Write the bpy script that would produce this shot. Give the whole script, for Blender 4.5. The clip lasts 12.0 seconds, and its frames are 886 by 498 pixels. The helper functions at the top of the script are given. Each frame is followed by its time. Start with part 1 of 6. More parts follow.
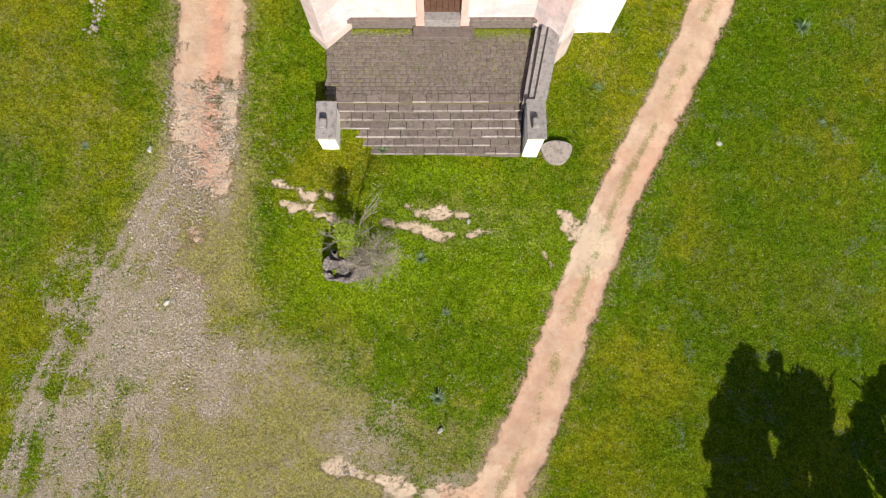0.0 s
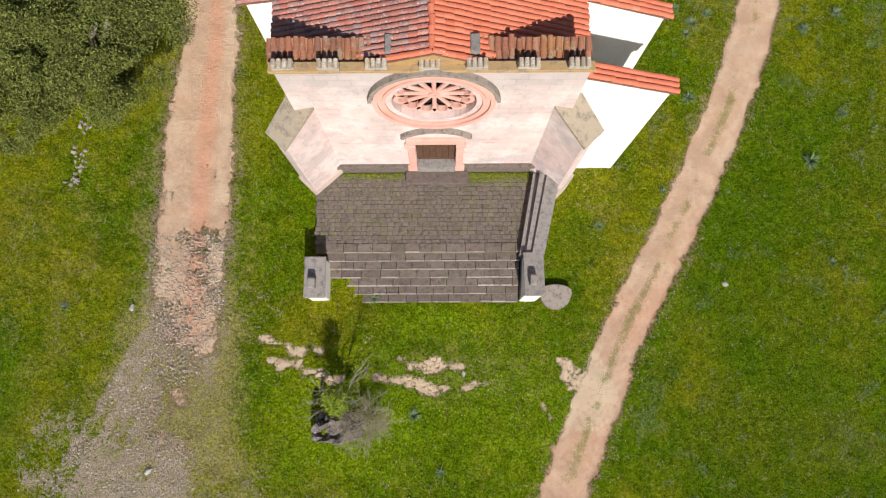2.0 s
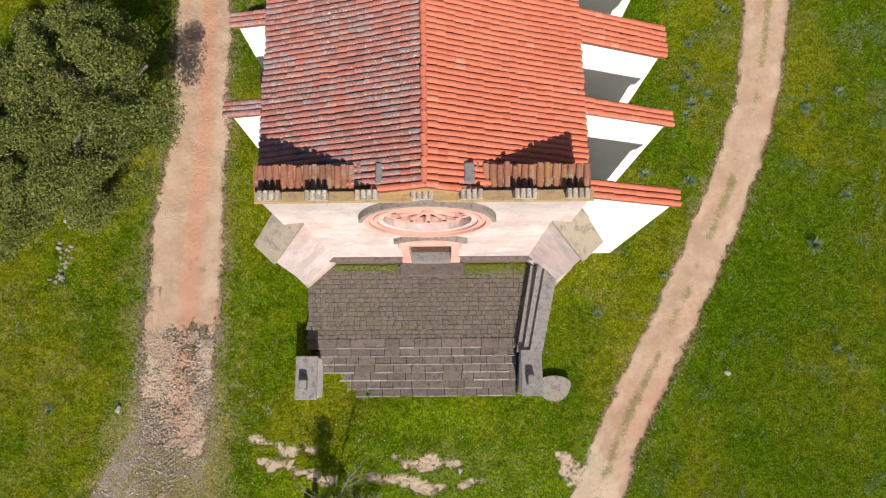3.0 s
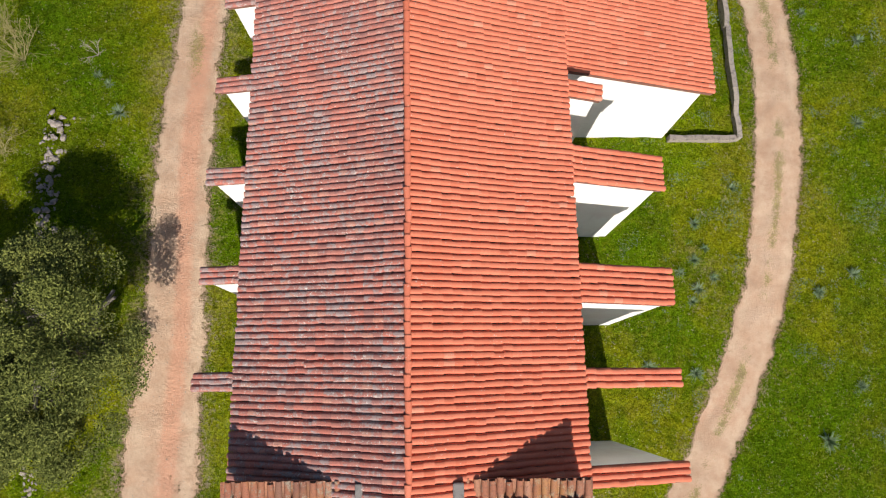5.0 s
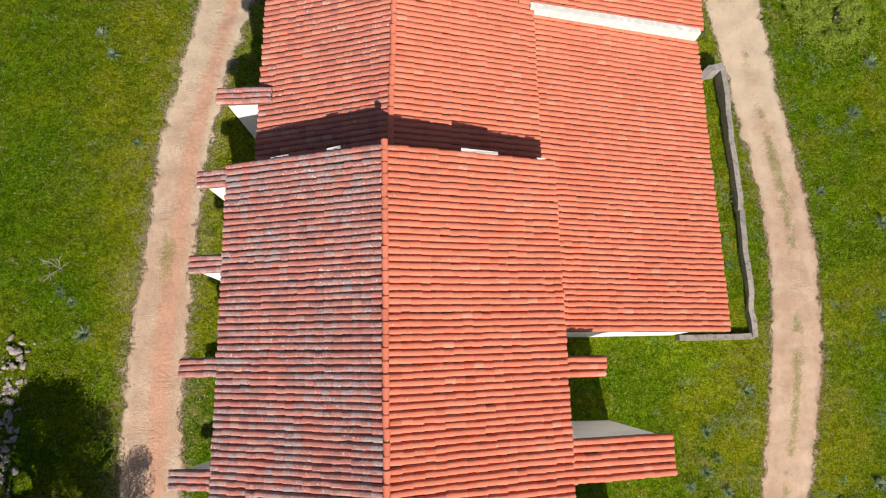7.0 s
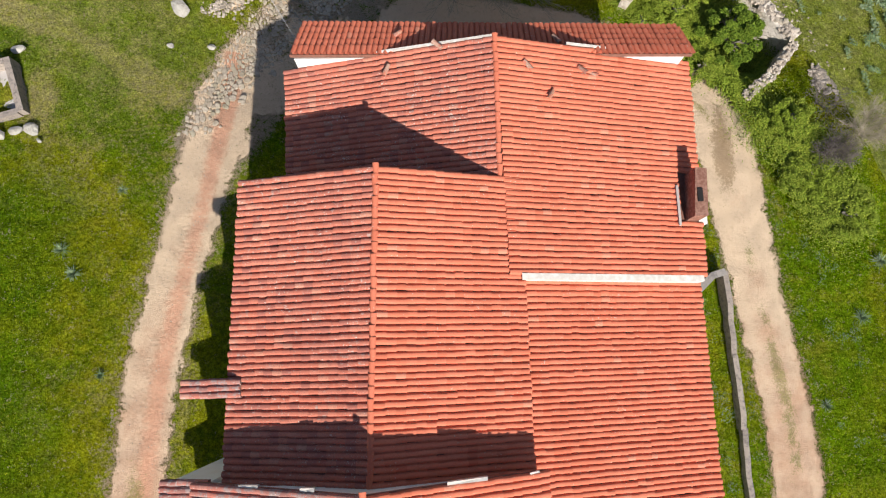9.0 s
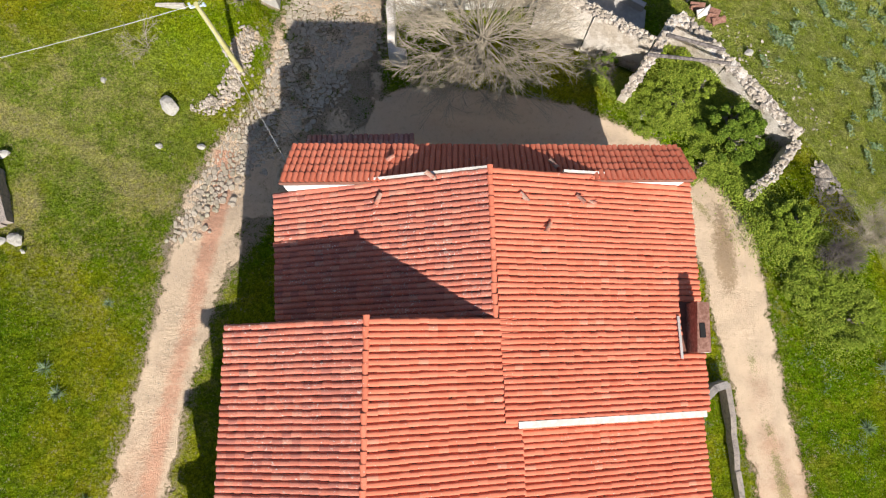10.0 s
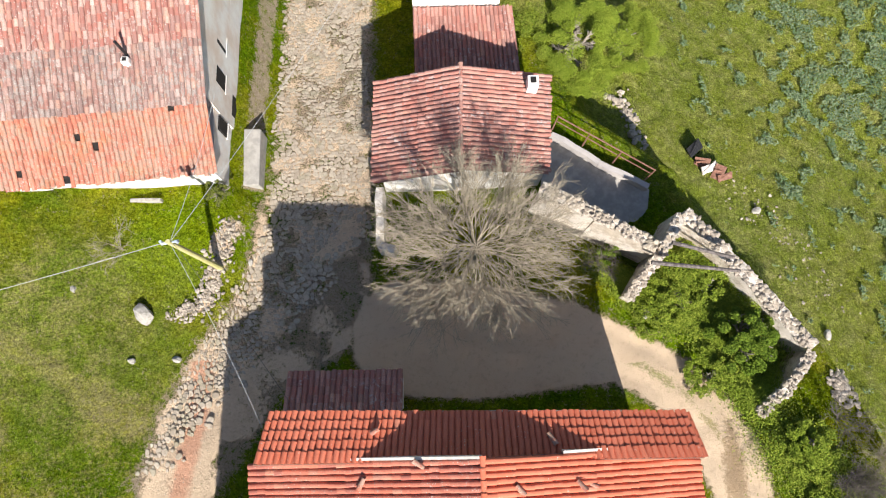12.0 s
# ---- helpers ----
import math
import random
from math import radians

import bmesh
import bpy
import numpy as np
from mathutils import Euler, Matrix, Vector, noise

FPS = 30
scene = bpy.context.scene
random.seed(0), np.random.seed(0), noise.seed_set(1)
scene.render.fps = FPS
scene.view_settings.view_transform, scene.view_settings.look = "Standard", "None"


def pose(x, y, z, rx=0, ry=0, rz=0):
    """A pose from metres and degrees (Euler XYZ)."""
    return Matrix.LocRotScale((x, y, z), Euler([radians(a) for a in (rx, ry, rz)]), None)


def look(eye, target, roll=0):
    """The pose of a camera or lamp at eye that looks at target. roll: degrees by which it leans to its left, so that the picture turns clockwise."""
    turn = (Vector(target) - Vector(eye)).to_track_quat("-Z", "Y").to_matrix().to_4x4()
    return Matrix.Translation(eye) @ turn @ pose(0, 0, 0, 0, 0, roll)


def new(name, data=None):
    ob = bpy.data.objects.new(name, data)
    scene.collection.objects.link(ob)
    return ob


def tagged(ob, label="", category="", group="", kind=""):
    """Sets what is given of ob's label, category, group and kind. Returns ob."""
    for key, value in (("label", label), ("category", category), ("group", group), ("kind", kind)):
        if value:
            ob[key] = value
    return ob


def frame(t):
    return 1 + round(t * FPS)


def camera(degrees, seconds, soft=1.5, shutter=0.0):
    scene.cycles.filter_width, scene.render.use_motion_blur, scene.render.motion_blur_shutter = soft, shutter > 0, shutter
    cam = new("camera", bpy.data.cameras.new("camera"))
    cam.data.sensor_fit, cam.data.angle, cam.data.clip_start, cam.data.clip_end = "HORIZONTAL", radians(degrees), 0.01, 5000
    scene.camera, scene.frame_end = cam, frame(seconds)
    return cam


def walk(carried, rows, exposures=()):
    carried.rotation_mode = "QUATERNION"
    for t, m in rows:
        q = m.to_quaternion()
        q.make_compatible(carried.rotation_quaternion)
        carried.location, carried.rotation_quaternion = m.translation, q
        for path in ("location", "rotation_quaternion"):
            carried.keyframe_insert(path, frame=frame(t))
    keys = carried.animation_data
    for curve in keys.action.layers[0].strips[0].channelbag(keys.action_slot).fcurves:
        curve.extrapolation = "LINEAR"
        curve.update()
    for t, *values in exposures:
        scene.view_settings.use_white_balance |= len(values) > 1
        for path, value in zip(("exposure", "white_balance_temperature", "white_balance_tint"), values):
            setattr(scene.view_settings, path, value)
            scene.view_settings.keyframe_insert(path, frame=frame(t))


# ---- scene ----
cam = camera(70.6, 12.0, soft=1.15)
PATH = [
    (0, (-0.184, -12.901, 21.624), (-0.17, -12.535, 19.658), 1.9),
    (0.5, (-0.081, -11.648, 21.644), (-0.072, -11.281, 19.678), 1.2),
    (1, (0.021, -10.356, 21.664), (0.026, -9.982, 19.7), 0.5),
    (1.5, (0.126, -8.991, 21.678), (0.128, -8.607, 19.715), -0.0),
    (2, (0.215, -7.552, 21.711), (0.216, -7.155, 19.751), -0.2),
    (2.5, (0.294, -6.016, 21.752), (0.295, -5.606, 19.795), -0.1),
    (2.7, (0.326, -5.358, 21.763), (0.329, -4.946, 19.805), -0.1),
    (4.3, (0.586, 0.278, 21.93), (0.592, 0.704, 19.976), 0.3),
    (4.5, (0.627, 1.008, 21.929), (0.633, 1.434, 19.975), 0.2),
    (5, (0.748, 2.892, 21.896), (0.752, 3.319, 19.942), -0.1),
    (5.5, (0.891, 4.814, 21.851), (0.891, 5.235, 19.896), -0.7),
    (6, (1.056, 6.779, 21.814), (1.049, 7.196, 19.858), -1.8),
    (6.5, (1.204, 8.802, 21.807), (1.194, 9.21, 19.849), -2.5),
    (7, (1.323, 10.884, 21.835), (1.313, 11.279, 19.874), -2.7),
    (7.2, (1.364, 11.719, 21.844), (1.356, 12.111, 19.883), -2.4),
    (8.8, (1.632, 18.343, 21.987), (1.651, 18.692, 20.017), 1.5),
    (9, (1.674, 19.126, 21.998), (1.692, 19.476, 20.029), 1.3),
    (9.5, (1.799, 20.989, 22.055), (1.819, 21.345, 20.087), 1.6),
    (10, (1.929, 22.831, 22.09), (1.95, 23.195, 20.123), 1.6),
    (10.5, (2.058, 24.666, 22.101), (2.08, 25.04, 20.137), 1.6),
    (11, (2.173, 26.494, 22.1), (2.196, 26.875, 20.137), 1.7),
    (11.5, (2.305, 28.325, 22.086), (2.328, 28.715, 20.125), 1.7),
    (12, (2.434, 30.175, 22.072), (2.457, 30.572, 20.112), 1.6),
]
walk(cam, [(t, look(eye, target, roll)) for t, eye, target, roll in PATH],
     exposures=[(0.0, 0.58), (1.0, 0.41), (2.0, 0.25), (2.7, 0.22), (4.5, 0.31), (5.5, 0.34), (7.0, 0.41), (9.0, 0.50), (10.5, 0.75), (12.0, 0.85)])

# ---- light ----
SUN_EL, SUN_X, SUN_Y = radians(38.5), 0.19, -0.98
world = bpy.data.worlds.new("world")
scene.world = world
world.use_nodes = True
wn = world.node_tree.nodes
sky = wn.new("ShaderNodeTexSky")
sky.sky_type = "NISHITA"
sky.sun_disc = False
sky.sun_elevation = SUN_EL
sky.sun_rotation = math.atan2(SUN_X, SUN_Y)
sky.altitude = 300
wn["Background"].inputs[1].default_value = 0.070
world.node_tree.links.new(sky.outputs[0], wn["Background"].inputs[0])
sun_data = bpy.data.lights.new("sun", "SUN")
sun_data.energy, sun_data.angle, sun_data.color = 5.0, radians(0.53), (1.0, 0.95, 0.87)
sun = new("sun", sun_data)
sun.matrix_world = look((SUN_X * 50, SUN_Y * 50, 50 * math.tan(SUN_EL)), (0, 0, 0))


# ---- materials ----
class Mat:
    """A small builder of node materials."""

    def __init__(self, name, rough=0.85, spec=0.3):
        self.mat = bpy.data.materials.new(name)
        self.mat.use_nodes = True
        self.t = self.mat.node_tree
        self.b = self.t.nodes["Principled BSDF"]
        self.b.inputs["Roughness"].default_value = rough
        self.b.inputs["Specular IOR Level"].default_value = spec
        self.pos = self.n("ShaderNodeNewGeometry").outputs["Position"]

    def n(self, kind, **kw):
        node = self.t.nodes.new(kind)
        for k, v in kw.items():
            node.inputs[k].default_value = v
        return node

    def link(self, a, b):
        self.t.links.new(a, b)

    def noise(self, scale, detail=4.0, rough=0.6, vec=None, dist=0.0):
        nd = self.n("ShaderNodeTexNoise", Scale=scale, Detail=detail, Roughness=rough, Distortion=dist)
        self.link(vec or self.pos, nd.inputs["Vector"])
        return nd.outputs["Fac"]

    def voro(self, scale, feature="F1", out="Distance", vec=None):
        nd = self.n("ShaderNodeTexVoronoi", Scale=scale)
        nd.feature = feature
        self.link(vec or self.pos, nd.inputs["Vector"])
        return nd.outputs[out]

    def ramp(self, fac, lo, hi, a=0.0, b=1.0):
        nd = self.n("ShaderNodeMapRange")
        nd.interpolation_type = "SMOOTHSTEP"
        for i, v in zip((1, 2, 3, 4), (lo, hi, a, b)):
            nd.inputs[i].default_value = v
        self.link(fac, nd.inputs[0])
        return nd.outputs[0]

    def math(self, op, a, b):
        nd = self.n("ShaderNodeMath")
        nd.operation = op
        for i, v in ((0, a), (1, b)):
            if isinstance(v, (int, float)):
                nd.inputs[i].default_value = v
            else:
                self.link(v, nd.inputs[i])
        return nd.outputs[0]

    def mix(self, fac, a, b, blend="MIX"):
        nd = self.n("ShaderNodeMix")
        nd.data_type, nd.blend_type = "RGBA", blend
        for i, v in ((0, fac), (6, a), (7, b)):
            if isinstance(v, (int, float)):
                nd.inputs[i].default_value = v
            elif isinstance(v, tuple):
                nd.inputs[i].default_value = (*v, 1)
            else:
                self.link(v, nd.inputs[i])
        return nd.outputs[2]

    def attr(self, name):
        nd = self.n("ShaderNodeAttribute")
        nd.attribute_name = name
        return nd.outputs["Fac"]

    def rand(self):
        """A random number for each object and each loose piece of a mesh."""
        o = self.n("ShaderNodeObjectInfo").outputs["Random"]
        g = self.n("ShaderNodeNewGeometry").outputs["Random Per Island"]
        return self.math("FRACT", self.math("ADD", o, g), 0.0)

    def done(self, colour, bump=None, strength=0.4, dist=0.02):
        if isinstance(colour, tuple):
            self.b.inputs["Base Color"].default_value = (*colour, 1)
        else:
            self.link(colour, self.b.inputs["Base Color"])
        if bump is not None:
            bn = self.n("ShaderNodeBump", Strength=strength, Distance=dist)
            self.link(bump, bn.inputs["Height"])
            self.link(bn.outputs[0], self.b.inputs["Normal"])
        return self.mat


def tile_mat(name, hot, pale, dark, lichen, lichen_colour=(0.34, 0.31, 0.29), yellow=0.0, odd=0.06, white=0.0):
    m = Mat(name, 0.8, 0.2)
    r = m.rand()
    c = m.mix(r, hot, pale)
    c = m.mix(m.math("MULTIPLY", m.ramp(m.noise(0.55, 4), 0.35, 0.7), 0.5), c, dark)
    r2 = m.math("FRACT", m.math("MULTIPLY", r, 7.31), 0.0)
    c = m.mix(m.math("MULTIPLY", m.math("GREATER_THAN", r2, 1 - odd), 0.75), c, dark)
    r3 = m.math("FRACT", m.math("MULTIPLY", r, 23.17), 0.0)
    c = m.mix(m.math("MULTIPLY", r3, min(0.85, 0.12 + odd * 2)), c, (hot[0] * 0.72, hot[1] * 0.72, hot[2] * 0.74))
    r4 = m.math("FRACT", m.math("MULTIPLY", r, 13.7), 0.0)
    c = m.mix(m.math("MULTIPLY", m.math("GREATER_THAN", r4, 1 - odd * 0.35), 0.3), c, (0.62, 0.38, 0.27))
    spots = m.math("ADD", m.noise(7.0, 6, 0.75), m.math("MULTIPLY", m.noise(0.9, 3), 0.35))
    spots = m.math("ADD", spots, m.math("MULTIPLY", m.math("SUBTRACT", r3, 0.5), 0.14))
    c = m.mix(m.math("MULTIPLY", m.ramp(spots, 0.98 - lichen * 0.45, 1.08 - lichen * 0.45), 0.85), c, lichen_colour)
    c = m.mix(m.math("MULTIPLY", m.ramp(m.noise(3.1, 6, 0.75), 0.67, 0.75), 0.8), c, (0.07, 0.05, 0.045))
    c = m.mix(m.math("MULTIPLY", m.ramp(m.noise(9.0, 5, 0.8), 0.70, 0.76), 0.75), c, (0.11, 0.075, 0.06))
    if white:
        flecks = m.math("ADD", m.noise(15.0, 4, 0.7), m.math("MULTIPLY", m.noise(1.1, 3), 0.25))
        c = m.mix(m.math("MULTIPLY", m.ramp(flecks, 0.83 - 0.1 * white, 0.88 - 0.1 * white), 0.8), c, (0.60, 0.56, 0.50))
    if yellow:
        c = m.mix(m.math("MULTIPLY", m.ramp(m.noise(1.3, 5, 0.7), 0.45, 0.7), yellow), c, (0.46, 0.25, 0.05))
    c = m.mix(m.math("MULTIPLY", m.ramp(m.noise(24, 4, 0.75), 0.48, 0.66), min(0.7, 0.15 + lichen)), c, (dark[0] * 0.75, dark[1] * 0.75, dark[2] * 0.78))
    c = m.mix(m.math("MULTIPLY", m.ramp(m.noise(60, 2), 0.4, 0.8), 0.2), c, dark)
    return m.done(c, m.noise(45, 4), 0.45, 0.01)


M = {}
M["tile"] = tile_mat("roof_tile_clean", (0.63, 0.175, 0.10), (0.68, 0.21, 0.127), (0.52, 0.135, 0.075), 0.2, (0.56, 0.36, 0.24), odd=0.05, white=0.5)
M["tile_old"] = tile_mat("roof_tile_weathered", (0.50, 0.155, 0.11), (0.50, 0.215, 0.17), (0.27, 0.135, 0.12), 0.66, (0.33, 0.275, 0.265), odd=0.2, white=1.0)
M["tile_mid"] = tile_mat("roof_tile_half_weathered", (0.58, 0.17, 0.105), (0.60, 0.22, 0.15), (0.33, 0.12, 0.095), 0.45, (0.40, 0.29, 0.25), odd=0.16, white=0.9)
M["tile_pale"] = tile_mat("roof_tile_pale_lichen", (0.44, 0.15, 0.11), (0.66, 0.50, 0.43), (0.28, 0.17, 0.15), 0.5, (0.45, 0.37, 0.34), odd=0.4, white=1.0)
M["tile_grey"] = tile_mat("roof_tile_grey_lichen", (0.40, 0.19, 0.15), (0.60, 0.48, 0.43), (0.19, 0.14, 0.13), 0.62, (0.34, 0.30, 0.275), odd=0.45, white=1.0)
M["tile_yellow"] = tile_mat("roof_tile_yellow_lichen", (0.36, 0.125, 0.07), (0.42, 0.20, 0.12), (0.19, 0.095, 0.07), 0.55, (0.30, 0.26, 0.20), 0.35, odd=0.25)

M["tile_crust"] = tile_mat("lichen_crusted_tile_end", (0.46, 0.36, 0.26), (0.56, 0.50, 0.42), (0.30, 0.24, 0.19), 0.7, (0.60, 0.54, 0.44), 0.4, odd=0.3)
M["tile_faded"] = tile_mat("roof_tile_faded", (0.56, 0.165, 0.105), (0.62, 0.27, 0.19), (0.32, 0.13, 0.095), 0.78, (0.36, 0.265, 0.21), 0.2, odd=0.34, white=0.8)
M["tile_brown"] = tile_mat("roof_tile_brown", (0.46, 0.17, 0.13), (0.54, 0.31, 0.26), (0.27, 0.15, 0.13), 0.52, (0.48, 0.40, 0.38), odd=0.2)


def plaster(name, base, tint, grey, amount):
    m = Mat(name, 0.9, 0.2)
    c = m.mix(m.ramp(m.noise(0.8, 5), 0.35, 0.7), base, tint)
    sc = m.n("ShaderNodeMapping")
    sc.inputs["Scale"].default_value = (1.6, 1.6, 0.35)
    m.link(m.pos, sc.inputs[0])
    c = m.mix(m.math("MULTIPLY", m.ramp(m.noise(1.6, 6, 0.7, sc.outputs[0]), 0.5, 0.75), amount), c, grey)
    c = m.mix(m.math("MULTIPLY", m.ramp(m.noise(14, 4), 0.5, 0.8), 0.25), c, grey)
    return m.done(c, m.noise(9, 6, 0.7), 0.5, 0.03)


M["white"] = plaster("whitewash", (0.80, 0.78, 0.75), (0.76, 0.70, 0.66), (0.50, 0.44, 0.40), 0.25)
M["grime"] = plaster("stained_plinth_render", (0.56, 0.44, 0.39), (0.46, 0.38, 0.35), (0.24, 0.21, 0.195), 0.7)
M["peeling"] = plaster("peeling_house_wall", (0.80, 0.78, 0.75), (0.68, 0.57, 0.49), (0.50, 0.46, 0.43), 0.3)
M["pink"] = plaster("pink_stone", (0.62, 0.32, 0.26), (0.66, 0.42, 0.36), (0.45, 0.30, 0.26), 0.4)


def facade_mat():
    m = Mat("facade_limewash", 0.9, 0.15)
    c = m.mix(m.ramp(m.noise(0.7, 5, 0.7), 0.38, 0.62), (0.64, 0.475, 0.445), (0.69, 0.585, 0.56))
    sc = m.n("ShaderNodeMapping")
    sc.inputs["Rotation"].default_value = (radians(90), 0, 0)
    m.link(m.pos, sc.inputs[0])
    br = m.n("ShaderNodeTexBrick", Scale=1.0)
    br.inputs["Color1"].default_value = (0.2, 0.2, 0.2, 1)
    br.inputs["Color2"].default_value = (0.9, 0.9, 0.9, 1)
    br.inputs["Brick Width"].default_value = 0.62
    br.inputs["Row Height"].default_value = 0.3
    br.inputs["Mortar Size"].default_value = 0.012
    m.link(sc.outputs[0], br.inputs["Vector"])
    sh = m.n("ShaderNodeSeparateColor")
    m.link(br.outputs["Color"], sh.inputs[0])
    worn = m.ramp(m.noise(0.55, 5, 0.7), 0.46, 0.60)
    block = m.mix(sh.outputs[0], (0.43, 0.37, 0.365), (0.58, 0.45, 0.42))
    c = m.mix(m.math("MULTIPLY", worn, 0.75), c, block)
    c = m.mix(m.math("MULTIPLY", m.math("MULTIPLY", br.outputs["Fac"], worn), 0.3), c, (0.36, 0.30, 0.28))
    st = m.n("ShaderNodeMapping")
    st.inputs["Scale"].default_value = (0.7, 0.7, 5.0)
    m.link(m.pos, st.inputs[0])
    c = m.mix(m.math("MULTIPLY", m.ramp(m.noise(1.2, 5, 0.7, st.outputs[0]), 0.62, 0.70), 0.6), c, (0.56, 0.22, 0.15))
    c = m.mix(m.math("MULTIPLY", m.ramp(m.noise(0.9, 6, 0.7), 0.50, 0.68), 0.5), c, (0.42, 0.37, 0.38))
    c = m.mix(m.math("MULTIPLY", m.ramp(m.noise(3.5, 6, 0.75), 0.55, 0.70), 0.55), c, (0.34, 0.29, 0.28))
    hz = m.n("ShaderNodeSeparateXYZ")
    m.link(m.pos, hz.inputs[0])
    # greyer ashlar tone towards the wall's top, broken up by noise
    upper_grey = m.ramp(m.math("ADD", hz.outputs[2], m.math("MULTIPLY", m.noise(0.8, 5, 0.7), 4.5)), 7.2, 8.9)
    c = m.mix(m.math("MULTIPLY", upper_grey, 0.55), c, m.mix(sh.outputs[0], (0.33, 0.30, 0.30), (0.47, 0.42, 0.41)))
    return m.done(c, m.math("ADD", m.noise(9, 6, 0.7), m.math("MULTIPLY", br.outputs["Fac"], -0.5)), 0.5, 0.03)


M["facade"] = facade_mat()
M["greywall"] = plaster("grey_render", (0.40, 0.37, 0.36), (0.48, 0.44, 0.42), (0.28, 0.26, 0.25), 0.5)


def stone(name, a, b, dark, moss=0.0, scale=6.0):
    m = Mat(name, 0.9, 0.2)
    c = m.mix(m.rand(), a, b)
    c = m.mix(m.ramp(m.noise(scale, 6, 0.7), 0.45, 0.7), c, dark)
    if moss:
        c = m.mix(m.math("MULTIPLY", m.ramp(m.noise(1.7, 5), 0.5, 0.65), moss), c, (0.10, 0.13, 0.025))
    c = m.mix(m.ramp(m.noise(scale * 6, 3), 0.62, 0.72), c, (0.45, 0.42, 0.37))
    return m.done(c, m.noise(scale * 4, 6, 0.7), 0.6, 0.03)


M["stone"] = stone("weathered_stone", (0.24, 0.215, 0.20), (0.30, 0.27, 0.25), (0.15, 0.135, 0.13))
M["stone_lichen"] = stone("lichen_stone", (0.28, 0.235, 0.205), (0.38, 0.32, 0.27), (0.14, 0.12, 0.11), 0.0, 7.0)
M["paving"] = stone("paving_stone", (0.145, 0.115, 0.10), (0.18, 0.145, 0.125), (0.095, 0.076, 0.065), 0.16, 7.0)
M["step"] = stone("step_stone", (0.135, 0.106, 0.092), (0.19, 0.152, 0.132), (0.09, 0.07, 0.06), 0.12, 6.0)
M["rubble"] = stone("rubble_stone", (0.34, 0.285, 0.23), (0.50, 0.43, 0.36), (0.20, 0.165, 0.135), 0.1, 5.0)
M["rock"] = stone("pale_rock", (0.36, 0.335, 0.30), (0.46, 0.43, 0.39), (0.25, 0.23, 0.20), 0.0, 7.0)
M["cobble"] = stone("cobble_stone", (0.36, 0.295, 0.23), (0.48, 0.41, 0.33), (0.26, 0.21, 0.165), 0.22, 8.0)
M["lichen_orange"] = stone("orange_lichen_stone", (0.40, 0.24, 0.09), (0.44, 0.31, 0.17), (0.27, 0.19, 0.13), 0.0, 5.0)
M["cap_lichen"] = stone("ochre_lichen_cap", (0.33, 0.275, 0.21), (0.42, 0.34, 0.25), (0.20, 0.165, 0.13), 0.0, 4.0)
M["nosing"] = stone("worn_step_edge", (0.24, 0.20, 0.18), (0.44, 0.39, 0.355), (0.19, 0.16, 0.145), 0.0, 4.0)


def rubble_face():
    m = Mat("rubble_masonry", 0.95, 0.1)
    warp = m.n("ShaderNodeVectorMath")
    warp.operation = "ADD"
    wn2 = m.n("ShaderNodeTexNoise", Scale=3.0, Detail=3.0)
    m.link(m.pos, wn2.inputs["Vector"])
    m.link(m.pos, warp.inputs[0])
    m.link(wn2.outputs["Color"], warp.inputs[1])
    cell = m.n("ShaderNodeTexVoronoi", Scale=6.5)
    m.link(warp.outputs[0], cell.inputs["Vector"])
    sep = m.n("ShaderNodeSeparateColor")
    m.link(cell.outputs["Color"], sep.inputs[0])
    d = m.voro(6.5, "DISTANCE_TO_EDGE", vec=warp.outputs[0])
    c = m.mix(sep.outputs[0], (0.50, 0.41, 0.32), (0.64, 0.56, 0.47))
    c = m.mix(m.ramp(d, 0.0, 0.05, 0.55, 0.0), c, (0.40, 0.33, 0.26))
    lime = m.ramp(m.math("ADD", m.noise(1.2, 5, 0.7), m.math("MULTIPLY", m.noise(7, 4), 0.25)), 0.55, 0.68)
    c = m.mix(m.math("MULTIPLY", lime, 0.8), c, (0.76, 0.69, 0.62))
    c = m.mix(m.math("MULTIPLY", m.ramp(m.noise(4, 6, 0.75), 0.55, 0.7), 0.5), c, (0.30, 0.25, 0.20))
    return m.done(c, m.math("ADD", m.ramp(d, 0.0, 0.1), m.math("MULTIPLY", m.noise(22, 5), 0.8)), 0.8, 0.05)


M["rubble_face"] = rubble_face()


def plain(name, a, b, rough=0.7, scale=12.0, metal=0.0):
    m = Mat(name, rough, 0.4)
    m.b.inputs["Metallic"].default_value = metal
    return m.done(m.mix(m.ramp(m.noise(scale, 5), 0.35, 0.7), a, b), m.noise(scale * 4, 4), 0.25, 0.01)


M["wood"] = plain("dark_door_wood", (0.075, 0.035, 0.022), (0.12, 0.06, 0.035), 0.7)
M["bark"] = plain("grey_bark", (0.20, 0.175, 0.14), (0.33, 0.29, 0.24), 0.9, 8)
M["twig"] = plain("pale_twig", (0.30, 0.25, 0.185), (0.47, 0.405, 0.31), 0.9, 5)
M["deadwood"] = plain("weathered_dead_wood", (0.075, 0.062, 0.058), (0.22, 0.19, 0.18), 0.9, 10)
M["rust"] = plain("rusty_iron", (0.17, 0.075, 0.05), (0.30, 0.16, 0.12), 0.8, 10)
M["darkmetal"] = plain("dark_metal", (0.03, 0.03, 0.035), (0.07, 0.065, 0.065), 0.5, 10, 0.6)
M["pole"] = plain("yellowed_pole_wood", (0.42, 0.38, 0.14), (0.50, 0.46, 0.24), 0.8, 6)
M["cable"] = plain("pale_cable", (0.45, 0.45, 0.45), (0.6, 0.6, 0.6), 0.5, 3)
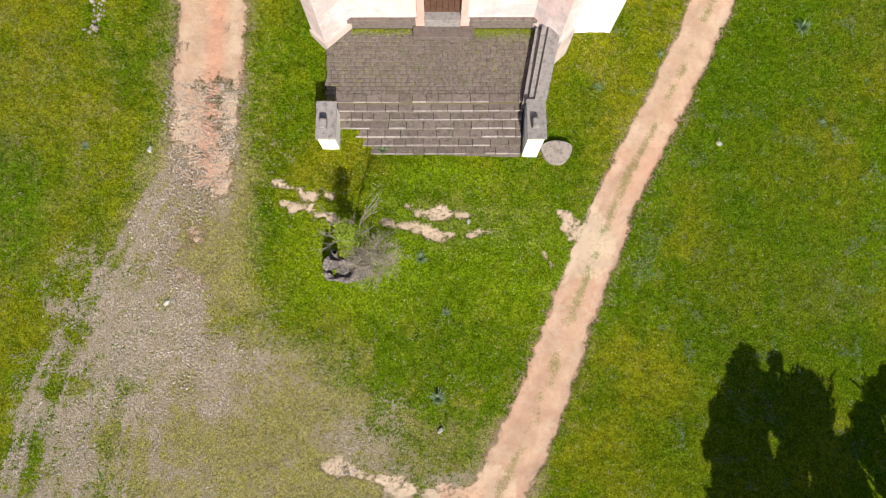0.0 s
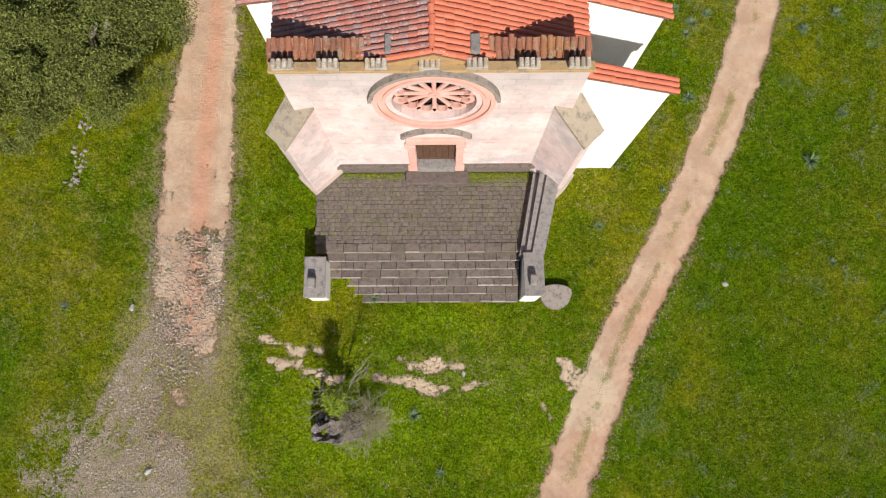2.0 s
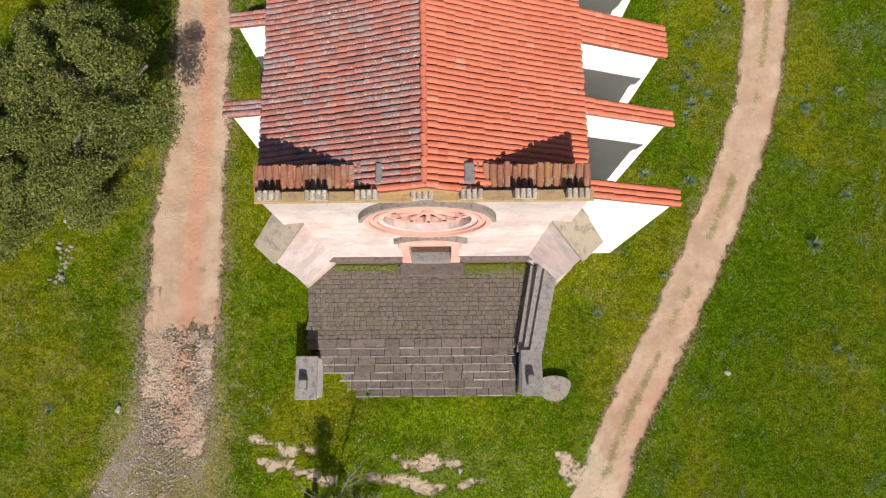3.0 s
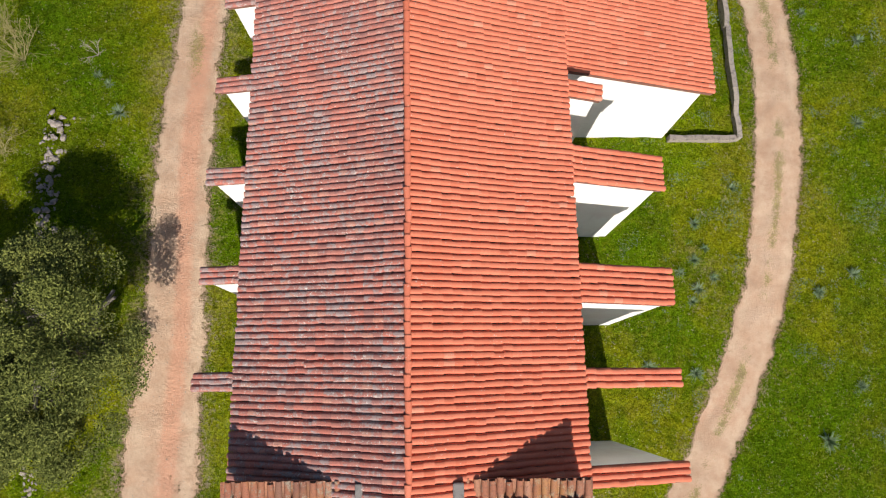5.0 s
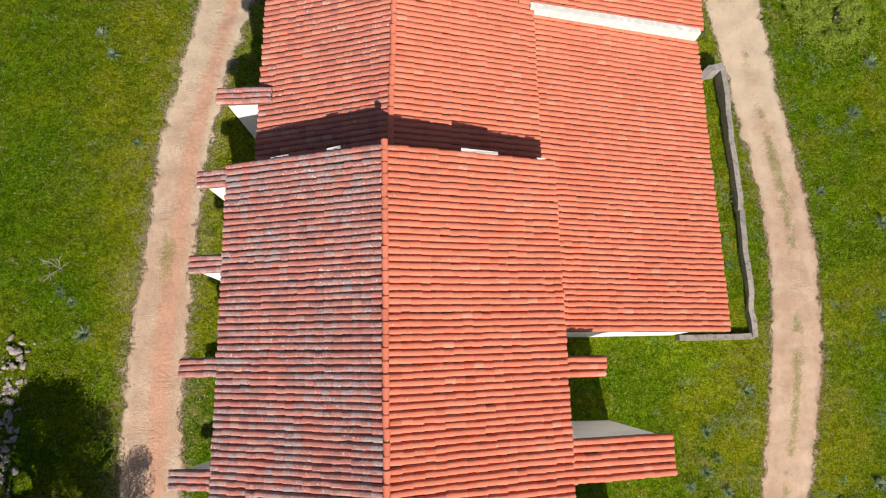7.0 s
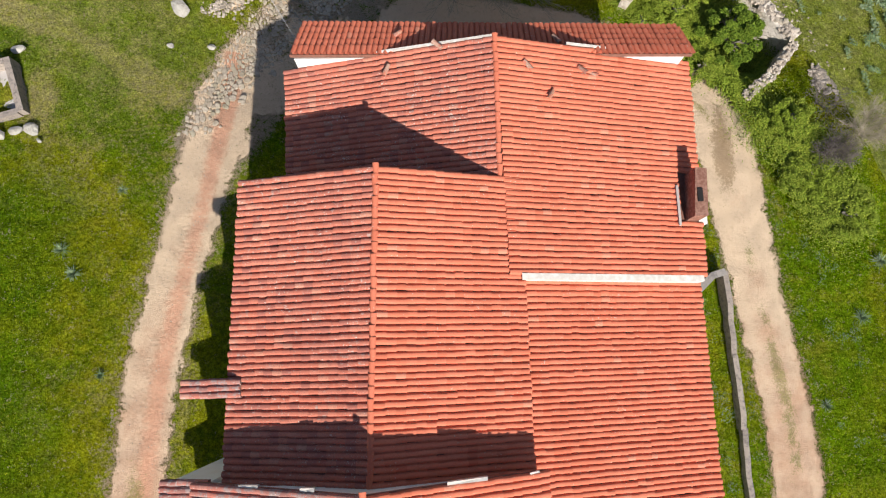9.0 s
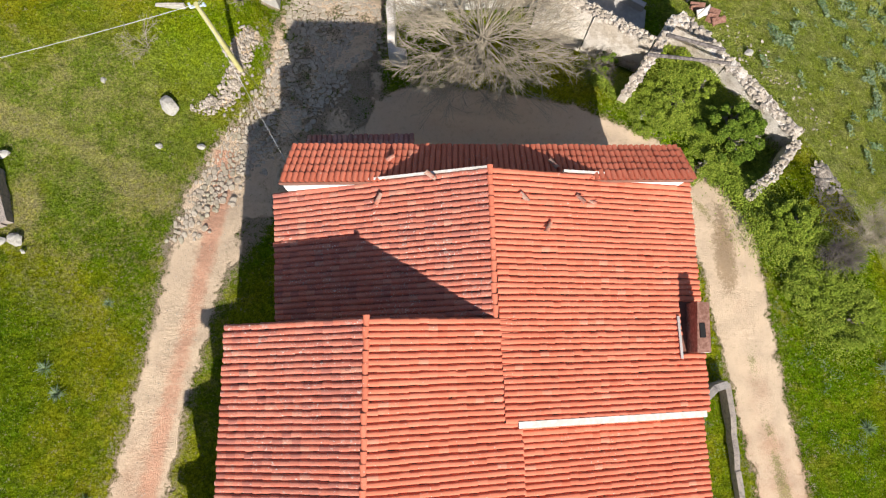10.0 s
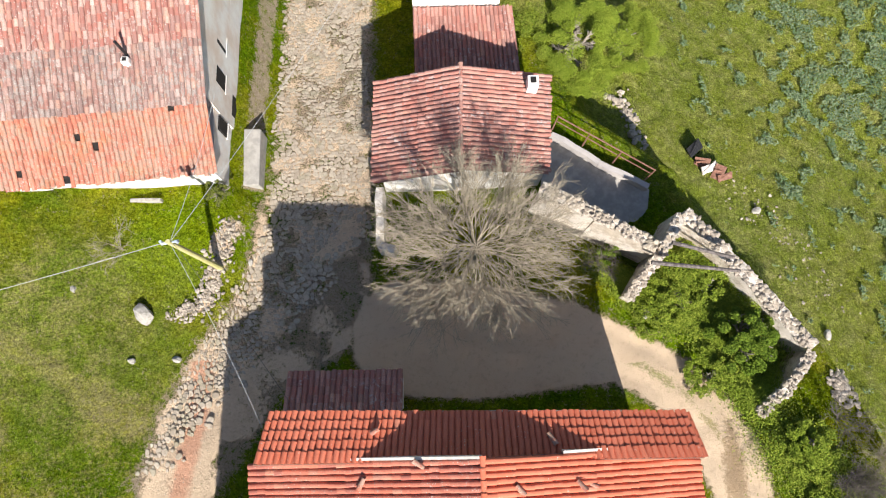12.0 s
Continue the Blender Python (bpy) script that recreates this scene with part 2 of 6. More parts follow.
M["cable_dark"] = plain("dark_cable", (0.05, 0.05, 0.05), (0.09, 0.09, 0.09), 0.6, 3)
M["ceramic"] = plain("grey_insulator", (0.35, 0.40, 0.50), (0.5, 0.55, 0.62), 0.3, 8)
# near-black colour stands in for the shade inside openings
M["void"] = plain("dark_interior", (0.012, 0.010, 0.010), (0.02, 0.017, 0.016), 0.95, 4)
M["concrete"] = plain("pale_concrete", (0.30, 0.285, 0.265), (0.42, 0.39, 0.36), 0.9, 3)
M["under"] = plain("roof_bed_clay", (0.16, 0.07, 0.05), (0.22, 0.10, 0.07), 0.9, 6)
M["moss"] = plain("mossy_joint_soil", (0.11, 0.09, 0.045), (0.15, 0.125, 0.075), 0.95, 3)
M["twig_yellow"] = plain("yellowish_twig", (0.32, 0.27, 0.10), (0.42, 0.36, 0.16), 0.9, 5)
M["twig_dark"] = plain("dark_dry_twig", (0.12, 0.10, 0.09), (0.20, 0.17, 0.15), 0.9, 5)
M["mortar"] = plain("pale_mortar", (0.55, 0.50, 0.45), (0.70, 0.66, 0.62), 0.9, 5)


def leaf_mat(name, a, b, c2):
    m = Mat(name, 0.75, 0.12)
    r = m.rand()
    col = m.mix(r, a, b)
    col = m.mix(m.math("MULTIPLY", m.ramp(m.noise(0.7, 3), 0.4, 0.7), 0.6), col, c2)
    m.b.inputs["Subsurface Weight"].default_value = 0.0
    return m.done(col)


M["leaf_olive"] = leaf_mat("olive_leaf", (0.035, 0.05, 0.010), (0.25, 0.265, 0.065), (0.10, 0.12, 0.024))
M["leaf_green"] = leaf_mat("bright_leaf", (0.085, 0.15, 0.01), (0.33, 0.38, 0.05), (0.19, 0.26, 0.022))
M["leaf_dark"] = leaf_mat("dark_leaf", (0.05, 0.10, 0.008), (0.20, 0.27, 0.03), (0.10, 0.165, 0.014))
M["leaf_grey"] = leaf_mat("grey_green_leaf", (0.08, 0.14, 0.055), (0.27, 0.32, 0.19), (0.10, 0.17, 0.065))
M["blade"] = leaf_mat("grass_blade", (0.08, 0.15, 0.004), (0.36, 0.38, 0.012), (0.17, 0.25, 0.006))
M["blade_dry"] = leaf_mat("dry_grass_blade", (0.24, 0.22, 0.05), (0.36, 0.31, 0.10), (0.20, 0.20, 0.045))
M["flower"] = leaf_mat("pale_wild_flower", (0.66, 0.64, 0.30), (0.76, 0.74, 0.52), (0.66, 0.62, 0.2))


def ground_mat():
    m = Mat("meadow_and_earth", 1.0, 0.0)
    n1, n2, n3, n4 = m.noise(0.16, 5), m.noise(1.1, 6, 0.7), m.noise(13, 5, 0.75), m.noise(5.0, 5, 0.7)
    n5, n6 = m.noise(28, 4, 0.7), m.noise(9, 5, 0.75)
    # meadow: slow drifts of colour, herb patches, then tufts
    grass = m.mix(m.ramp(n1, 0.42, 0.58), (0.11, 0.19, 0.004), (0.235, 0.245, 0.008))
    grass = m.mix(m.math("MULTIPLY", m.ramp(n2, 0.48, 0.70), 0.7), grass, (0.255, 0.24, 0.016))
    grass = m.mix(m.math("MULTIPLY", m.ramp(m.noise(0.42, 5, 0.65), 0.50, 0.62), 0.6), grass, (0.075, 0.145, 0.004))
    grass = m.mix(m.math("MULTIPLY", m.ramp(m.noise(0.3, 6, 0.75), 0.52, 0.68), 0.55), grass, (0.31, 0.275, 0.03))
    grass = m.mix(m.math("MULTIPLY", m.ramp(m.noise(2.3, 5, 0.7), 0.5, 0.62), 0.5), grass, (0.075, 0.13, 0.006))
    grass = m.mix(m.math("MULTIPLY", m.ramp(m.noise(3.4, 5, 0.75), 0.56, 0.66), 0.45), grass, (0.30, 0.33, 0.02))
    worn = m.mix(m.ramp(n4, 0.3, 0.7), (0.29, 0.255, 0.05), (0.50, 0.42, 0.21))
    breaks = m.math("ADD", m.math("MULTIPLY", m.math("SUBTRACT", n2, 0.5), 1.5), m.math("MULTIPLY", m.math("SUBTRACT", n6, 0.5), 1.8))
    grass = m.mix(m.ramp(m.math("ADD", m.attr("dry"), breaks), 0.2, 0.95), grass, worn)
    rich = m.mix(m.ramp(n3, 0.3, 0.7), (0.13, 0.25, 0.004), (0.26, 0.37, 0.008))
    grass = m.mix(m.math("MULTIPLY", m.ramp(m.math("ADD", m.attr("lush"), m.math("SUBTRACT", n2, 0.5)), 0.1, 0.9), 0.7), grass, rich)
    grass = m.mix(m.math("MULTIPLY", m.ramp(m.math("ADD", m.attr("deep"), m.math("MULTIPLY", m.math("SUBTRACT", n2, 0.5), 1.2)), 0.2, 1.0), 0.65), grass, (0.065, 0.135, 0.004))
    grass = m.mix(m.math("MULTIPLY", m.attr("pale"), 0.75), grass, m.mix(m.ramp(n2, 0.4, 0.65), (0.24, 0.275, 0.05), (0.36, 0.36, 0.12)))
    tuft = m.math("MULTIPLY", m.ramp(n3, 0.34, 0.66, 0.55, 1.5), m.ramp(n5, 0.34, 0.66, 0.72, 1.3))
    tuft = m.math("MULTIPLY", tuft, m.ramp(n4, 0.36, 0.62, 1.25, 0.78))
    grass = m.mix(1.0, grass, tuft, "MULTIPLY")
    # earth: pink clay, paler sandy wheel lanes, small stones
    earth = m.mix(m.ramp(n2, 0.3, 0.7), (0.52, 0.335, 0.225), (0.60, 0.425, 0.305))
    earth = m.mix(m.ramp(m.math("ADD", m.attr("sand"), m.math("MULTIPLY", m.math("SUBTRACT", n2, 0.5), 1.2)), 0.15, 0.85), earth, (0.65, 0.495, 0.35))
    earth = m.mix(m.math("MULTIPLY", m.ramp(m.math("ADD", m.attr("clay"), m.math("SUBTRACT", n4, 0.5)), 0.25, 0.8), 0.9), earth, (0.61, 0.325, 0.215))
    earth = m.mix(m.math("MULTIPLY", m.ramp(n4, 0.5, 0.70), 0.35), earth, (0.38, 0.265, 0.18))
    earth = m.mix(m.math("MULTIPLY", m.ramp(n5, 0.58, 0.72), 0.35), earth, (0.34, 0.25, 0.175))
    earth = m.mix(m.math("MULTIPLY", m.ramp(m.noise(36, 3), 0.60, 0.70), 0.5), earth, (0.66, 0.56, 0.45))
    gravel = m.mix(m.ramp(n3, 0.35, 0.65), (0.60, 0.475, 0.37), (0.48, 0.37, 0.275))
    gravel = m.mix(m.math("MULTIPLY", m.ramp(n6, 0.50, 0.6), 0.6), gravel, (0.29, 0.245, 0.12))
    gravel = m.mix(m.math("MULTIPLY", m.ramp(n5, 0.55, 0.63), 0.75), gravel, (0.68, 0.59, 0.49))
    gravel = m.mix(m.math("MULTIPLY", m.ramp(m.noise(21, 4, 0.7), 0.54, 0.64), 0.75), gravel, (0.25, 0.20, 0.14))
    brk = m.math("ADD", m.math("MULTIPLY", m.math("SUBTRACT", n6, 0.5), 2.6), m.math("MULTIPLY", m.math("SUBTRACT", n5, 0.5), 1.5))
    brk = m.math("ADD", brk, m.math("MULTIPLY", m.math("SUBTRACT", m.noise(2.6, 5, 0.7), 0.5), 1.6))
    fe = m.ramp(m.math("ADD", m.attr("earth"), m.math("MULTIPLY", brk, 0.5)), 0.34, 0.66)
    fg = m.ramp(m.math("ADD", m.attr("gravel"), brk), 0.34, 0.62)
    c = m.mix(fg, grass, gravel)
    c = m.mix(fe, c, earth)
    weedy = m.math("ADD", m.attr("weed"), m.math("ADD", m.math("MULTIPLY", brk, 0.7), m.math("MULTIPLY", m.math("SUBTRACT", n5, 0.5), 2.0)))
    c = m.mix(m.math("MULTIPLY", m.ramp(weedy, 0.5, 0.9), 0.75), c, m.mix(0.6, grass, (0.21, 0.165, 0.085)))
    wet = m.ramp(m.math("ADD", m.attr("wet"), m.math("MULTIPLY", brk, 0.5)), 0.3, 0.7)
    c = m.mix(m.math("MULTIPLY", wet, 0.7), c, (0.27, 0.18, 0.10))
    h = m.math("MULTIPLY", m.math("ADD", m.math("ADD", n3, m.math("MULTIPLY", n6, 1.4)), m.noise(55, 3)), m.math("SUBTRACT", 1.0, m.math("MULTIPLY", fe, 0.72)))
    return m.done(c, h, 1.0, 0.11)


M["ground"] = ground_mat()


# ---- mesh helpers ----
def mesh_of(name, bm, mat, smooth=False):
    me = bpy.data.meshes.new(name)
    bm.normal_update()
    bm.to_mesh(me)
    bm.free()
    for p in me.polygons:
        p.use_smooth = smooth
    for k in (mat if isinstance(mat, (list, tuple)) else [mat]):
        me.materials.append(M[k] if isinstance(k, str) else k)
    return me


def part(name, bm, mat, parent=None, label="", smooth=False):
    """Links a bmesh as one mesh object under a thing or a part."""
    me = mesh_of(name, bm, mat, smooth) if isinstance(bm, bmesh.types.BMesh) else bm
    ob = new(name, me)
    if parent is not None:
        ob.parent = parent
        ob.matrix_parent_inverse = parent.matrix_world.inverted() if parent.type != "EMPTY" else parent.matrix_basis.inverted()
    if label:
        ob["label"] = label
    return ob


def thing(name, at, label, category, group="", kind=""):
    ob = new(name)
    ob.empty_display_size = 0.3
    ob.matrix_basis = pose(*at)
    return tagged(ob, label, category, group, kind)


def bm_mesh(verts, faces):
    bm = bmesh.new()
    vs = [bm.verts.new(v) for v in verts]
    for f in faces:
        bm.faces.new([vs[i] for i in f])
    bmesh.ops.recalc_face_normals(bm, faces=bm.faces)
    return bm


def add_box(bm, x0, x1, y0, y1, z0, z1, rz=0.0, about=None):
    m = Matrix.Translation(((x0 + x1) / 2, (y0 + y1) / 2, (z0 + z1) / 2))
    if rz:
        c = about or ((x0 + x1) / 2, (y0 + y1) / 2, 0)
        m = Matrix.Translation((c[0], c[1], 0)) @ Matrix.Rotation(rz, 4, "Z") @ Matrix.Translation((-c[0], -c[1], 0)) @ m
    bmesh.ops.create_cube(bm, size=1, matrix=m @ Matrix.Diagonal((x1 - x0, y1 - y0, z1 - z0, 1)))


def box(x0, x1, y0, y1, z0, z1, bevel=0.0, rough=0.0, cuts=0, seed=0):
    bm = bmesh.new()
    add_box(bm, x0, x1, y0, y1, z0, z1)
    if bevel:
        bmesh.ops.bevel(bm, geom=bm.edges[:], offset=bevel, segments=2, affect="EDGES", profile=0.6)
    if cuts:
        bmesh.ops.subdivide_edges(bm, edges=[e for e in bm.edges if e.calc_length() > 0.3], cuts=cuts, use_grid_fill=True)
    if rough:
        for v in bm.verts:
            q = noise.noise_vector(v.co * 1.7 + Vector((seed, 0, 0)))
            v.co += q * rough
    return bm


def prism(foot, z0, tops):
    """A solid on a footprint (list of x, y), with a base height (or one for each corner) and a top height for each corner."""
    n = len(foot)
    lows = z0 if isinstance(z0, (list, tuple)) else [z0] * n
    v = [(x, y, z) for (x, y), z in zip(foot, lows)] + [(x, y, z) for (x, y), z in zip(foot, tops)]
    f = [tuple(range(n))[::-1], tuple(range(n, 2 * n))] + [(i, (i + 1) % n, n + (i + 1) % n, n + i) for i in range(n)]
    return bm_mesh(v, f)


def cyl(bm, a, b, r0, r1, seg=8):
    a, b = Vector(a), Vector(b)
    d = b - a
    m = Matrix.Translation((a + b) / 2) @ d.to_track_quat("Z", "Y").to_matrix().to_4x4()
    bmesh.ops.create_cone(bm, cap_ends=True, segments=seg, radius1=r0, radius2=r1, depth=d.length, matrix=m)


class Tubes:
    """Gathers tapered tubes and makes one mesh of them."""

    def __init__(self):
        self.s = []

    def add(self, a, b, r0, r1):
        self.s.append((*a, *b, r0, r1))

    def mesh(self, name, mat, seg=5):
        S = np.array(self.s, float)
        A, B = S[:, :3], S[:, 3:6]
        D = B - A
        D /= np.linalg.norm(D, axis=1)[:, None] + 1e-9
        ref = np.where(np.abs(D[:, 2:3]) > 0.9, np.array([[1.0, 0, 0]]), np.array([[0, 0, 1.0]]))
        U = np.cross(D, ref)
        U /= np.linalg.norm(U, axis=1)[:, None]
        W = np.cross(D, U)
        k = 2 * math.pi * np.arange(seg) / seg
        ring = U[:, None] * np.cos(k)[None, :, None] + W[:, None] * np.sin(k)[None, :, None]
        V = np.concatenate([A[:, None] + ring * S[:, 6, None, None], B[:, None] + ring * S[:, 7, None, None]], 1).reshape(-1, 3)
        f = np.array([(i, (i + 1) % seg, seg + (i + 1) % seg, seg + i) for i in range(seg)])
        F = (np.arange(len(S))[:, None, None] * 2 * seg + f[None]).reshape(-1, 4)
        me = bpy.data.meshes.new(name)
        me.from_pydata(V.tolist(), [], F.tolist())
        me.polygons.foreach_set("use_smooth", np.ones(len(F), bool))
        me.materials.append(M[mat])
        return me


def rod(a, b, r0, r1=None, seg=8):
    bm = bmesh.new()
    cyl(bm, a, b, r0, r0 if r1 is None else r1, seg)
    return bm


# ---- terrain ----
YS = (-60, -25, -14, -10, -5, 0, 6, 12, 17, 22, 26, 28, 31, 34, 37, 40, 44, 50, 90)
WEST = (-2, -1.1, -0.75, -0.45, -0.1, 0.2, 0.8, 1.25, 1.4, 1.45, 1.15, 0.9, 0.5, 0.45, 0.45, 0.4, 0.3, 0.1, -1)
STREET = (-2.6, -2, -1.74, -1.49, -1.3, -0.95, -0.16, 0.32, 0.5, 0.62, 0.2, -0.15, -0.85, -1.35, -1.75, -2.15, -3.1, -4.2, -7)
MIDDLE = (-3.2, -2.8, -2.6, -2.4, -2.35, -1.95, -1.0, -0.5, -0.3, -0.1, -0.4, -0.65, -1.0, -1.3, -1.7, -2.1, -2.8, -3.6, -6)
EAST = (-4, -3.6, -3.3, -3.1, -2.55, -2.15, -1.35, -0.65, -0.4, -0.3, -0.3, -0.4, -0.7, -1.1, -1.4, -1.8, -2.2, -3, -5)


def ease(t):
    t = np.clip(t, 0, 1)
    return t * t * (3 - 2 * t)


def ground_z(x, y):
    """Height of the ground: four long profiles, the bank beside the street and the drop behind the ruined walls."""
    x, y = np.asarray(x, float), np.asarray(y, float)
    z = 0
    for d in (-1.5, -0.75, 0, 0.75, 1.5):
        w, s, m, e = (np.interp(y + d, YS, a) for a in (WEST, STREET, MIDDLE, EAST))
        out = np.clip((x + 10) / 8, -1.2, 1)
        slope = w + (s - w) * out
        foot = np.interp(y + d, (28, 31, 34, 37, 52), (-6.3, -5.4, -4.4, -4.1, -4.1))
        west = w + (s - w) * np.minimum(out, 0.25)
        bank = s + (west - s) * ease((foot - x) / 1.7)
        slope = slope + (bank - slope) * np.clip((y + d - 29) / 4, 0, 1)
        z = z + np.where(x < -2, slope, np.where(x < 5, s + (m - s) * (x + 2) / 7, m + (e - m) * np.clip((x - 5) / 7, 0, 1.6))) / 5
    z = z - 0.3 * np.exp(-((x + 2.1) / 1.5) ** 2 - ((y + 4.7) / 1.0) ** 2)
    z = z - 1.1 * np.exp(-((x - 14.1) / 1.3) ** 2 - ((y - 30.6) / 1.1) ** 2)
    z = z - 0.9 * np.exp(-((x - 9.2) / 2.4) ** 2 - ((y - 37.2) / 2.0) ** 2)
    rim = np.interp(y, (14, 20, 24, 28, 30.6, 32, 34, 36, 38, 39.5, 41, 43), (22, 20, 18.6, 17.2, 16.1, 15.2, 13.9, 12.2, 11.7, 9.8, 7.8, 7.2))
    low = np.maximum(-9.0, -5.75 - 0.3 * (x - 15.2) - 0.22 * (y - 39.4))
    fall = ease((x - rim) / 2.2) * ease((y - 14) / 8)
    return z + (np.minimum(low, z) - z) * fall


def gz(x, y):
    return float(ground_z(x, y))


def line_dist(px, py, pts):
    """Distance of each place from a bent line, and the half-width there (pts: x, y, half-width)."""
    best, wid = np.full(px.shape, 1e9), np.zeros(px.shape)
    for (ax, ay, aw), (bx, by, bw) in zip(pts[:-1], pts[1:]):
        dx, dy = bx - ax, by - ay
        k = np.clip(((px - ax) * dx + (py - ay) * dy) / (dx * dx + dy * dy), 0, 1)
        d = np.hypot(px - ax - k * dx, py - ay - k * dy)
        near = d < best
        best = np.where(near, d, best)
        wid = np.where(near, aw + k * (bw - aw), wid)
    return best, wid


def bend(pts, step=0.8):
    """A smooth line through the points."""
    p = np.array(pts, float)
    p = np.vstack([2 * p[0] - p[1], p, 2 * p[-1] - p[-2]])
    out = []
    for i in range(1, len(p) - 2):
        n = max(2, int(np.hypot(*(p[i + 1] - p[i])[:2]) / step))
        for k in range(n):
            t = k / n
            out.append(0.5 * (2 * p[i] + (p[i + 1] - p[i - 1]) * t + (2 * p[i - 1] - 5 * p[i] + 4 * p[i + 1] - p[i + 2]) * t * t
                              + (3 * p[i] - p[i - 1] - 3 * p[i + 1] + p[i + 2]) * t ** 3))
    out.append(p[-2])
    return [tuple(q) for q in out]


WEST_ROAD = bend([(-9.0, -9.2, 1.3), (-8.85, -6.4, 1.25), (-8.75, -3.6, 1.3), (-8.7, -1.4, 1.35), (-8.6, 1.5, 1.22), (-8.4, 4.7, 1.05), (-8.4, 8, 1.0), (-8.3, 11.3, 0.95),
                  (-8.05, 15.5, 0.87), (-7.65, 19.4, 0.88), (-7.0, 22.9, 0.95), (-6.45, 26, 1.0), (-5.9, 29, 1.15)])
EAST_ROAD = bend([(0.8, -20.0, 1.1), (2.07, -17.3, 1.1), (3.58, -14.4, 1.0), (4.73, -11.5, 0.95), (5.97, -8.6, 0.95), (7.1, -6.1, 0.9), (9.1, -2.45, 0.9), (11.0, 1.4, 0.9), (12.6, 5.35, 0.9),
                  (13.5, 9.5, 0.95), (13.85, 13.7, 0.95), (13.75, 17, 0.9), (13.15, 21.1, 0.95), (12.75, 24.5, 1.1), (12.5, 26.8, 1.15), (11.26, 29.1, 1.1), (9.0, 30.7, 1.2), (6, 31.4, 1.6), (1, 32.2, 1.6)])


def vnoise(x, y, size, seed):
    """Smooth random numbers from 0 to 1 over the plan."""
    g = np.random.RandomState(seed).rand(64, 64)
    u, v = x / size, y / size
    i, j = np.floor(u).astype(int), np.floor(v).astype(int)
    a, b = u - i, v - j
    a, b = a * a * (3 - 2 * a), b * b * (3 - 2 * b)
    i, j = i % 64, j % 64
    i2, j2 = (i + 1) % 64, (j + 1) % 64
    return (g[j, i] * (1 - a) + g[j, i2] * a) * (1 - b) + (g[j2, i] * (1 - a) + g[j2, i2] * a) * b


def build_ground():
    fine_x, fine_y = np.arange(-22, 28.01, 0.13), np.arange(-22, 52.01, 0.13)
    out = np.array([29.5, 31, 33, 37, 46, 60, 85, 130, 220, 400, 800, 1600.0])
    xs = np.concatenate([-out[::-1], fine_x, out])
    ys = np.concatenate([-out[::-1], fine_y, 26 + out])
    X, Y = np.meshgrid(xs, ys)
    Z = ground_z(X, Y)
    de, we = line_dist(X, Y, EAST_ROAD)
    dw, ww = line_dist(X, Y, WEST_ROAD)
    rut = np.exp(-((de - 0.62) / 0.28) ** 2) * 0.06
    near = (np.abs(X) < 30) & (Y > -30) & (Y < 60)
    Z = Z - np.where(near, rut + 0.05 * np.clip(1.2 - dw, 0, 1), 0)
    Z = Z + np.where(near, 0.03 * np.sin(X * 3.1 + 2 * np.sin(Y * 1.7)) * np.sin(Y * 2.7 + np.sin(X * 2.1)), 0)
    n_big, n_mid, n_fine = vnoise(X, Y, 2.6, 1) - 0.5, vnoise(X, Y, 0.9, 2) - 0.5, vnoise(X, Y, 0.35, 3) - 0.5
    n_long = vnoise(X, Y, 6.0, 4) - 0.5
    rag = 0.1 * n_mid + 0.16 * n_fine
    side_w = X - np.interp(Y, [p[1] for p in WEST_ROAD], [p[0] for p in WEST_ROAD])
    clay = np.exp(-((side_w - 0.15 + 0.5 * n_long) / 0.42) ** 2) * np.clip(0.9 + 0.9 * n_long, 0, 1) * np.clip((Y + 9) / 5, 0, 1) * (dw < 2)
    clay = np.maximum(clay, np.clip(0.3 + (4 - Y) / 24, 0.3, 0.55) * (de < 2) * (Y < 27) * np.clip(0.7 + n_big, 0, 1))
    sand = np.clip((Y - 16) / 10, 0, 0.75) + 0.35 * np.exp(-((de - 0.6) / 0.25) ** 2) + 0.4 * np.exp(-((np.abs(side_w) - 0.85) / 0.3) ** 2) * (dw < 2)
    earth = np.clip(0.95 - (de - we + 0.28 + rag) / 0.55, 0, 1)
    crown = np.exp(-((de + 0.15 * n_mid) / 0.24) ** 2) * np.clip(0.75 + 1.5 * n_big + 1.3 * n_mid + 1.2 * n_fine, 0, 1)
    weed = crown * (Y < 30.5) * (de < 0.6) * 1.02
    weed = np.maximum(weed, 0.9 * np.clip(1.3 - np.hypot((X + 8.15) / 0.35, (Y - 15.0) / 1.3), 0, 1))
    worn = np.clip((Y + 12.5 + 6 * n_mid + 5 * n_big + 6 * n_fine) / 11, 0, 1)
    earth = np.maximum(earth, np.clip(0.98 - (dw - ww + 0.32 + rag * 1.3) / 0.6, 0, 1) * worn * np.clip(1.25 + 0.7 * n_long + 0.4 * n_mid, 0, 1))
    shoulder = 0.3 * np.exp(-((de - we) / 0.3) ** 2) * np.clip(0.6 + 1.6 * n_big, 0, 1)
    gravel = np.clip(0.9 - (dw - ww + 0.25 + rag) / 0.7, 0, 1) * np.clip((Y + 10) / 4, 0, 1) * 0.7
    gravel = np.maximum(gravel, shoulder)
    # bare stony fan where the west road widens
    fan, fw = line_dist(X, Y, [(-9.2, -6.5, 1.2), (-9.4, -9.5, 1.9), (-9.3, -12, 2.9), (-8.6, -15, 4.2), (-8, -19, 5.5)])
    fan2, fw2 = line_dist(X, Y, [(-8, -15.5, 2.0), (-5.5, -15.2, 1.7), (-2, -16.0, 1.3), (1.5, -17.0, 1.3)])
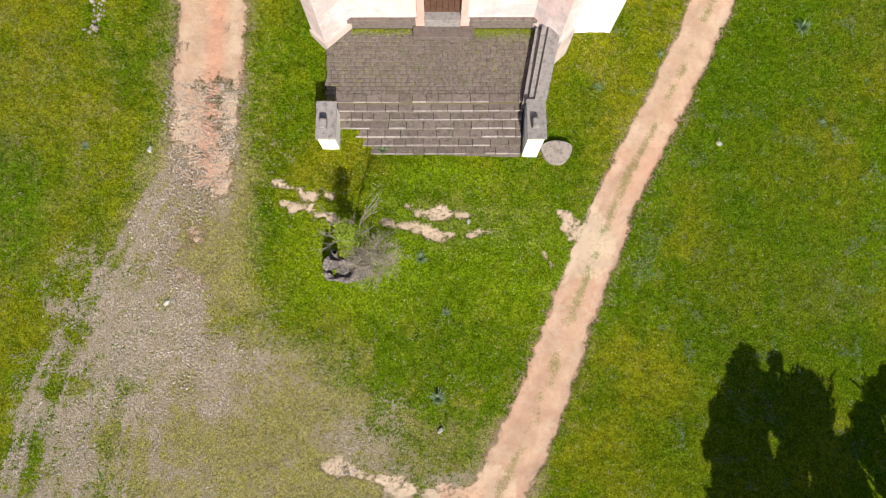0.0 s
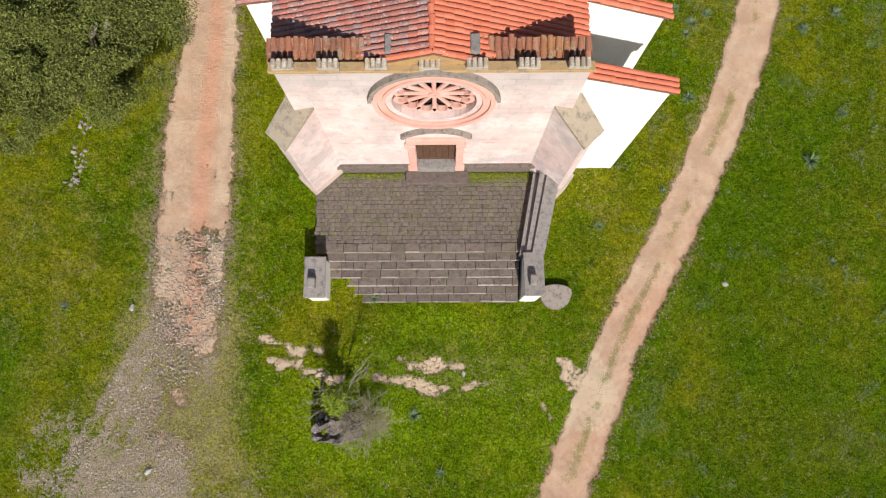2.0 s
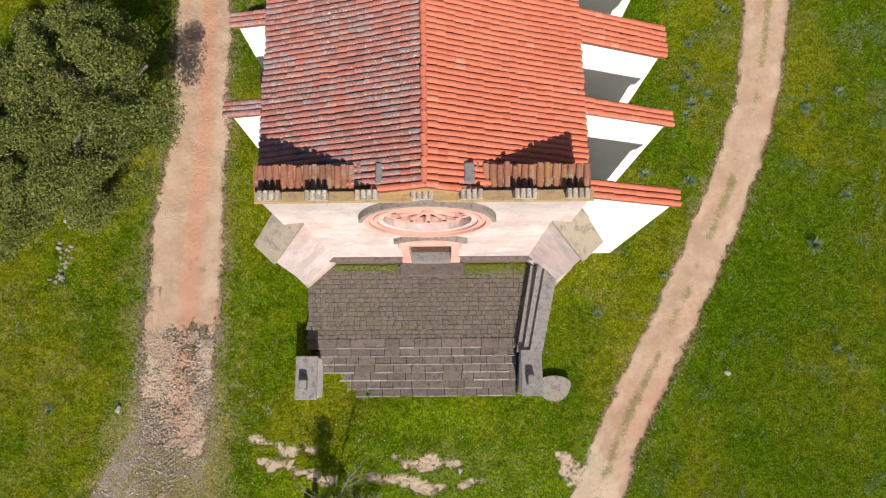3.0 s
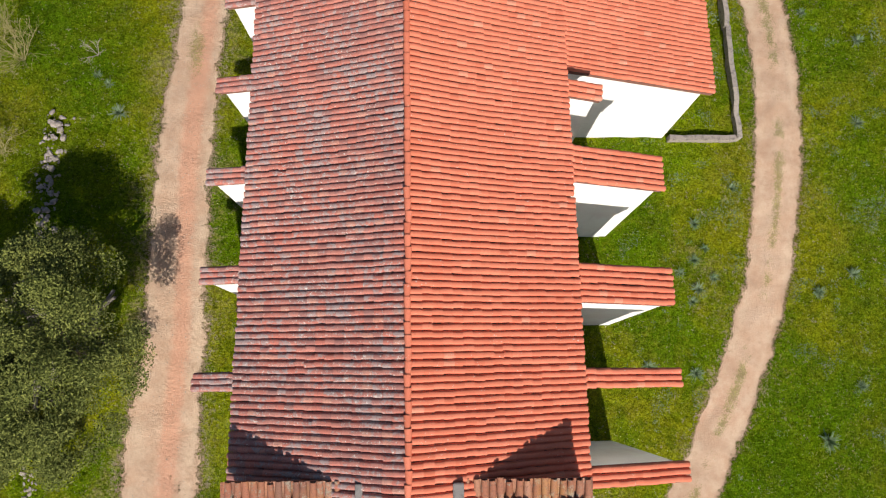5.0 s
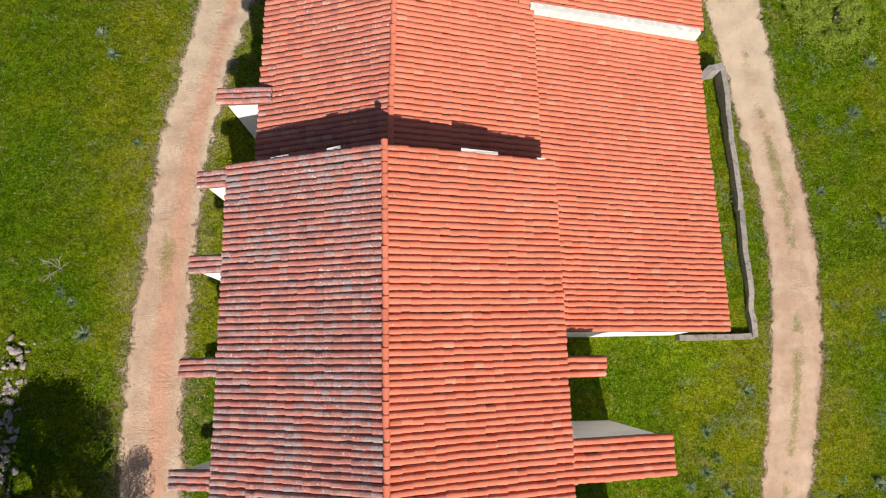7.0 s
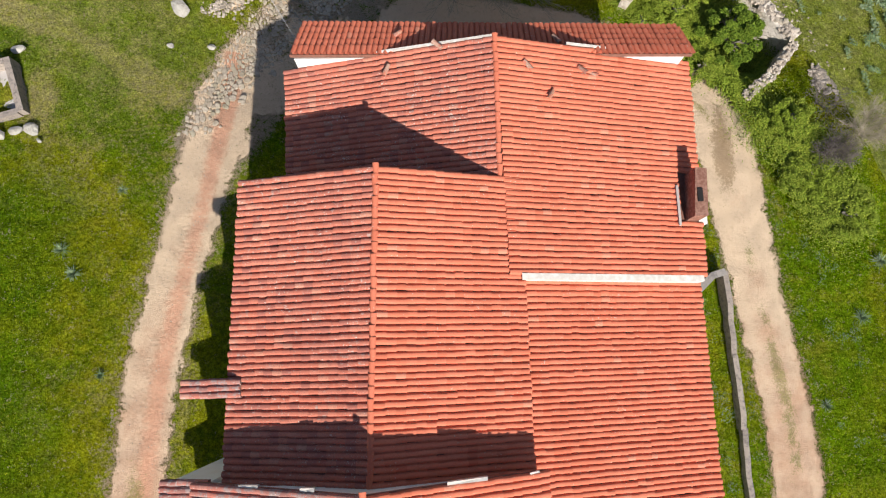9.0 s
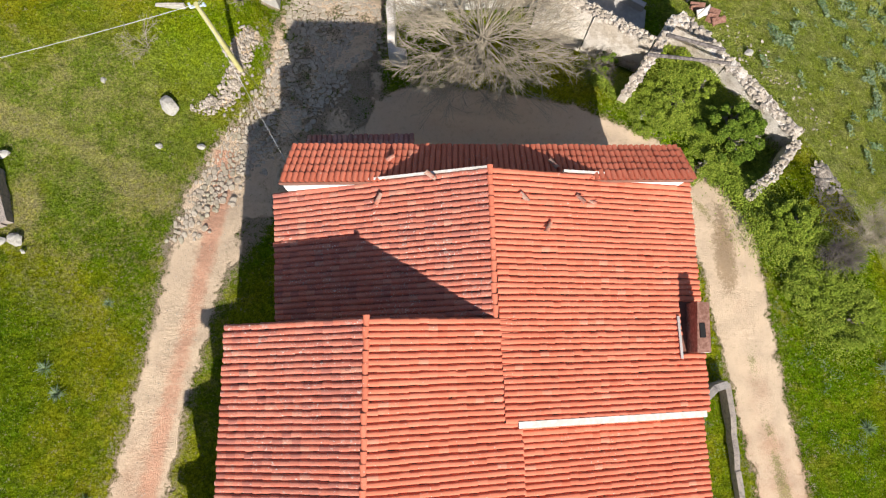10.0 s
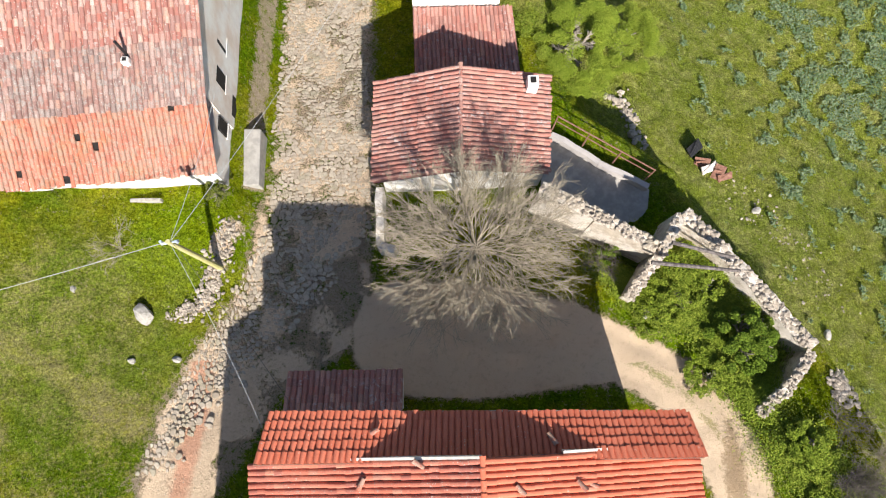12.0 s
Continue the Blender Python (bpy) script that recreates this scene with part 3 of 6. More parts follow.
    patch = 0.9 * n_big + 0.55 * n_mid + 0.3 * n_fine
    gravel = np.maximum(gravel, np.clip(0.24 - 0.34 * np.clip((fan - fw + 0.8) / 2.6, -0.7, 1.5) + 1.0 * patch, 0, 0.72) * (fan - fw < 2.6))
    gravel = np.maximum(gravel, np.clip(0.30 - 0.3 * np.clip((fan2 - fw2 + 0.6) / 2.0, -0.2, 1.5) + 0.9 * patch, 0, 0.62) * (fan2 - fw2 < 2))
    for k in range(9):
        off = 0.62 * k - (0.25 if k % 2 else 0)
        pts = ((-10.0 + 0.1 * off, -5.8 - 0.55 * off), (-11.1 + 0.16 * off, -7.9 - 0.45 * off), (-13.0 + 0.62 * off, -11.3 - 0.12 * off), (-14.1 + 0.86 * off, -14.0), (-14.9 + 0.98 * off, -18))
        d, w = line_dist(X, Y, bend([(px, py, 0.1) for px, py in pts]))
        gravel = np.maximum(gravel, np.clip((0.66 if k < 5 else 0.58) - (d - 0.07) / 0.26 + 0.8 * n_mid + 0.5 * n_fine, 0, 0.66) * (d < 0.5))
    for pts in (((-6.2, -6.2, 0.16), (-5.2, -6.6, 0.24), (-4.2, -6.7, 0.15)), ((-5.8, -6.9, 0.12), (-4.7, -7.4, 0.26), (-3.3, -7.6, 0.14)),
                ((-1.4, -6.9, 0.18), (-0.4, -7.2, 0.26), (1.5, -7.1, 0.12)), ((-2.2, -7.6, 0.12), (-0.6, -8.0, 0.3), (0.9, -8.0, 0.2), (2.2, -7.8, 0.1)),
                ((4.9, -7.3, 0.7), (5.6, -8.4, 0.6)), ((-4.5, -16.2, 0.5), (-1, -17.4, 0.6), (1.5, -17.6, 0.6)), ((3.9, -8.6, 0.12), (4.2, -9.2, 0.16)),
                ((12.2, 26.2, 0.7), (12.6, 28.0, 0.9), (11.8, 29.2, 0.7)), ((-5.2, 35.9, 0.4), (-5.5, 34.5, 0.5), (-5.75, 33.3, 0.5), (-6.2, 32.7, 0.4))):
        d, w = line_dist(X, Y, pts)
        earth = np.maximum(earth, np.clip(0.60 - (d - w * 0.4) / 0.3 + 1.0 * n_mid + 1.5 * n_fine, 0, 0.7) * (d < w + 0.6))
        sand = np.maximum(sand, 0.8 * (d < w + 0.6))
    # the square between the church and the houses
    d, w = line_dist(X, Y, [(1.4, 31.6, 1.9), (4, 31.4, 1.9), (7, 31.2, 1.4)])
    earth = np.maximum(earth, np.clip(1 - (d - w) / 0.5, 0, 1))
    d, w = line_dist(X, Y, [(-6.2, 27, 1.1), (-4.6, 30.5, 1.5), (-2.4, 33.0, 2.2), (-2.1, 38, 1.9), (-2.1, 46, 1.8), (-2.1, 56, 1.8)])
    street = np.clip(1 - (d - w) / 0.6, 0, 1) * np.clip(1.35 + 1.2 * n_mid + 0.9 * n_fine - 0.9 * np.clip((-2.9 - X) / 1.2, 0, 1) * (Y > 36), 0, 1)
    earth = np.maximum(earth, street * np.clip(0.62 + 0.9 * n_mid + 0.5 * n_big, 0, 0.8))
    gravel = np.maximum(gravel, street * 0.8)
    verge = np.clip(1 - np.abs(X + 4.65) / 0.35, 0, 1) * (Y > 37.5)
    gravel = np.maximum(gravel, np.clip(verge * 1.6 + 0.6 * n_mid, 0, 0.7) * (verge > 0))
    sand = np.maximum(sand, street * 0.9)
    wet = np.clip(1.15 - np.hypot((X - 12.45) / 0.55, (Y - 26.6) / 2.4), 0, 1)
    dry = 0.35 * np.clip(1 - (de - we) / 0.7, 0, 1) + 0.5 * np.clip(1 - (dw - ww) / 1.4, 0, 1) + 0.55 * np.clip(1 - (fan - fw) / 1.8, 0, 1) + 0.5 * np.clip(1 - (fan2 - fw2) / 2, 0, 1)
    for cx, cy, rx, ry, a in ((-15, -5, 6, 9, 0.28), (-4.5, -13, 3.5, 2, 0.4), (1, -7.6, 6, 1.6, 0.42), (-8.3, 29.2, 1.5, 1.2, 0.8), (-12.2, 28.6, 0.9, 2.0, 0.95), (-10, 27, 5, 6, 0.35), (-10.5, 32.5, 4.5, 4, 0.5), (18, 34, 3, 4, 0.5),
                              (10.5, 6.5, 1.6, 3, 0.3), (15.5, -10, 3, 2.5, 0.4), (6.5, -1, 1.5, 3, 0.2), (-11, 18, 2, 3, 0.25)):
        dry = np.maximum(dry, a * np.clip(1.6 - 1.6 * np.hypot((X - cx) / rx, (Y - cy) / ry), 0, 1))
    d, w = line_dist(X, Y, bend([(-14, 32.1, 0.5), (-11.6, 31.4, 0.35), (-9.9, 30.4, 0.3), (-8.6, 29.5, 0.45), (-7.8, 28.9, 0.5)]))
    dry = np.maximum(dry, np.clip(1.15 - (d - w * 0.6) / 0.5 + 0.8 * n_mid, 0, 1.1))
    for k in range(5):
        d, w = line_dist(X, Y, bend([(-14 + 0.3 * k, 36 - k, 0.1), (-11.3 - 0.2 * k, 33.6 - 0.8 * k, 0.1), (-9.6 - 0.5 * k, 31.6 - 0.5 * k, 0.1)]))
        dry = np.maximum(dry, np.clip(0.6 - d / 0.25 + 0.8 * n_mid, 0, 0.6))
    lush = 0 * X
    for cx, cy, rx, ry, a in ((3, -9, 6, 4, 0.6), (-3, -9, 5, 3.5, 0.9), (0, -5.6, 4, 1.2, 0.7), (-6.5, 1, 1.6, 5, 0.35), (-7, 35, 3.5, 3, 0.8), (11.5, 31.5, 3, 3, 1), (10, 12, 2.5, 4, 0.5), (16, 14, 2.5, 12, 0.3)):
        lush = np.maximum(lush, a * np.clip(1.5 - 1.5 * np.hypot((X - cx) / rx, (Y - cy) / ry), 0, 1))
    # darker green patches; the western ones also put the view's edge darkening into colour
    deep = 0 * X
    for cx, cy, rx, ry, a in ((13, -9, 6, 12, 1.0), (9, -16, 5, 4, 0.8), (17, 4, 4, 12, 0.7), (-15, -6, 4, 9, 0.45), (16.5, 17, 3, 6, 0.5), (-12.5, 9, 3, 6, 0.9), (-12.5, 17, 4.5, 6, 0.9), (-12.5, 23, 4.5, 5, 0.85)):
        deep = np.maximum(deep, a * np.clip(1.5 - 1.5 * np.hypot((X - cx) / rx, (Y - cy) / ry) + 0.7 * n_long, 0, 1))
    pale = np.clip(((X - 12) + (Y - 34) * 0.7) / 3 - 0.3, 0, 1) * (Y > 24)
    pale = np.maximum(pale, 0.55 * np.clip(1.6 - 1.6 * np.hypot((X + 10.5) / 6, (Y - 31.5) / 6) + 0.6 * n_big, 0, 1))
    turf = near * (1 - np.clip(np.maximum(earth, gravel * 1.3), 0, 1))
    Z = Z + turf * (0.10 * n_fine + 0.09 * n_mid + 0.07 * (vnoise(X, Y, 0.21, 5) - 0.5))
    ny, nx = X.shape
    idx = np.arange(nx * ny).reshape(ny, nx)
    faces = np.stack([idx[:-1, :-1], idx[:-1, 1:], idx[1:, 1:], idx[1:, :-1]], -1).reshape(-1, 4)
    me = bpy.data.meshes.new("ground")
    me.from_pydata(np.stack([X, Y, Z], -1).reshape(-1, 3).tolist(), [], faces.tolist())
    me.polygons.foreach_set("use_smooth", np.ones(len(faces), bool))
    for name, a in (("earth", earth), ("gravel", gravel), ("dry", dry), ("lush", lush), ("wet", wet), ("clay", clay), ("sand", sand), ("weed", weed), ("deep", deep), ("pale", pale)):
        me.attributes.new(name, "FLOAT", "POINT").data.foreach_set("value", a.reshape(-1).astype(np.float32))
    me.materials.append(M["ground"])
    tagged(new("ground", me), "green spring meadow with bare earth tracks and stony patches", "ground", kind="structure")
    return earth, gravel, dry, xs, ys


EARTH_MAP, GRAVEL_MAP, DRY_MAP, GRID_X, GRID_Y = build_ground()


def bare(x, y):
    """How bare the ground is at a place."""
    i, j = np.clip(np.searchsorted(GRID_X, x), 0, len(GRID_X) - 1), np.clip(np.searchsorted(GRID_Y, y), 0, len(GRID_Y) - 1)
    return np.maximum(EARTH_MAP[j, i], GRAVEL_MAP[j, i])


# ---- tiled roofs ----
def tile_shape(length=0.45, wide=0.172, narrow=0.13, rise=0.062, seg=6):
    """A half-round cover tile, wide end down the slope (-y), with thickness at its lower end. Origin at the upper end's middle."""
    v, f = [], []
    for y, w, h, lift in ((0, narrow, rise * 0.9, 0.0), (-length, wide, rise, 0.010)):
        for k in range(seg + 1):
            a = math.pi * k / seg
            v.append((-math.cos(a) * w / 2, y, math.sin(a) * h + lift))
    n = seg + 1
    f += [(k, k + 1, n + k + 1, n + k) for k in range(seg)]
    v += v[n:2 * n]
    for k in range(seg + 1):
        a = math.pi * k / seg
        v.append((-math.cos(a) * (wide / 2 - 0.016), -length, max(0.0, math.sin(a) * (rise - 0.016)) + 0.014))
    f += [(2 * n + k, 2 * n + k + 1, 3 * n + k + 1, 3 * n + k) for k in range(seg)]
    return v, f


def wave_tile(length=0.33):
    """A clay tile with a broad flattened roll and a narrow gutter on each side, wider at its lower lip. Origin at the upper end's middle."""
    k = (-1.0, -0.97, -0.86, -0.62, -0.25, 0.25, 0.62, 0.86, 0.97, 1.0)
    prof = [(-0.092, -0.024)] + [(0.071 * q, 0.054 * (1 - abs(q) ** 4) ** 0.5 - 0.02) for q in k] + [(0.092, -0.024)]
    n, v = len(prof), []
    for y, lift, wide in ((0, 0.0, 0.9), (-length, 0.012, 1.04), (-length, 0.012, 1.04), (-length, -0.012, 0.96)):
        v += [(x * wide, y, z + lift) for x, z in prof]
    f = [(k, k + 1, n + k + 1, n + k) for k in range(n - 1)] + [(2 * n + k, 2 * n + k + 1, 3 * n + k + 1, 3 * n + k) for k in range(n - 1)]
    return v, f


SHAPES = {"barrel": tile_shape(), "wave": wave_tile()}
TILE_MESH = {}


def smooth_top(me, style, copies=1):
    """Round shading on the tiles' backs, sharp lips."""
    n = len(SHAPES[style][1])
    me.polygons.foreach_set("use_smooth", np.tile(np.arange(n) < n // 2, copies))


def tile_mesh(mat, style="barrel"):
    if (mat, style) not in TILE_MESH:
        me = bpy.data.meshes.new("roof_tile")
        me.from_pydata(*(SHAPES[style][0], [], SHAPES[style][1]))
        smooth_top(me, style)
        me.materials.append(M[mat])
        TILE_MESH[(mat, style)] = me
    return TILE_MESH[(mat, style)]


def tiled_roof(name, parent, a, b, c, d, mat, label="", pitch=0.167, course=0.25, single=210, around=None, thick=0.14, sag=0.0, seed=1, jitter=1.0, gaps=0.0, trim=None, style="wave", bed_mat="under"):
    """A roof slope: upper edge a-b, lower edge d-c (below b is c). A bed slab, pan tiles and cover tiles that run down the slope."""
    rnd = random.Random(seed)
    a, b, c, d = (Vector(p) for p in (a, b, c, d))
    up = (b - a).cross(d - a).normalized()
    if up.z < 0:
        up = -up

    def at(u, v):
        p = (a.lerp(b, u)).lerp(d.lerp(c, u), v)
        p.z -= sag * math.sin(math.pi * u) * math.sin(math.pi * min(1, v * 0.8 + 0.2))
        return p
    nu, nv = 14, 6
    bed, faces = [], []
    for s in (0.0, -thick):
        for i in range(nu + 1):
            for j in range(nv + 1):
                bed.append(at(i / nu, j / nv) + up * s)
    q, o = nv + 1, (nu + 1) * (nv + 1)
    for i in range(nu):
        for j in range(nv):
            k = i * q + j
            faces += [(k, k + 1, k + q + 1, k + q), (o + k, o + k + q, o + k + q + 1, o + k + 1)]
    ring = [i * q for i in range(nu + 1)] + [nu * q + j for j in range(1, nv + 1)] + [i * q + nv for i in range(nu - 1, -1, -1)] + [j for j in range(nv - 1, 0, -1)]
    faces += [(ring[i], ring[(i + 1) % len(ring)], o + ring[(i + 1) % len(ring)], o + ring[i]) for i in range(len(ring))]
    bm = bm_mesh(bed, faces)
    roof = part(name, bm, bed_mat, parent, label)
    open_spots = set()
    cols = max(1, round((b - a).length / pitch))
    rows = max(1, round(((d - a).length + (c - b).length) / 2 / course))
    spots, pans_v, pans_f = [], [], []
    for i in range(cols):
        wob, shift = rnd.uniform(-0.01, 0.01) * jitter, rnd.uniform(-0.02, 0.02) * jitter
        for j in range(rows):
            u = (i + 0.5) / cols
            if trim and trim(at(u, (j + 0.5) / rows)):
                continue
            if rnd.random() < gaps:
                open_spots.update(((i, j), (i + 1, j)))
                continue
            e = 0.002 / max(0.01, (b - a).length)
            p0, p1 = at(u, j / rows), at(u, (j + 1) / rows)
            dirn = (p1 - p0).normalized()
            side = up.cross(dirn).normalized()
            yaw = rnd.gauss(0, 0.012) * jitter
            m = Matrix((side, -dirn, side.cross(-dirn))).transposed().to_4x4()
            m.translation = p0 + up * (0.03 + rnd.uniform(0, 0.009)) + side * (wob + rnd.gauss(0, 0.006) * jitter) + dirn * (rnd.gauss(0, 0.008) * jitter + shift)
            spots.append(m @ Matrix.Rotation(yaw, 4, "Z") @ Matrix.Rotation(-0.03, 4, "X") @ Matrix.Diagonal((pitch / 0.178, course / (0.36 if style == "barrel" else 0.25), 1, 1)))
        # one trough of pan tiles to the left of each row of covers
        for j in range(rows if style == "barrel" else 0):
            u0 = (i + 0.0) / cols
            if (i, j) in open_spots or (trim and trim(at(u0, (j + 0.5) / rows))):
                continue
            p0, p1 = at(u0, j / rows), at(u0, (j + 1.12) / rows)
            dirn = (p1 - p0).normalized()
            side = up.cross(dirn).normalized()
            base = len(pans_v)
            for p, lift in ((p0, 0.035), (p1, 0.05)):
                for off, h in ((-0.085, 0.04), (-0.04, 0.008), (0.04, 0.008), (0.085, 0.04)):
                    pans_v.append(p + side * off + up * (h + lift - 0.03))
            pans_f += [(base + k, base + k + 1, base + 5 + k, base + 4 + k) for k in range(3)]
    if pans_v:
        me = bpy.data.meshes.new("pan_tiles")
        me.from_pydata([tuple(v) for v in pans_v], [], pans_f)
        me.materials.append(M[mat])
        tagged(part("pan_tiles", me, mat, roof), kind="stuff")
    if around is not None:
        spots.sort(key=lambda m: (m.translation.xy - Vector(around)).length)
    for m in spots[:single]:
        ob = new("roof_tile", tile_mesh(mat, style))
        ob.parent = roof
        ob.matrix_basis = m
    rest = spots[single:]
    if rest:
        tv = np.array([(*v, 1) for v in SHAPES[style][0]])
        V = np.concatenate([(tv @ np.array(m).T)[:, :3] for m in rest])
        n = len(tv)
        F = [tuple(i + k * n for i in f) for k in range(len(rest)) for f in SHAPES[style][1]]
        me = bpy.data.meshes.new("cover_tiles")
        me.from_pydata(V.tolist(), [], F)
        smooth_top(me, style, len(rest))
        me.materials.append(M[mat])
        tagged(part("cover_tiles", me, mat, roof), kind="stuff")
    return roof


def ridge_tiles(parent, a, b, mat="tile", step=0.29, lift=0.012, scale=1.0, seed=3):
    """A row of half-round ridge tiles from a to b, each laid over the next."""
    rnd = random.Random(seed)
    a, b = Vector(a), Vector(b)
    n = max(1, round((b - a).length / step))
    dirn = (b - a).normalized()
    side = Vector((0, 0, 1)).cross(dirn).normalized()
    for i in range(n):
        m = Matrix((side, -dirn, side.cross(-dirn))).transposed().to_4x4()
        m.translation = a.lerp(b, i / n) + Vector((rnd.gauss(0, 0.008), 0, lift + rnd.uniform(0, 0.012)))
        ob = new("ridge_tile", tile_mesh(mat))
        ob.parent = parent
        ob.matrix_basis = m @ Matrix.Rotation(rnd.gauss(0, 0.02), 4, "Z") @ Matrix.Rotation(-0.03, 4, "X") @ Matrix.Diagonal((scale, step / 0.4, scale, 1))


# ---- the church ----
RIDGE, EAVE_W, EAVE_E = 7.78, 6.25, 6.0
church = thing("church", (0, 8, -1.0), "whitewashed church with red tile roofs, buttresses and a rose window", "church")

# nave walls under the roof
part("nave_wall", prism([(-4.1, 0.75), (4.1, 0.75), (4.1, 16.25), (0, 16.2), (-4.1, 16.25)], -2.6, [6.1, 5.86, 5.86, 7.55, 6.1]), "white", church)
nave_w = tiled_roof("nave_roof", church, (-0.02, 0.28, RIDGE), (-0.08, 16.3, RIDGE), (-4.26, 16.42, EAVE_W), (-4.3, 0.4, EAVE_W), "tile_old", "weathered clay tile slope with grey lichen", around=(-2, 5), sag=0.10, seed=11, thick=0.12)
tiled_roof("nave_roof", church, (-0.02, 0.28, RIDGE), (-0.08, 16.3, RIDGE), (4.16, 16.42, EAVE_E), (4.2, 0.4, EAVE_E), "tile", "bright orange clay tile slope", around=(2, 8), sag=0.16, seed=12, thick=0.12)
ridge_tiles(nave_w, (-0.02, 0.22, RIDGE), (-0.08, 16.35, RIDGE))
for x0, x1 in ((-1.55, -1.2), (-3.1, -2.6), (1.75, 2.7), (3.75, 4.0)):
    z0, z1 = (7.8 - abs(q) * (0.367 if q < 0 else 0.428) for q in (x0, x1))
    part("verge_mortar", prism([(x0, 16.33), (x1, 16.34), (x1, 16.42), (x0, 16.4)], [z0 - 0.1, z1 - 0.1, z1 - 0.1, z0 - 0.1], [z0 + 0.05, z1 + 0.07, z1 + 0.05, z0 + 0.06]), "mortar", church)
# chancel and its slopes
part("chancel_wall", prism([(-3.4, 16.4), (3.8, 16.4), (3.8, 23.95), (0.15, 23.95), (-3.3, 23.95)], -2.0, [5.35, 5.15, 5.3, 6.5, 5.6]), "white", church)
ch_w = tiled_roof("chancel_roof", church, (-0.06, 16.2, 6.66), (0.17, 24.02, 6.76), (-3.5, 24.02, 5.76), (-3.8, 16.2, 5.48), "tile_mid", "weathered clay tile slope", around=(-1.5, 22), seed=13, sag=0.05, thick=0.12)
tiled_roof("chancel_roof", church, (-0.06, 16.2, 6.66), (0.17, 24.02, 6.76), (3.9, 24.02, 5.47), (3.93, 16.2, 5.3), "tile", "orange clay tile slope", around=(2, 21), seed=14, thick=0.12)
ridge_tiles(ch_w, (-0.06, 16.2, 6.66), (0.17, 24.05, 6.76), seed=5)
# east chapel, lower than the chancel
part("chapel_wall", prism([(4.0, 12.1), (9.25, 12.1), (9.25, 21.2), (4.0, 21.2)], -2.4, [4.85, 3.15, 3.2, 4.95]), "white", church)
tiled_roof("chapel_roof", church, (4.0, 11.95, 5.08), (4.0, 21.25, 5.15), (9.42, 21.25, 3.38), (9.5, 11.95, 3.32), "tile", "orange clay tile slope with dark lichen spots", around=(7, 15), seed=15, sag=0.06, thick=0.12)
# long east slope behind the chapel
part("vestry_wall", prism([(3.8, 21.2), (9.2, 21.2), (9.25, 27.95), (3.5, 27.95)], -2.4, [5.3, 3.65, 3.7, 5.35]), "white", church)
ve = tiled_roof("vestry_roof", church, (3.56, 21.3, 5.6), (3.45, 28.12, 5.63), (9.52, 28.05, 3.92), (9.45, 21.3, 3.85), "tile", "orange clay tile slope with a chimney at its foot", around=(6.5, 24.5), seed=16, thick=0.12,
                trim=lambda p: p.x > 8.75 and 22.9 < p.y < 24.45)
part("roof_mortar", prism([(3.9, 21.17), (9.42, 21.17), (9.42, 21.34), (3.9, 21.34)], [5.1, 3.4, 3.4, 5.1], [5.60, 3.95, 3.95, 5.60]), "mortar", church, "pale mortar fillet along a step in the roof")
part("priest_house_wall", prism([(-2.5, 24.0), (3.5, 24.0), (3.47, 28.0), (-2.6, 28.0)], -2.0, [3.95, 5.4, 5.4, 3.95]), "white", church)
pw = tiled_roof("priest_house_roof", church, (3.42, 24.05, 5.62), (3.47, 28.12, 5.62), (-2.76, 27.98, 4.1), (-2.62, 24.05, 4.1), "tile_mid", "weathered red clay tile slope, half in shade", around=(0, 26.5), seed=17, thick=0.12)
ridge_tiles(pw, (3.42, 24.0, 5.62), (3.47, 28.15, 5.62), seed=6)
# narrow roof along the north side
part("north_wall", prism([(-2.4, 28.0), (9.25, 27.9), (9.1, 28.8), (-2.2, 29.1)], -2.4, [4.8, 4.6, 4.15, 4.25]), "white", church)
nr = tiled_roof("north_roof", church, (9.4, 27.85, 4.78), (-2.5, 28.05, 4.95), (-2.25, 29.32, 4.42), (9.2, 28.95, 4.3), "tile", "narrow clay tile lean-to roof", around=(0, 28.6), seed=18, thick=0.1, course=0.25, pitch=0.17, style="barrel", jitter=0.8)
part("roof_mortar", prism([(-0.4, 28.06), (3.45, 28.1), (3.45, 28.17), (-0.4, 28.13)], [4.5, 5.4, 5.4, 4.5], [4.80, 5.68, 5.68, 4.80]), "mortar", church)
part("roof_mortar", prism([(5.6, 28.1), (7.4, 28.1), (7.4, 28.17), (5.6, 28.17)], [4.7, 4.3, 4.3, 4.7], [5.1, 4.6, 4.6, 5.1]), "mortar", church)
# shed against the north wall
shed = thing("shed", (-0.5, 29.7, -0.9), "small lean-to shed with brown tiles against the church wall", "shed")
part("shed_wall", prism([(-2.1, 29.15), (1.15, 29.1), (1.15, 30.15), (-2.1, 30.2)], -1.6, [2.7, 2.7, 2.2, 2.2]), "white", shed)
tiled_roof("shed_roof", shed, (1.3, 29.1, 2.9), (-2.25, 29.15, 2.9), (-2.25, 30.35, 2.3), (1.3, 30.3, 2.3), "tile_brown", seed=19, thick=0.1, course=0.28)

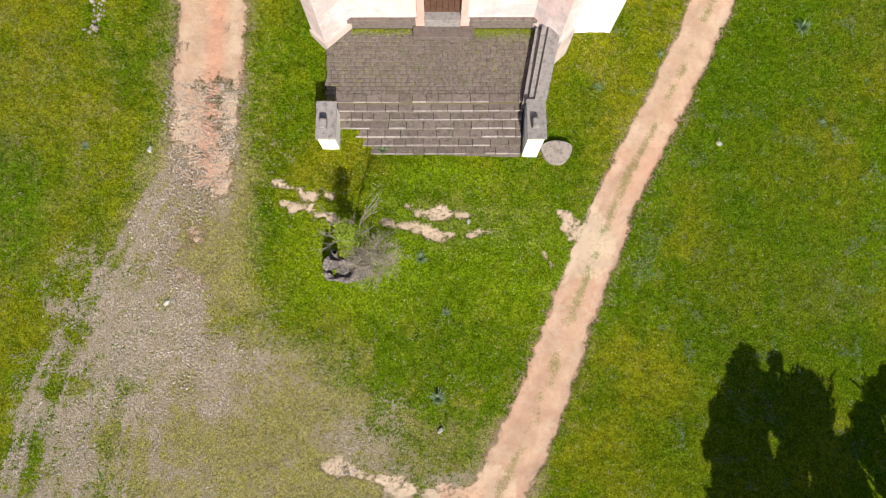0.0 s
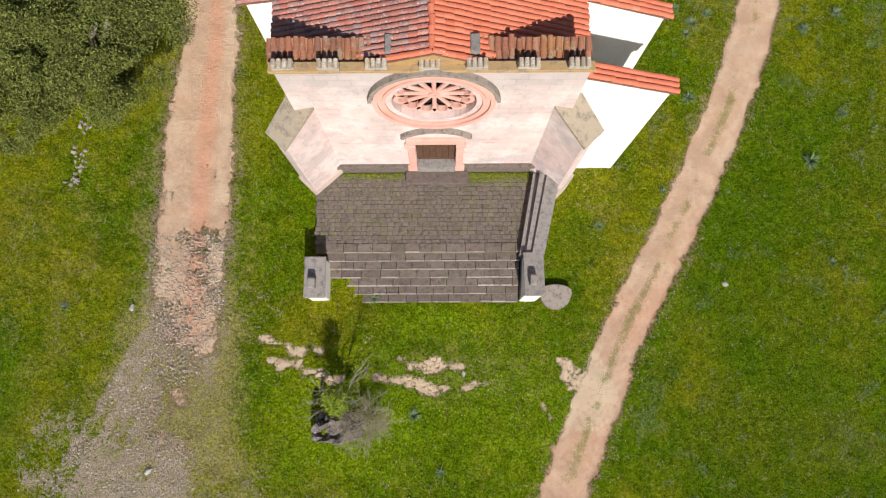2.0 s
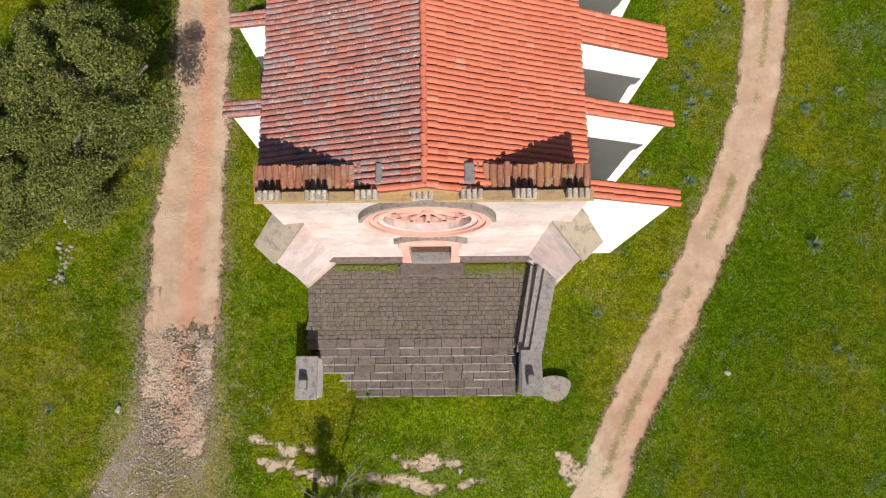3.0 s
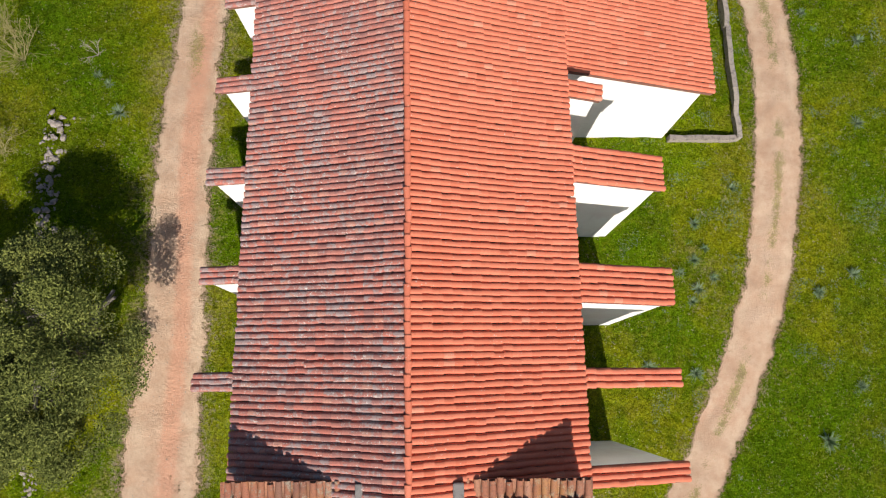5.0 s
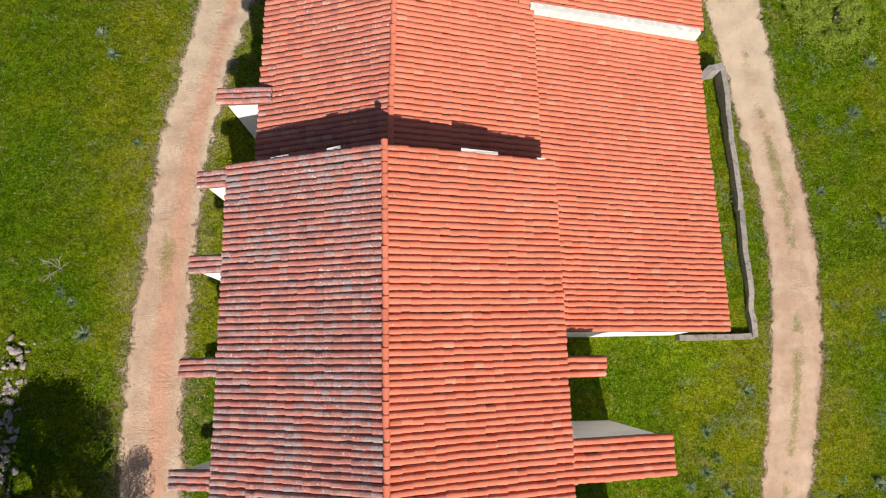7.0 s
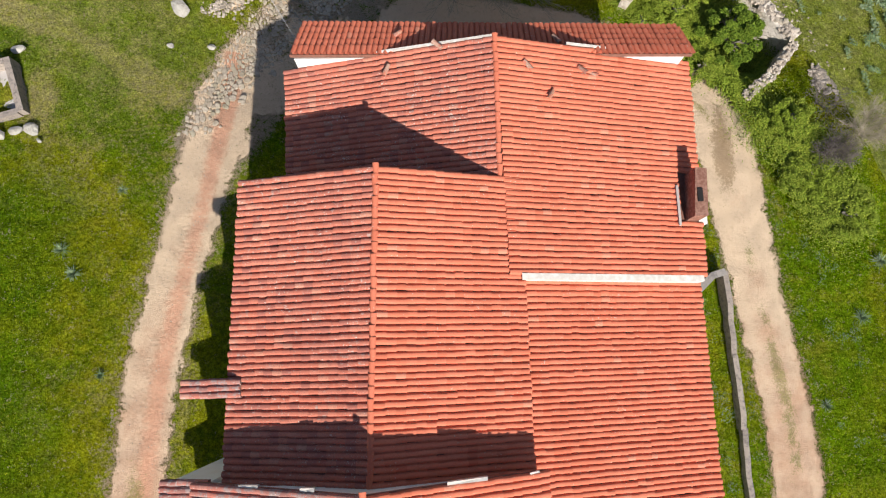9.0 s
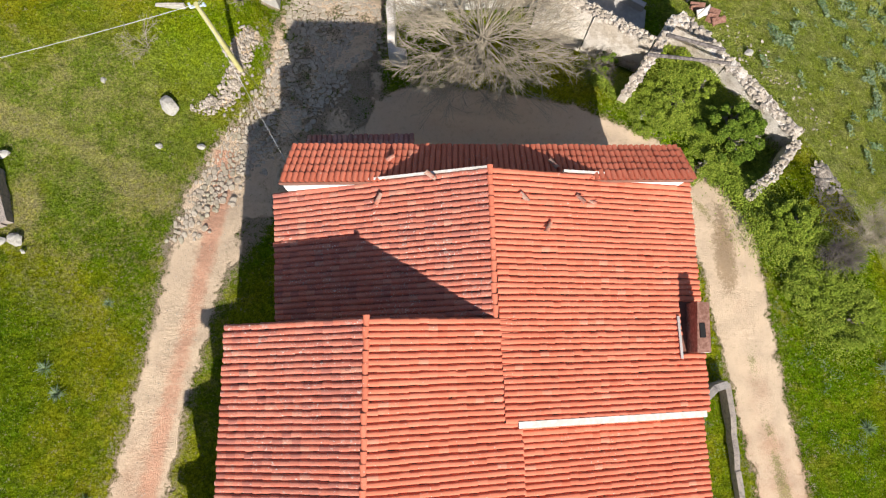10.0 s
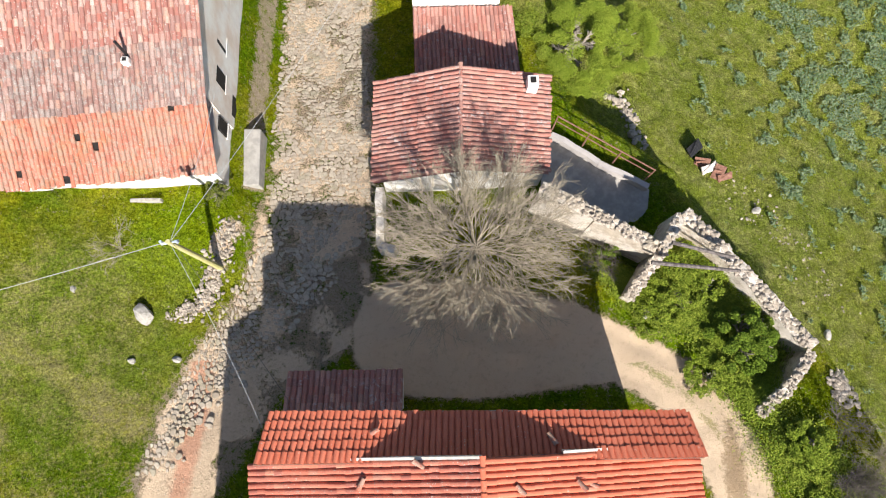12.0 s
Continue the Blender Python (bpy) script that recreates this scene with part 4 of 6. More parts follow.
# ---- facade ----
def facade():
    bm = bmesh.new()
    # front wall with the door opening and a round hole for the rose
    n, cz, hole = 48, 5.42, 1.2
    ring = [(math.cos(2 * math.pi * k / n) * hole, cz + math.sin(2 * math.pi * k / n) * hole) for k in range(n)]
    outer = [(-4.05, -2.6), (-0.68, -2.6), (-0.68, 2.15), (0.68, 2.15), (0.68, -2.6), (4.0, -2.6), (4.0, 6.93), (-4.05, 6.93)]
    ov = [bm.verts.new((x, 0, z)) for x, z in outer]
    rv = [bm.verts.new((x, 0, z)) for x, z in ring]
    es = [bm.edges.new((ov[i], ov[(i + 1) % len(ov)])) for i in range(len(ov))] + [bm.edges.new((rv[i], rv[(i + 1) % n])) for i in range(n)]
    bmesh.ops.triangle_fill(bm, edges=es, use_beauty=True)
    for f in list(bm.faces):
        c = f.calc_center_median()
        if math.hypot(c.x, c.z - cz) < hole * 0.9:
            bm.faces.remove(f)
    r = bmesh.ops.extrude_face_region(bm, geom=bm.faces[:])
    bmesh.ops.translate(bm, verts=[g for g in r["geom"] if isinstance(g, bmesh.types.BMVert)], vec=(0, 0.74, 0))
    bmesh.ops.recalc_face_normals(bm, faces=bm.faces)
    return bm


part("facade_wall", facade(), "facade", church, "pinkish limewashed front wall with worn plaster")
part("plinth", box(-4.0, -0.95, -0.14, 0.0, -0.6, 0.05, 0.02), "step", church)
part("plinth", box(0.95, 3.95, -0.14, 0.0, -0.6, 0.05, 0.02), "step", church)
door = part("door", box(-0.7, 0.7, 0.16, 0.22, 0.15, 2.18, 0.01), "wood", church, "dark brown double door")
for k in range(6):
    part("door_board", box(-0.66 + k * 0.22, -0.455 + k * 0.22, 0.12, 0.162, 0.2, 2.14, 0.006), "wood", door)
part("threshold", box(-0.685, 0.685, -0.2, 0.3, -0.6, 0.17, 0.02), "stone", church)
part("door_step", box(-1.12, 1.16, -0.64, -0.16, -0.7, -0.28, 0.03, 0.012, 3), "step", church, "worn grey stone doorstep")
for s in (-1, 1):
    jamb = part("door_jamb", box(*sorted((s * 0.69, s * 0.95)), -0.1, 0.1, -0.3, 2.2, 0.02), "pink", church)
    part("jamb_base", box(*sorted((s * 0.67, s * 1.02)), -0.17, -0.02, -0.42, 0.08, 0.02), "pink", jamb)
    part("capital", box(*sorted((s * 0.67, s * 1.02)), -0.16, -0.02, 2.0, 2.22, 0.03), "pink", jamb)
part("lintel", box(-0.97, 0.97, -0.12, 0.12, 2.23, 2.62, 0.03), "pink", church)


def arc_band(cx, cz, r0, r1, y0, y1, a0, a1, n, rz=1.0):
    """A curved moulding in the plane of the front, between two radii."""
    v, f = [], []
    for k in range(n + 1):
        a = radians(a0 + (a1 - a0) * k / n)
        for r, y in ((r0, y0), (r1, y0), (r1, y1), (r0, y1)):
            v.append((cx + math.cos(a) * r, y, cz + math.sin(a) * r * rz))
    for k in range(n):
        for j in range(4):
            f.append((4 * k + j, 4 * k + (j + 1) % 4, 4 * k + 4 + (j + 1) % 4, 4 * k + 4 + j))
    if abs(a1 - a0) < 359:
        f += [(0, 1, 2, 3), (4 * n + 3, 4 * n + 2, 4 * n + 1, 4 * n)]
    return bm_mesh(v, f)


part("door_hood", arc_band(0.03, 2.0, 1.34, 1.45, -0.17, 0.0, 38, 142, 14), "stone_lichen", church, "curved grey stone hood over the door")
rose = part("rose_window", arc_band(0, 5.42, 1.19, 1.36, -0.07, 0.34, 0, 360, 48), "facade", church, "round pink stone rose window with twelve petals")
for r0, r1, y in ((1.36, 1.46, -0.13), (1.46, 1.58, -0.09), (1.58, 1.72, -0.16)):
    part("rose_moulding", arc_band(0, 5.42, r0, r1, y, 0.02, 0, 360, 48), "pink", rose)
part("rose_hood", arc_band(0, 5.42, 1.74, 1.85, -0.19, 0.0, 6, 174, 30), "stone_lichen", rose, "grey stone hood moulding")
part("rose_hub", arc_band(0, 5.42, 0.05, 0.17, 0.12, 0.3, 0, 360, 16), "pink", rose)
part("rose_dark_panel", box(-1.25, 1.25, 0.42, 0.45, 4.17, 6.67), "void", rose, "near-black panel standing for the shaded opening behind the tracery")
for k in range(12):
    a = 2 * math.pi * k / 12
    bm = bmesh.new()
    c, s = math.cos(a), math.sin(a)
    cyl(bm, (c * 0.15, 0.21, 5.42 + s * 0.15), (c * 0.86, 0.21, 5.42 + s * 0.86), 0.06, 0.075, 8)
    part("rose_spoke", bm, "pink", rose)
    a2 = a + math.pi / 12
    part("rose_petal_arch", arc_band(math.cos(a2) * 0.9, 5.42 + math.sin(a2) * 0.9, 0.15, 0.29, 0.11, 0.29, math.degrees(a2) - 110, math.degrees(a2) + 110, 10), "pink", rose)

cornice = part("cornice", box(-4.15, 4.08, -0.09, 0.19, 7.15, 7.26, 0.02, 0.012, 8), "lichen_orange", church, "stone cornice with orange lichen")
for x in (-3.75, -2.62, -1.42, -0.08, 1.1, 2.4, 3.65):
    stub = part("merlon_stub", box(x - 0.28, x + 0.28, -0.06, 0.13, 7.25, 7.42, 0.03, 0.03, 2, x), "rock", cornice)
    for k in range(4):
        bm = bmesh.new()
        cyl(bm, (x - 0.21 + 0.14 * k, -0.08, 7.43), (x - 0.21 + 0.14 * k, 0.15, 7.47), 0.068, 0.06, 8)
        part("tile_end", bm, "tile_crust", stub)
part("gable_fill", prism([(-1.25, 0.1), (0, 0.1), (1.25, 0.1), (1.25, 0.34), (0, 0.34), (-1.25, 0.34)], 6.93, [7.28, 7.7, 7.22, 7.22, 7.7, 7.28]), "lichen_orange", church)
for side, end in ((-1, 7.32), (1, 7.27)):
    tiled_roof("roof_edge", church, (0, 0.1, 7.77), (0, 0.3, 7.77), (side * 1.25, 0.3, end), (side * 1.25, 0.1, end), "tile", thick=0.04, seed=90 + side)
part("parapet_front", box(-4.05, 4.0, 0.0, 0.2, 6.93, 7.15), "facade", church)
for x0, x1 in ((-4.1, -1.2), (1.18, 4.02)):
    part("parapet", box(x0, x1, 0.2, 0.82, 6.9, 7.04, 0.02), "stone_lichen", church)
    tiled_roof("parapet_coping", church, (x0 - 0.03, 0.86, 7.22), (x1 + 0.03, 0.86, 7.22), (x1 + 0.03, 0.27, 7.06), (x0 - 0.03, 0.27, 7.06), "tile_yellow", "short coping tiles with yellow lichen", course=0.29, thick=0.05, style="barrel", seed=int(40 + x0), jitter=1.8, pitch=0.19)
    part("coping_slab", box(x0, x1, 0.18, 0.32, 7.1, 7.135, 0.01), "tile_faded", church)
part("coping_block", box(0.93, 1.18, 0.3, 0.82, 6.9, 7.5, 0.04), "stone", church)
part("coping_block", box(-1.2, -1.03, 0.3, 0.82, 6.9, 7.5, 0.03), "stone", church)

for s, lab in ((-1, "west"), (1, "east")):
    q = [(s * 4.95, -0.42), (s * 4.42, -0.92), (s * 3.45, 0.02), (s * 4.08, 0.62)]
    if s > 0:
        q = [(x - 0.03, y) for x, y in q]
    bt = part("corner_buttress", prism(q if s > 0 else q, -2.6, [4.1, 4.1, 4.85, 4.85]), "facade", church, "diagonal corner buttress with a grey sloping cap")
    cap = [(s * 5.03, -0.45), (s * 4.42, -1.02), (s * 3.45, -0.02), (s * 4.12, 0.66)]
    part("buttress_cap", prism(cap, [4.1, 4.1, 4.86, 4.86], [4.22, 4.22, 4.98, 4.98]), "cap_lichen", bt)
    foot = [(s * 5.04, -0.40), (s * 4.42, -1.02), (s * 3.3, -0.0), (s * 4.15, 0.62)]
    part("buttress_foot", prism(foot, -2.6, [-0.15] * 4), "grime", bt)


def buttress(side, y0, y1, x_in, x_out, z_in, z_out, mat, base=-2.4, seed=0):
    x0, x1 = sorted((side * x_in, side * (x_out - 0.14)))
    zi, zo = z_in - 0.1, z_out - 0.07
    tops = [zo, zi, zi, zo] if side < 0 else [zi, zo, zo, zi]
    b = part("buttress", prism([(x0, y0 + 0.06), (x1, y0 + 0.06), (x1, y1 - 0.06), (x0, y1 - 0.06)], base, tops), "white", church)
    a, bb, c, d = (side * x_in, y0, z_in), (side * x_in, y1, z_in), (side * x_out, y1, z_out), (side * x_out, y0, z_out)
    tiled_roof("buttress_roof", church, a, bb, c, d, mat, "", thick=0.07, seed=seed)


for i, (y0, y1) in enumerate(((0.4, 0.93), (2.8, 3.3), (4.95, 6.0), (8.22, 9.28))):
    buttress(1, y0, y1, 4.05, 7.0, 5.92, 4.86, "tile", seed=50 + i)
buttress(1, 10.75, 11.3, 4.05, 5.3, 5.8, 5.35, "tile", seed=58)
for i, (y, xo) in enumerate(((3.05, 5.5), (5.78, 5.5), (8.5, 5.53), (11.2, 5.43), (13.86, 5.35), (16.18, 5.25), (18.58, 4.83))):
    buttress(-1, y - 0.24, y + 0.24, 3.4 if y > 17 else 4.05, xo, 5.95 if y < 17 else 5.75, 5.7, "tile_old", seed=60 + i)
# little lean-to between two west buttresses
part("lean_to_wall", prism([(-5.3, 5.2), (-4.1, 5.2), (-4.1, 8.3), (-5.3, 8.3)], -0.5, [2.85, 3.2, 3.2, 2.85]), "white", church)
tiled_roof("lean_to_roof", church, (-4.1, 5.1, 3.35), (-4.1, 8.35, 3.35), (-5.4, 8.35, 2.95), (-5.4, 5.1, 2.95), "tile_old", seed=70, thick=0.08)

# ---- terrace and steps before the church ----
terrace = tagged(part("terrace", prism([(-4.38, -3.2), (3.05, -3.2), (3.6, -0.1), (-4.38, -0.1)], -3.0, [-0.5] * 4), "moss"), "grey stone paved terrace with moss between the stones", "terrace", kind="structure")
stairs = thing("stairs", (-0.6, -3.9, -2.0), "worn grey stone steps up to the church terrace", "stairs")
rs = random.Random(8)
for k in range(7):
    y1 = -2.85 - 0.28 * k
    z1 = -0.44 - 0.17 * k
    x = -4.0 + rs.uniform(-0.1, 0)
    while x < 2.95:
        w = min(rs.uniform(0.42, 0.72), 3.0 - x)
        if w > 0.12:
            part("step_stone", box(x + 0.006, x + w - 0.006, y1 - 0.33, y1, z1 - 0.45, z1 + rs.uniform(-0.012, 0.012), 0.018), "step", stairs)
            if rs.random() < 0.8:
                part("step_nosing", box(x + 0.01, x + w - 0.01, y1 - 0.342, y1 - 0.302 + rs.uniform(-0.012, 0.014), z1 - 0.05, z1 + 0.011, 0.008), "nosing", stairs)
        x += w


def pier(name, x0, x1, y0, y1, zg, zt, label):
    p = thing(name, ((x0 + x1) / 2, (y0 + y1) / 2, zg), label, "pier")
    part("pier_wall", box(x0, x1, y0, y1, zg - 0.6, zt - 0.1, 0.03, 0.02, 2, x0), "white", p)
    part("pier_cap", box(x0 - 0.05, x1 + 0.05, y0 - 0.05, y1 + 0.05, zt - 0.1, zt, 0.03, 0.015, 3, x1), "stone", p, "grey weathered stone cap")
    xm, ym = (x0 + x1) / 2 - 0.06, (y0 + y1) / 2 - 0.22
    part("finial", box(xm - 0.13, xm + 0.13, ym - 0.2, ym + 0.16, zt, zt + 0.3, 0.06, 0.03, 1, 3), "stone", p)
    return p


pier("pier", -4.55, -3.9, -4.85, -3.5, -1.1, 0.3, "whitewashed stair pier with a grey stone cap and finial")
pier("pier", 3.1, 3.72, -4.8, -3.35, -2.3, 0.1, "whitewashed stair pier with a grey stone cap and finial")
side_wall = thing("parapet_wall", (3.6, -2, -1.9), "low stone parapet wall along the terrace edge", "wall")
part("wall_body", prism([(3.15, -3.35), (3.75, -3.35), (4.35, -0.6), (3.75, -0.35)], -2.8, [0.0, 0.0, 0.12, 0.12]), "stone", side_wall)
part("bench_ledge", prism([(2.95, -3.35), (3.15, -3.35), (3.75, -0.3), (3.55, -0.3)], -1.5, [-0.15] * 4), "stone", side_wall)
part("wall_cap", prism([(3.36, -3.35), (3.8, -3.35), (4.42, -0.6), (3.98, -0.45)], -0.02, [0.14, 0.14, 0.26, 0.26]), "stone", side_wall)
slab_rim = [(4.5 + math.cos(a) * 0.62 * (1 + 0.05 * math.sin(3 * a)), -4.5 + math.sin(a) * (0.34 if math.sin(a) > 0 else 0.6)) for a in [k * math.pi / 12 for k in range(24)]]
part("round_slab", prism(slab_rim, -2.8, [-1.93] * 24), "stone_lichen")
tagged(bpy.data.objects["round_slab"], "round grey stone slab lying in the grass by the pier", "slab")

# ---- chimney at the foot of the vestry roof ----
chim = thing("chimney", (9.2, 23.6, 3.0), "low dark brown chimney with a plastered breast at the eaves", "chimney")
# dark brown body with a near-black patch for the flue
part("chimney_body", prism([(9.0, 22.95), (9.38, 22.95), (9.42, 24.3), (9.1, 24.35)], 2.5, [4.75, 4.75, 4.85, 4.85]), "rust", chim)
part("flue", box(9.1, 9.26, 23.35, 23.75, 4.7, 4.83, 0.02), "void", chim)
part("breast", box(9.42, 9.85, 22.95, 24.35, -1.5, 3.6, 0.03), "white", chim)
part("flashing", prism([(8.74, 22.8), (8.82, 22.8), (8.82, 24.0), (8.74, 24.0)], 3.5, [4.22, 4.2, 4.2, 4.22]), "greywall", chim)

# ---- low garden wall east of the chapel ----
def rubble_wall(name, pts, width, top, label, mat="rubble", seed=0, base=-0.6, stones=True, body="concrete", size=0.22, category="wall", batter=0.0):
    """A wall along a bent line; top: height for each point. Loose stones are bedded along its crown."""
    w = thing(name, (pts[0][0], pts[0][1], gz(*pts[0])), label, category)
    rnd = random.Random(seed)
    crown = []
    for (a, za), (b, zb) in zip(list(zip(pts, top))[:-1], list(zip(pts, top))[1:]):
        a, b = Vector((*a, 0)), Vector((*b, 0))
        d = (b - a).normalized()
        s = Vector((-d.y, d.x, 0)) * width / 2
        n = max(1, int((b - a).length / 0.5))
        v, f = [], []
        for k in range(n + 1):
            p = a.lerp(b, k / n)
            zt = za + (zb - za) * k / n + rnd.uniform(-0.07, 0.05)
            zg = gz(p.x, p.y) + base
            j = Vector((rnd.uniform(-0.04, 0.04), rnd.uniform(-0.04, 0.04), 0))
            v += [p - s * (1 + batter) + Vector((0, 0, zg)), p + s * (1 + batter) + Vector((0, 0, zg)), p + s + j + Vector((0, 0, zt)), p - s + j + Vector((0, 0, zt))]
        for k in range(n):
            f += [(4 * k + q, 4 * k + (q + 1) % 4, 4 * k + 4 + (q + 1) % 4, 4 * k + 4 + q) for q in range(4)]
        f += [(0, 1, 2, 3), (4 * n + 3, 4 * n + 2, 4 * n + 1, 4 * n)]
        part("wall_core", bm_mesh([tuple(q) for q in v], f), body, w)
        if stones:
            L = (b - a).length
            for k in range(int(L * width / (size * size) * 7)):
                t = rnd.random()
                p = a.lerp(b, t) + s * rnd.uniform(-1.05, 1.05)
                q = rnd.uniform(0.4, 1.0) * size
                crown.append(pose(p.x, p.y, za + (zb - za) * t + rnd.uniform(-0.08, 0.05), rnd.uniform(-25, 25), rnd.uniform(-25, 25), rnd.uniform(0, 360)) @ Matrix.Diagonal((q * rnd.uniform(0.9, 1.4), q * rnd.uniform(0.7, 1.1), q * rnd.uniform(0.6, 0.9), 1)))
    for m in crown[:45]:
        ob = new("wall_stone", rock_mesh(mat, rnd.randrange(6)))
        ob.parent = w
        ob.matrix_parent_inverse = w.matrix_basis.inverted()
        ob.matrix_basis = m
    if crown[45:]:
        shapes = [rock_shape(k) for k in range(6)]
        joined("wall_stones", [shapes[rnd.randrange(6)] for m in crown[45:]], crown[45:], mat, w)
    return w


def joined(name, shapes, mats, mat, parent=None):
    """One mesh of many placed copies of small shapes."""
    V, F, o = [], [], 0
    for (tv, tf), m in zip(shapes, mats):
        V.append((np.c_[tv, np.ones(len(tv))] @ np.array(m).T)[:, :3])
        F += [tuple(i + o for i in f) for f in tf]
        o += len(tv)
    me = bpy.data.meshes.new(name)
    me.from_pydata(np.concatenate(V).tolist(), [], F)
    me.materials.append(M[mat])
    return tagged(part(name, me, mat, parent), kind="stuff")


def rock_shape(k):
    me = rock_mesh("rubble", k)
    return np.array([tuple(v.co) for v in me.vertices]), [tuple(p.vertices) for p in me.polygons]


ROCKS = {}


def rock_mesh(mat, k):
    if (mat, k) not in ROCKS:
        bm = bmesh.new()
        bmesh.ops.create_icosphere(bm, subdivisions=1, radius=0.5)
        for v in bm.verts:
            v.co *= 1 + 0.55 * noise.noise(v.co * 2.3 + Vector((k * 7.1, 3.3, 0)))
            v.co.x = max(-0.42, min(0.42, v.co.x))
            v.co.z *= 0.7
        ROCKS[(mat, k)] = mesh_of("stone", bm, mat)
    return ROCKS[(mat, k)]


rubble_wall("garden_wall", [(9.4, 12.0), (12.08, 11.98), (12.08, 14.0), (12.0, 16.5), (11.88, 19), (11.75, 21.9)], 0.19, [-0.35, -0.42, -0.25, -0.08, 0.08, 0.3], "low grey concrete-capped garden wall in the grass", stones=False, body="stone_lichen")
rubble_wall("garden_wall", [(11.75, 21.9), (11.2, 21.75), (10.6, 21.2)], 0.24, [0.45, 0.5, 0.5], "curved end of the low grey garden wall", stones=False, body="stone", seed=4)

# ---- ruined yard walls north-east ----
rubble_wall("ruined_wall", [(6.18, 36.56), (8.1, 35.5), (10.2, 34.35)], 0.42, [1.1, 1.0, 0.72], "tall pale rubble yard wall with a ragged crown", seed=21, body="rubble_face", base=-1.6, batter=0.2)
rubble_wall("ruined_wall", [(11.3, 35.6), (10.5, 34.35), (9.25, 32.67)], 0.34, [0.35, 0.55, -0.05], "broken rubble cross wall of the old yard", seed=22, body="rubble_face", base=-1.6)
rubble_wall("ruined_wall", [(11.4, 35.65), (12.3, 34.7), (13.15, 33.65), (14.4, 32.05), (15.45, 30.75)], 0.46, [0.3, 0.38, 0.28, 0.3, 0.2], "long collapsing dry-stone wall round an overgrown yard", seed=23, body="rubble_face", base=-1.6, size=0.26, batter=0.35)
rubble_wall("ruined_wall", [(15.4, 30.55), (14.4, 29.35), (13.4, 28.55)], 0.34, [0.15, 0.05, -0.1], "ragged end wall of the overgrown yard", seed=25, body="rubble_face", base=-1.6, size=0.2)
yard = rubble_wall("yard_wall", [(0.4, 37.1), (0.38, 34.9), (0.95, 34.75)], 0.28, [-0.2, -0.3, -0.3], "low plastered yard wall beside the street", seed=24, body="mortar", stones=False)

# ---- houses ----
def push_from_camera(house, k):
    """Scales a finished house away from the camera's end position, back and down, keeping its outline in that view."""
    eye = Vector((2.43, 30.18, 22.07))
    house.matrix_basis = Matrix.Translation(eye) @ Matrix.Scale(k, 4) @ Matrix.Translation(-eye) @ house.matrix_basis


def house_windows(parent, x, spots, facing):
    for y, z, w, h in spots:
        win = part("window", box(x - 0.03, x + 0.05, y - w / 2, y + w / 2, z, z + h, 0.01), "void", parent, "dark small window opening")
        part("window_frame", box(x + 0.0, x + 0.07, y - w / 2 - 0.06, y + w / 2 + 0.06, z - 0.07, z - 0.01, 0.01), "white", win)


big = thing("house", (-9, 40, -0.6), "two-storey village house with pale weathered tiles and peeling white walls", "house")
part("house_wall", prism([(-20, 36.27), (-4.97, 37.12), (-4.95, 46.5), (-20, 46.3)], -4.0, [1.86, 1.86, 3.2, 3.2]), "peeling", big)
part("house_wall", prism([(-20, 39.2), (-4.98, 39.4), (-4.93, 47.0), (-12.5, 46.9), (-20, 46.8)], -4.0, [3.2, 3.2, 3.3, 3.3, 3.3]), "peeling", big)
part("gable_wall", prism([(-5.3, 39.3), (-4.92, 39.35), (-4.89, 43.1), (-5.25, 43.1)], 0, [3.15, 3.15, 4.75, 4.75]), "peeling", big)
part("gable_wall", prism([(-5.25, 43.1), (-4.89, 43.1), (-4.88, 47), (-5.2, 47)], 0, [4.75, 4.75, 3.2, 3.2]), "peeling", big)
# near-black bed puts the shade under missing tiles into its colour
tiled_roof("lower_roof", big, (-4.92, 39.2, 3.2), (-20, 38.2, 3.2), (-20, 36.2, 2.0), (-4.88, 37.12, 2.0), "tile_faded", "faded red tile roof with holes and yellow lichen", around=(-6, 38), seed=31, gaps=0.03, jitter=1.6, pitch=0.165, course=0.34, style="barrel", bed_mat="void")
tiled_roof("main_roof", big, (-4.78, 43.1, 5.0), (-20, 42.2, 5.0), (-20, 39.9, 4.08), (-4.82, 40.85, 4.08), "tile_pale", "pale old tile roof mottled pink and cream", around=(-6.5, 41.5), seed=32, jitter=1.8, pitch=0.172, course=0.24, style="barrel")
tiled_roof("main_roof", big, (-4.82, 40.85, 4.08), (-20, 39.9, 4.08), (-20, 38.0, 3.32), (-4.85, 39.0, 3.32), "tile_grey", "grey lichen-covered lower half of the old tile roof", around=(-6.5, 40), seed=39, jitter=1.8, pitch=0.172, course=0.24, style="barrel")
tiled_roof("main_roof", big, (-20, 42.2, 5.0), (-4.75, 43.1, 5.0), (-4.7, 47.3, 3.3), (-20, 46.4, 3.3), "tile_pale", around=(-6.5, 45), seed=33, jitter=1.6, pitch=0.172, course=0.3, style="barrel")
ch2 = part("chimney_pot", box(-7.2, -6.95, 40.0, 40.22, 3.6, 4.15, 0.05), "peeling", big)
part("chimney_hole", box(-7.14, -7.01, 40.05, 40.17, 4.1, 4.16), "void", ch2)
# thin dark upright rod just north of the pot
part("thin_dark_rod", rod((-7.08, 40.34, 3.9), (-7.08, 40.36, 4.75), 0.05, 0.05, 8), "darkmetal", ch2)
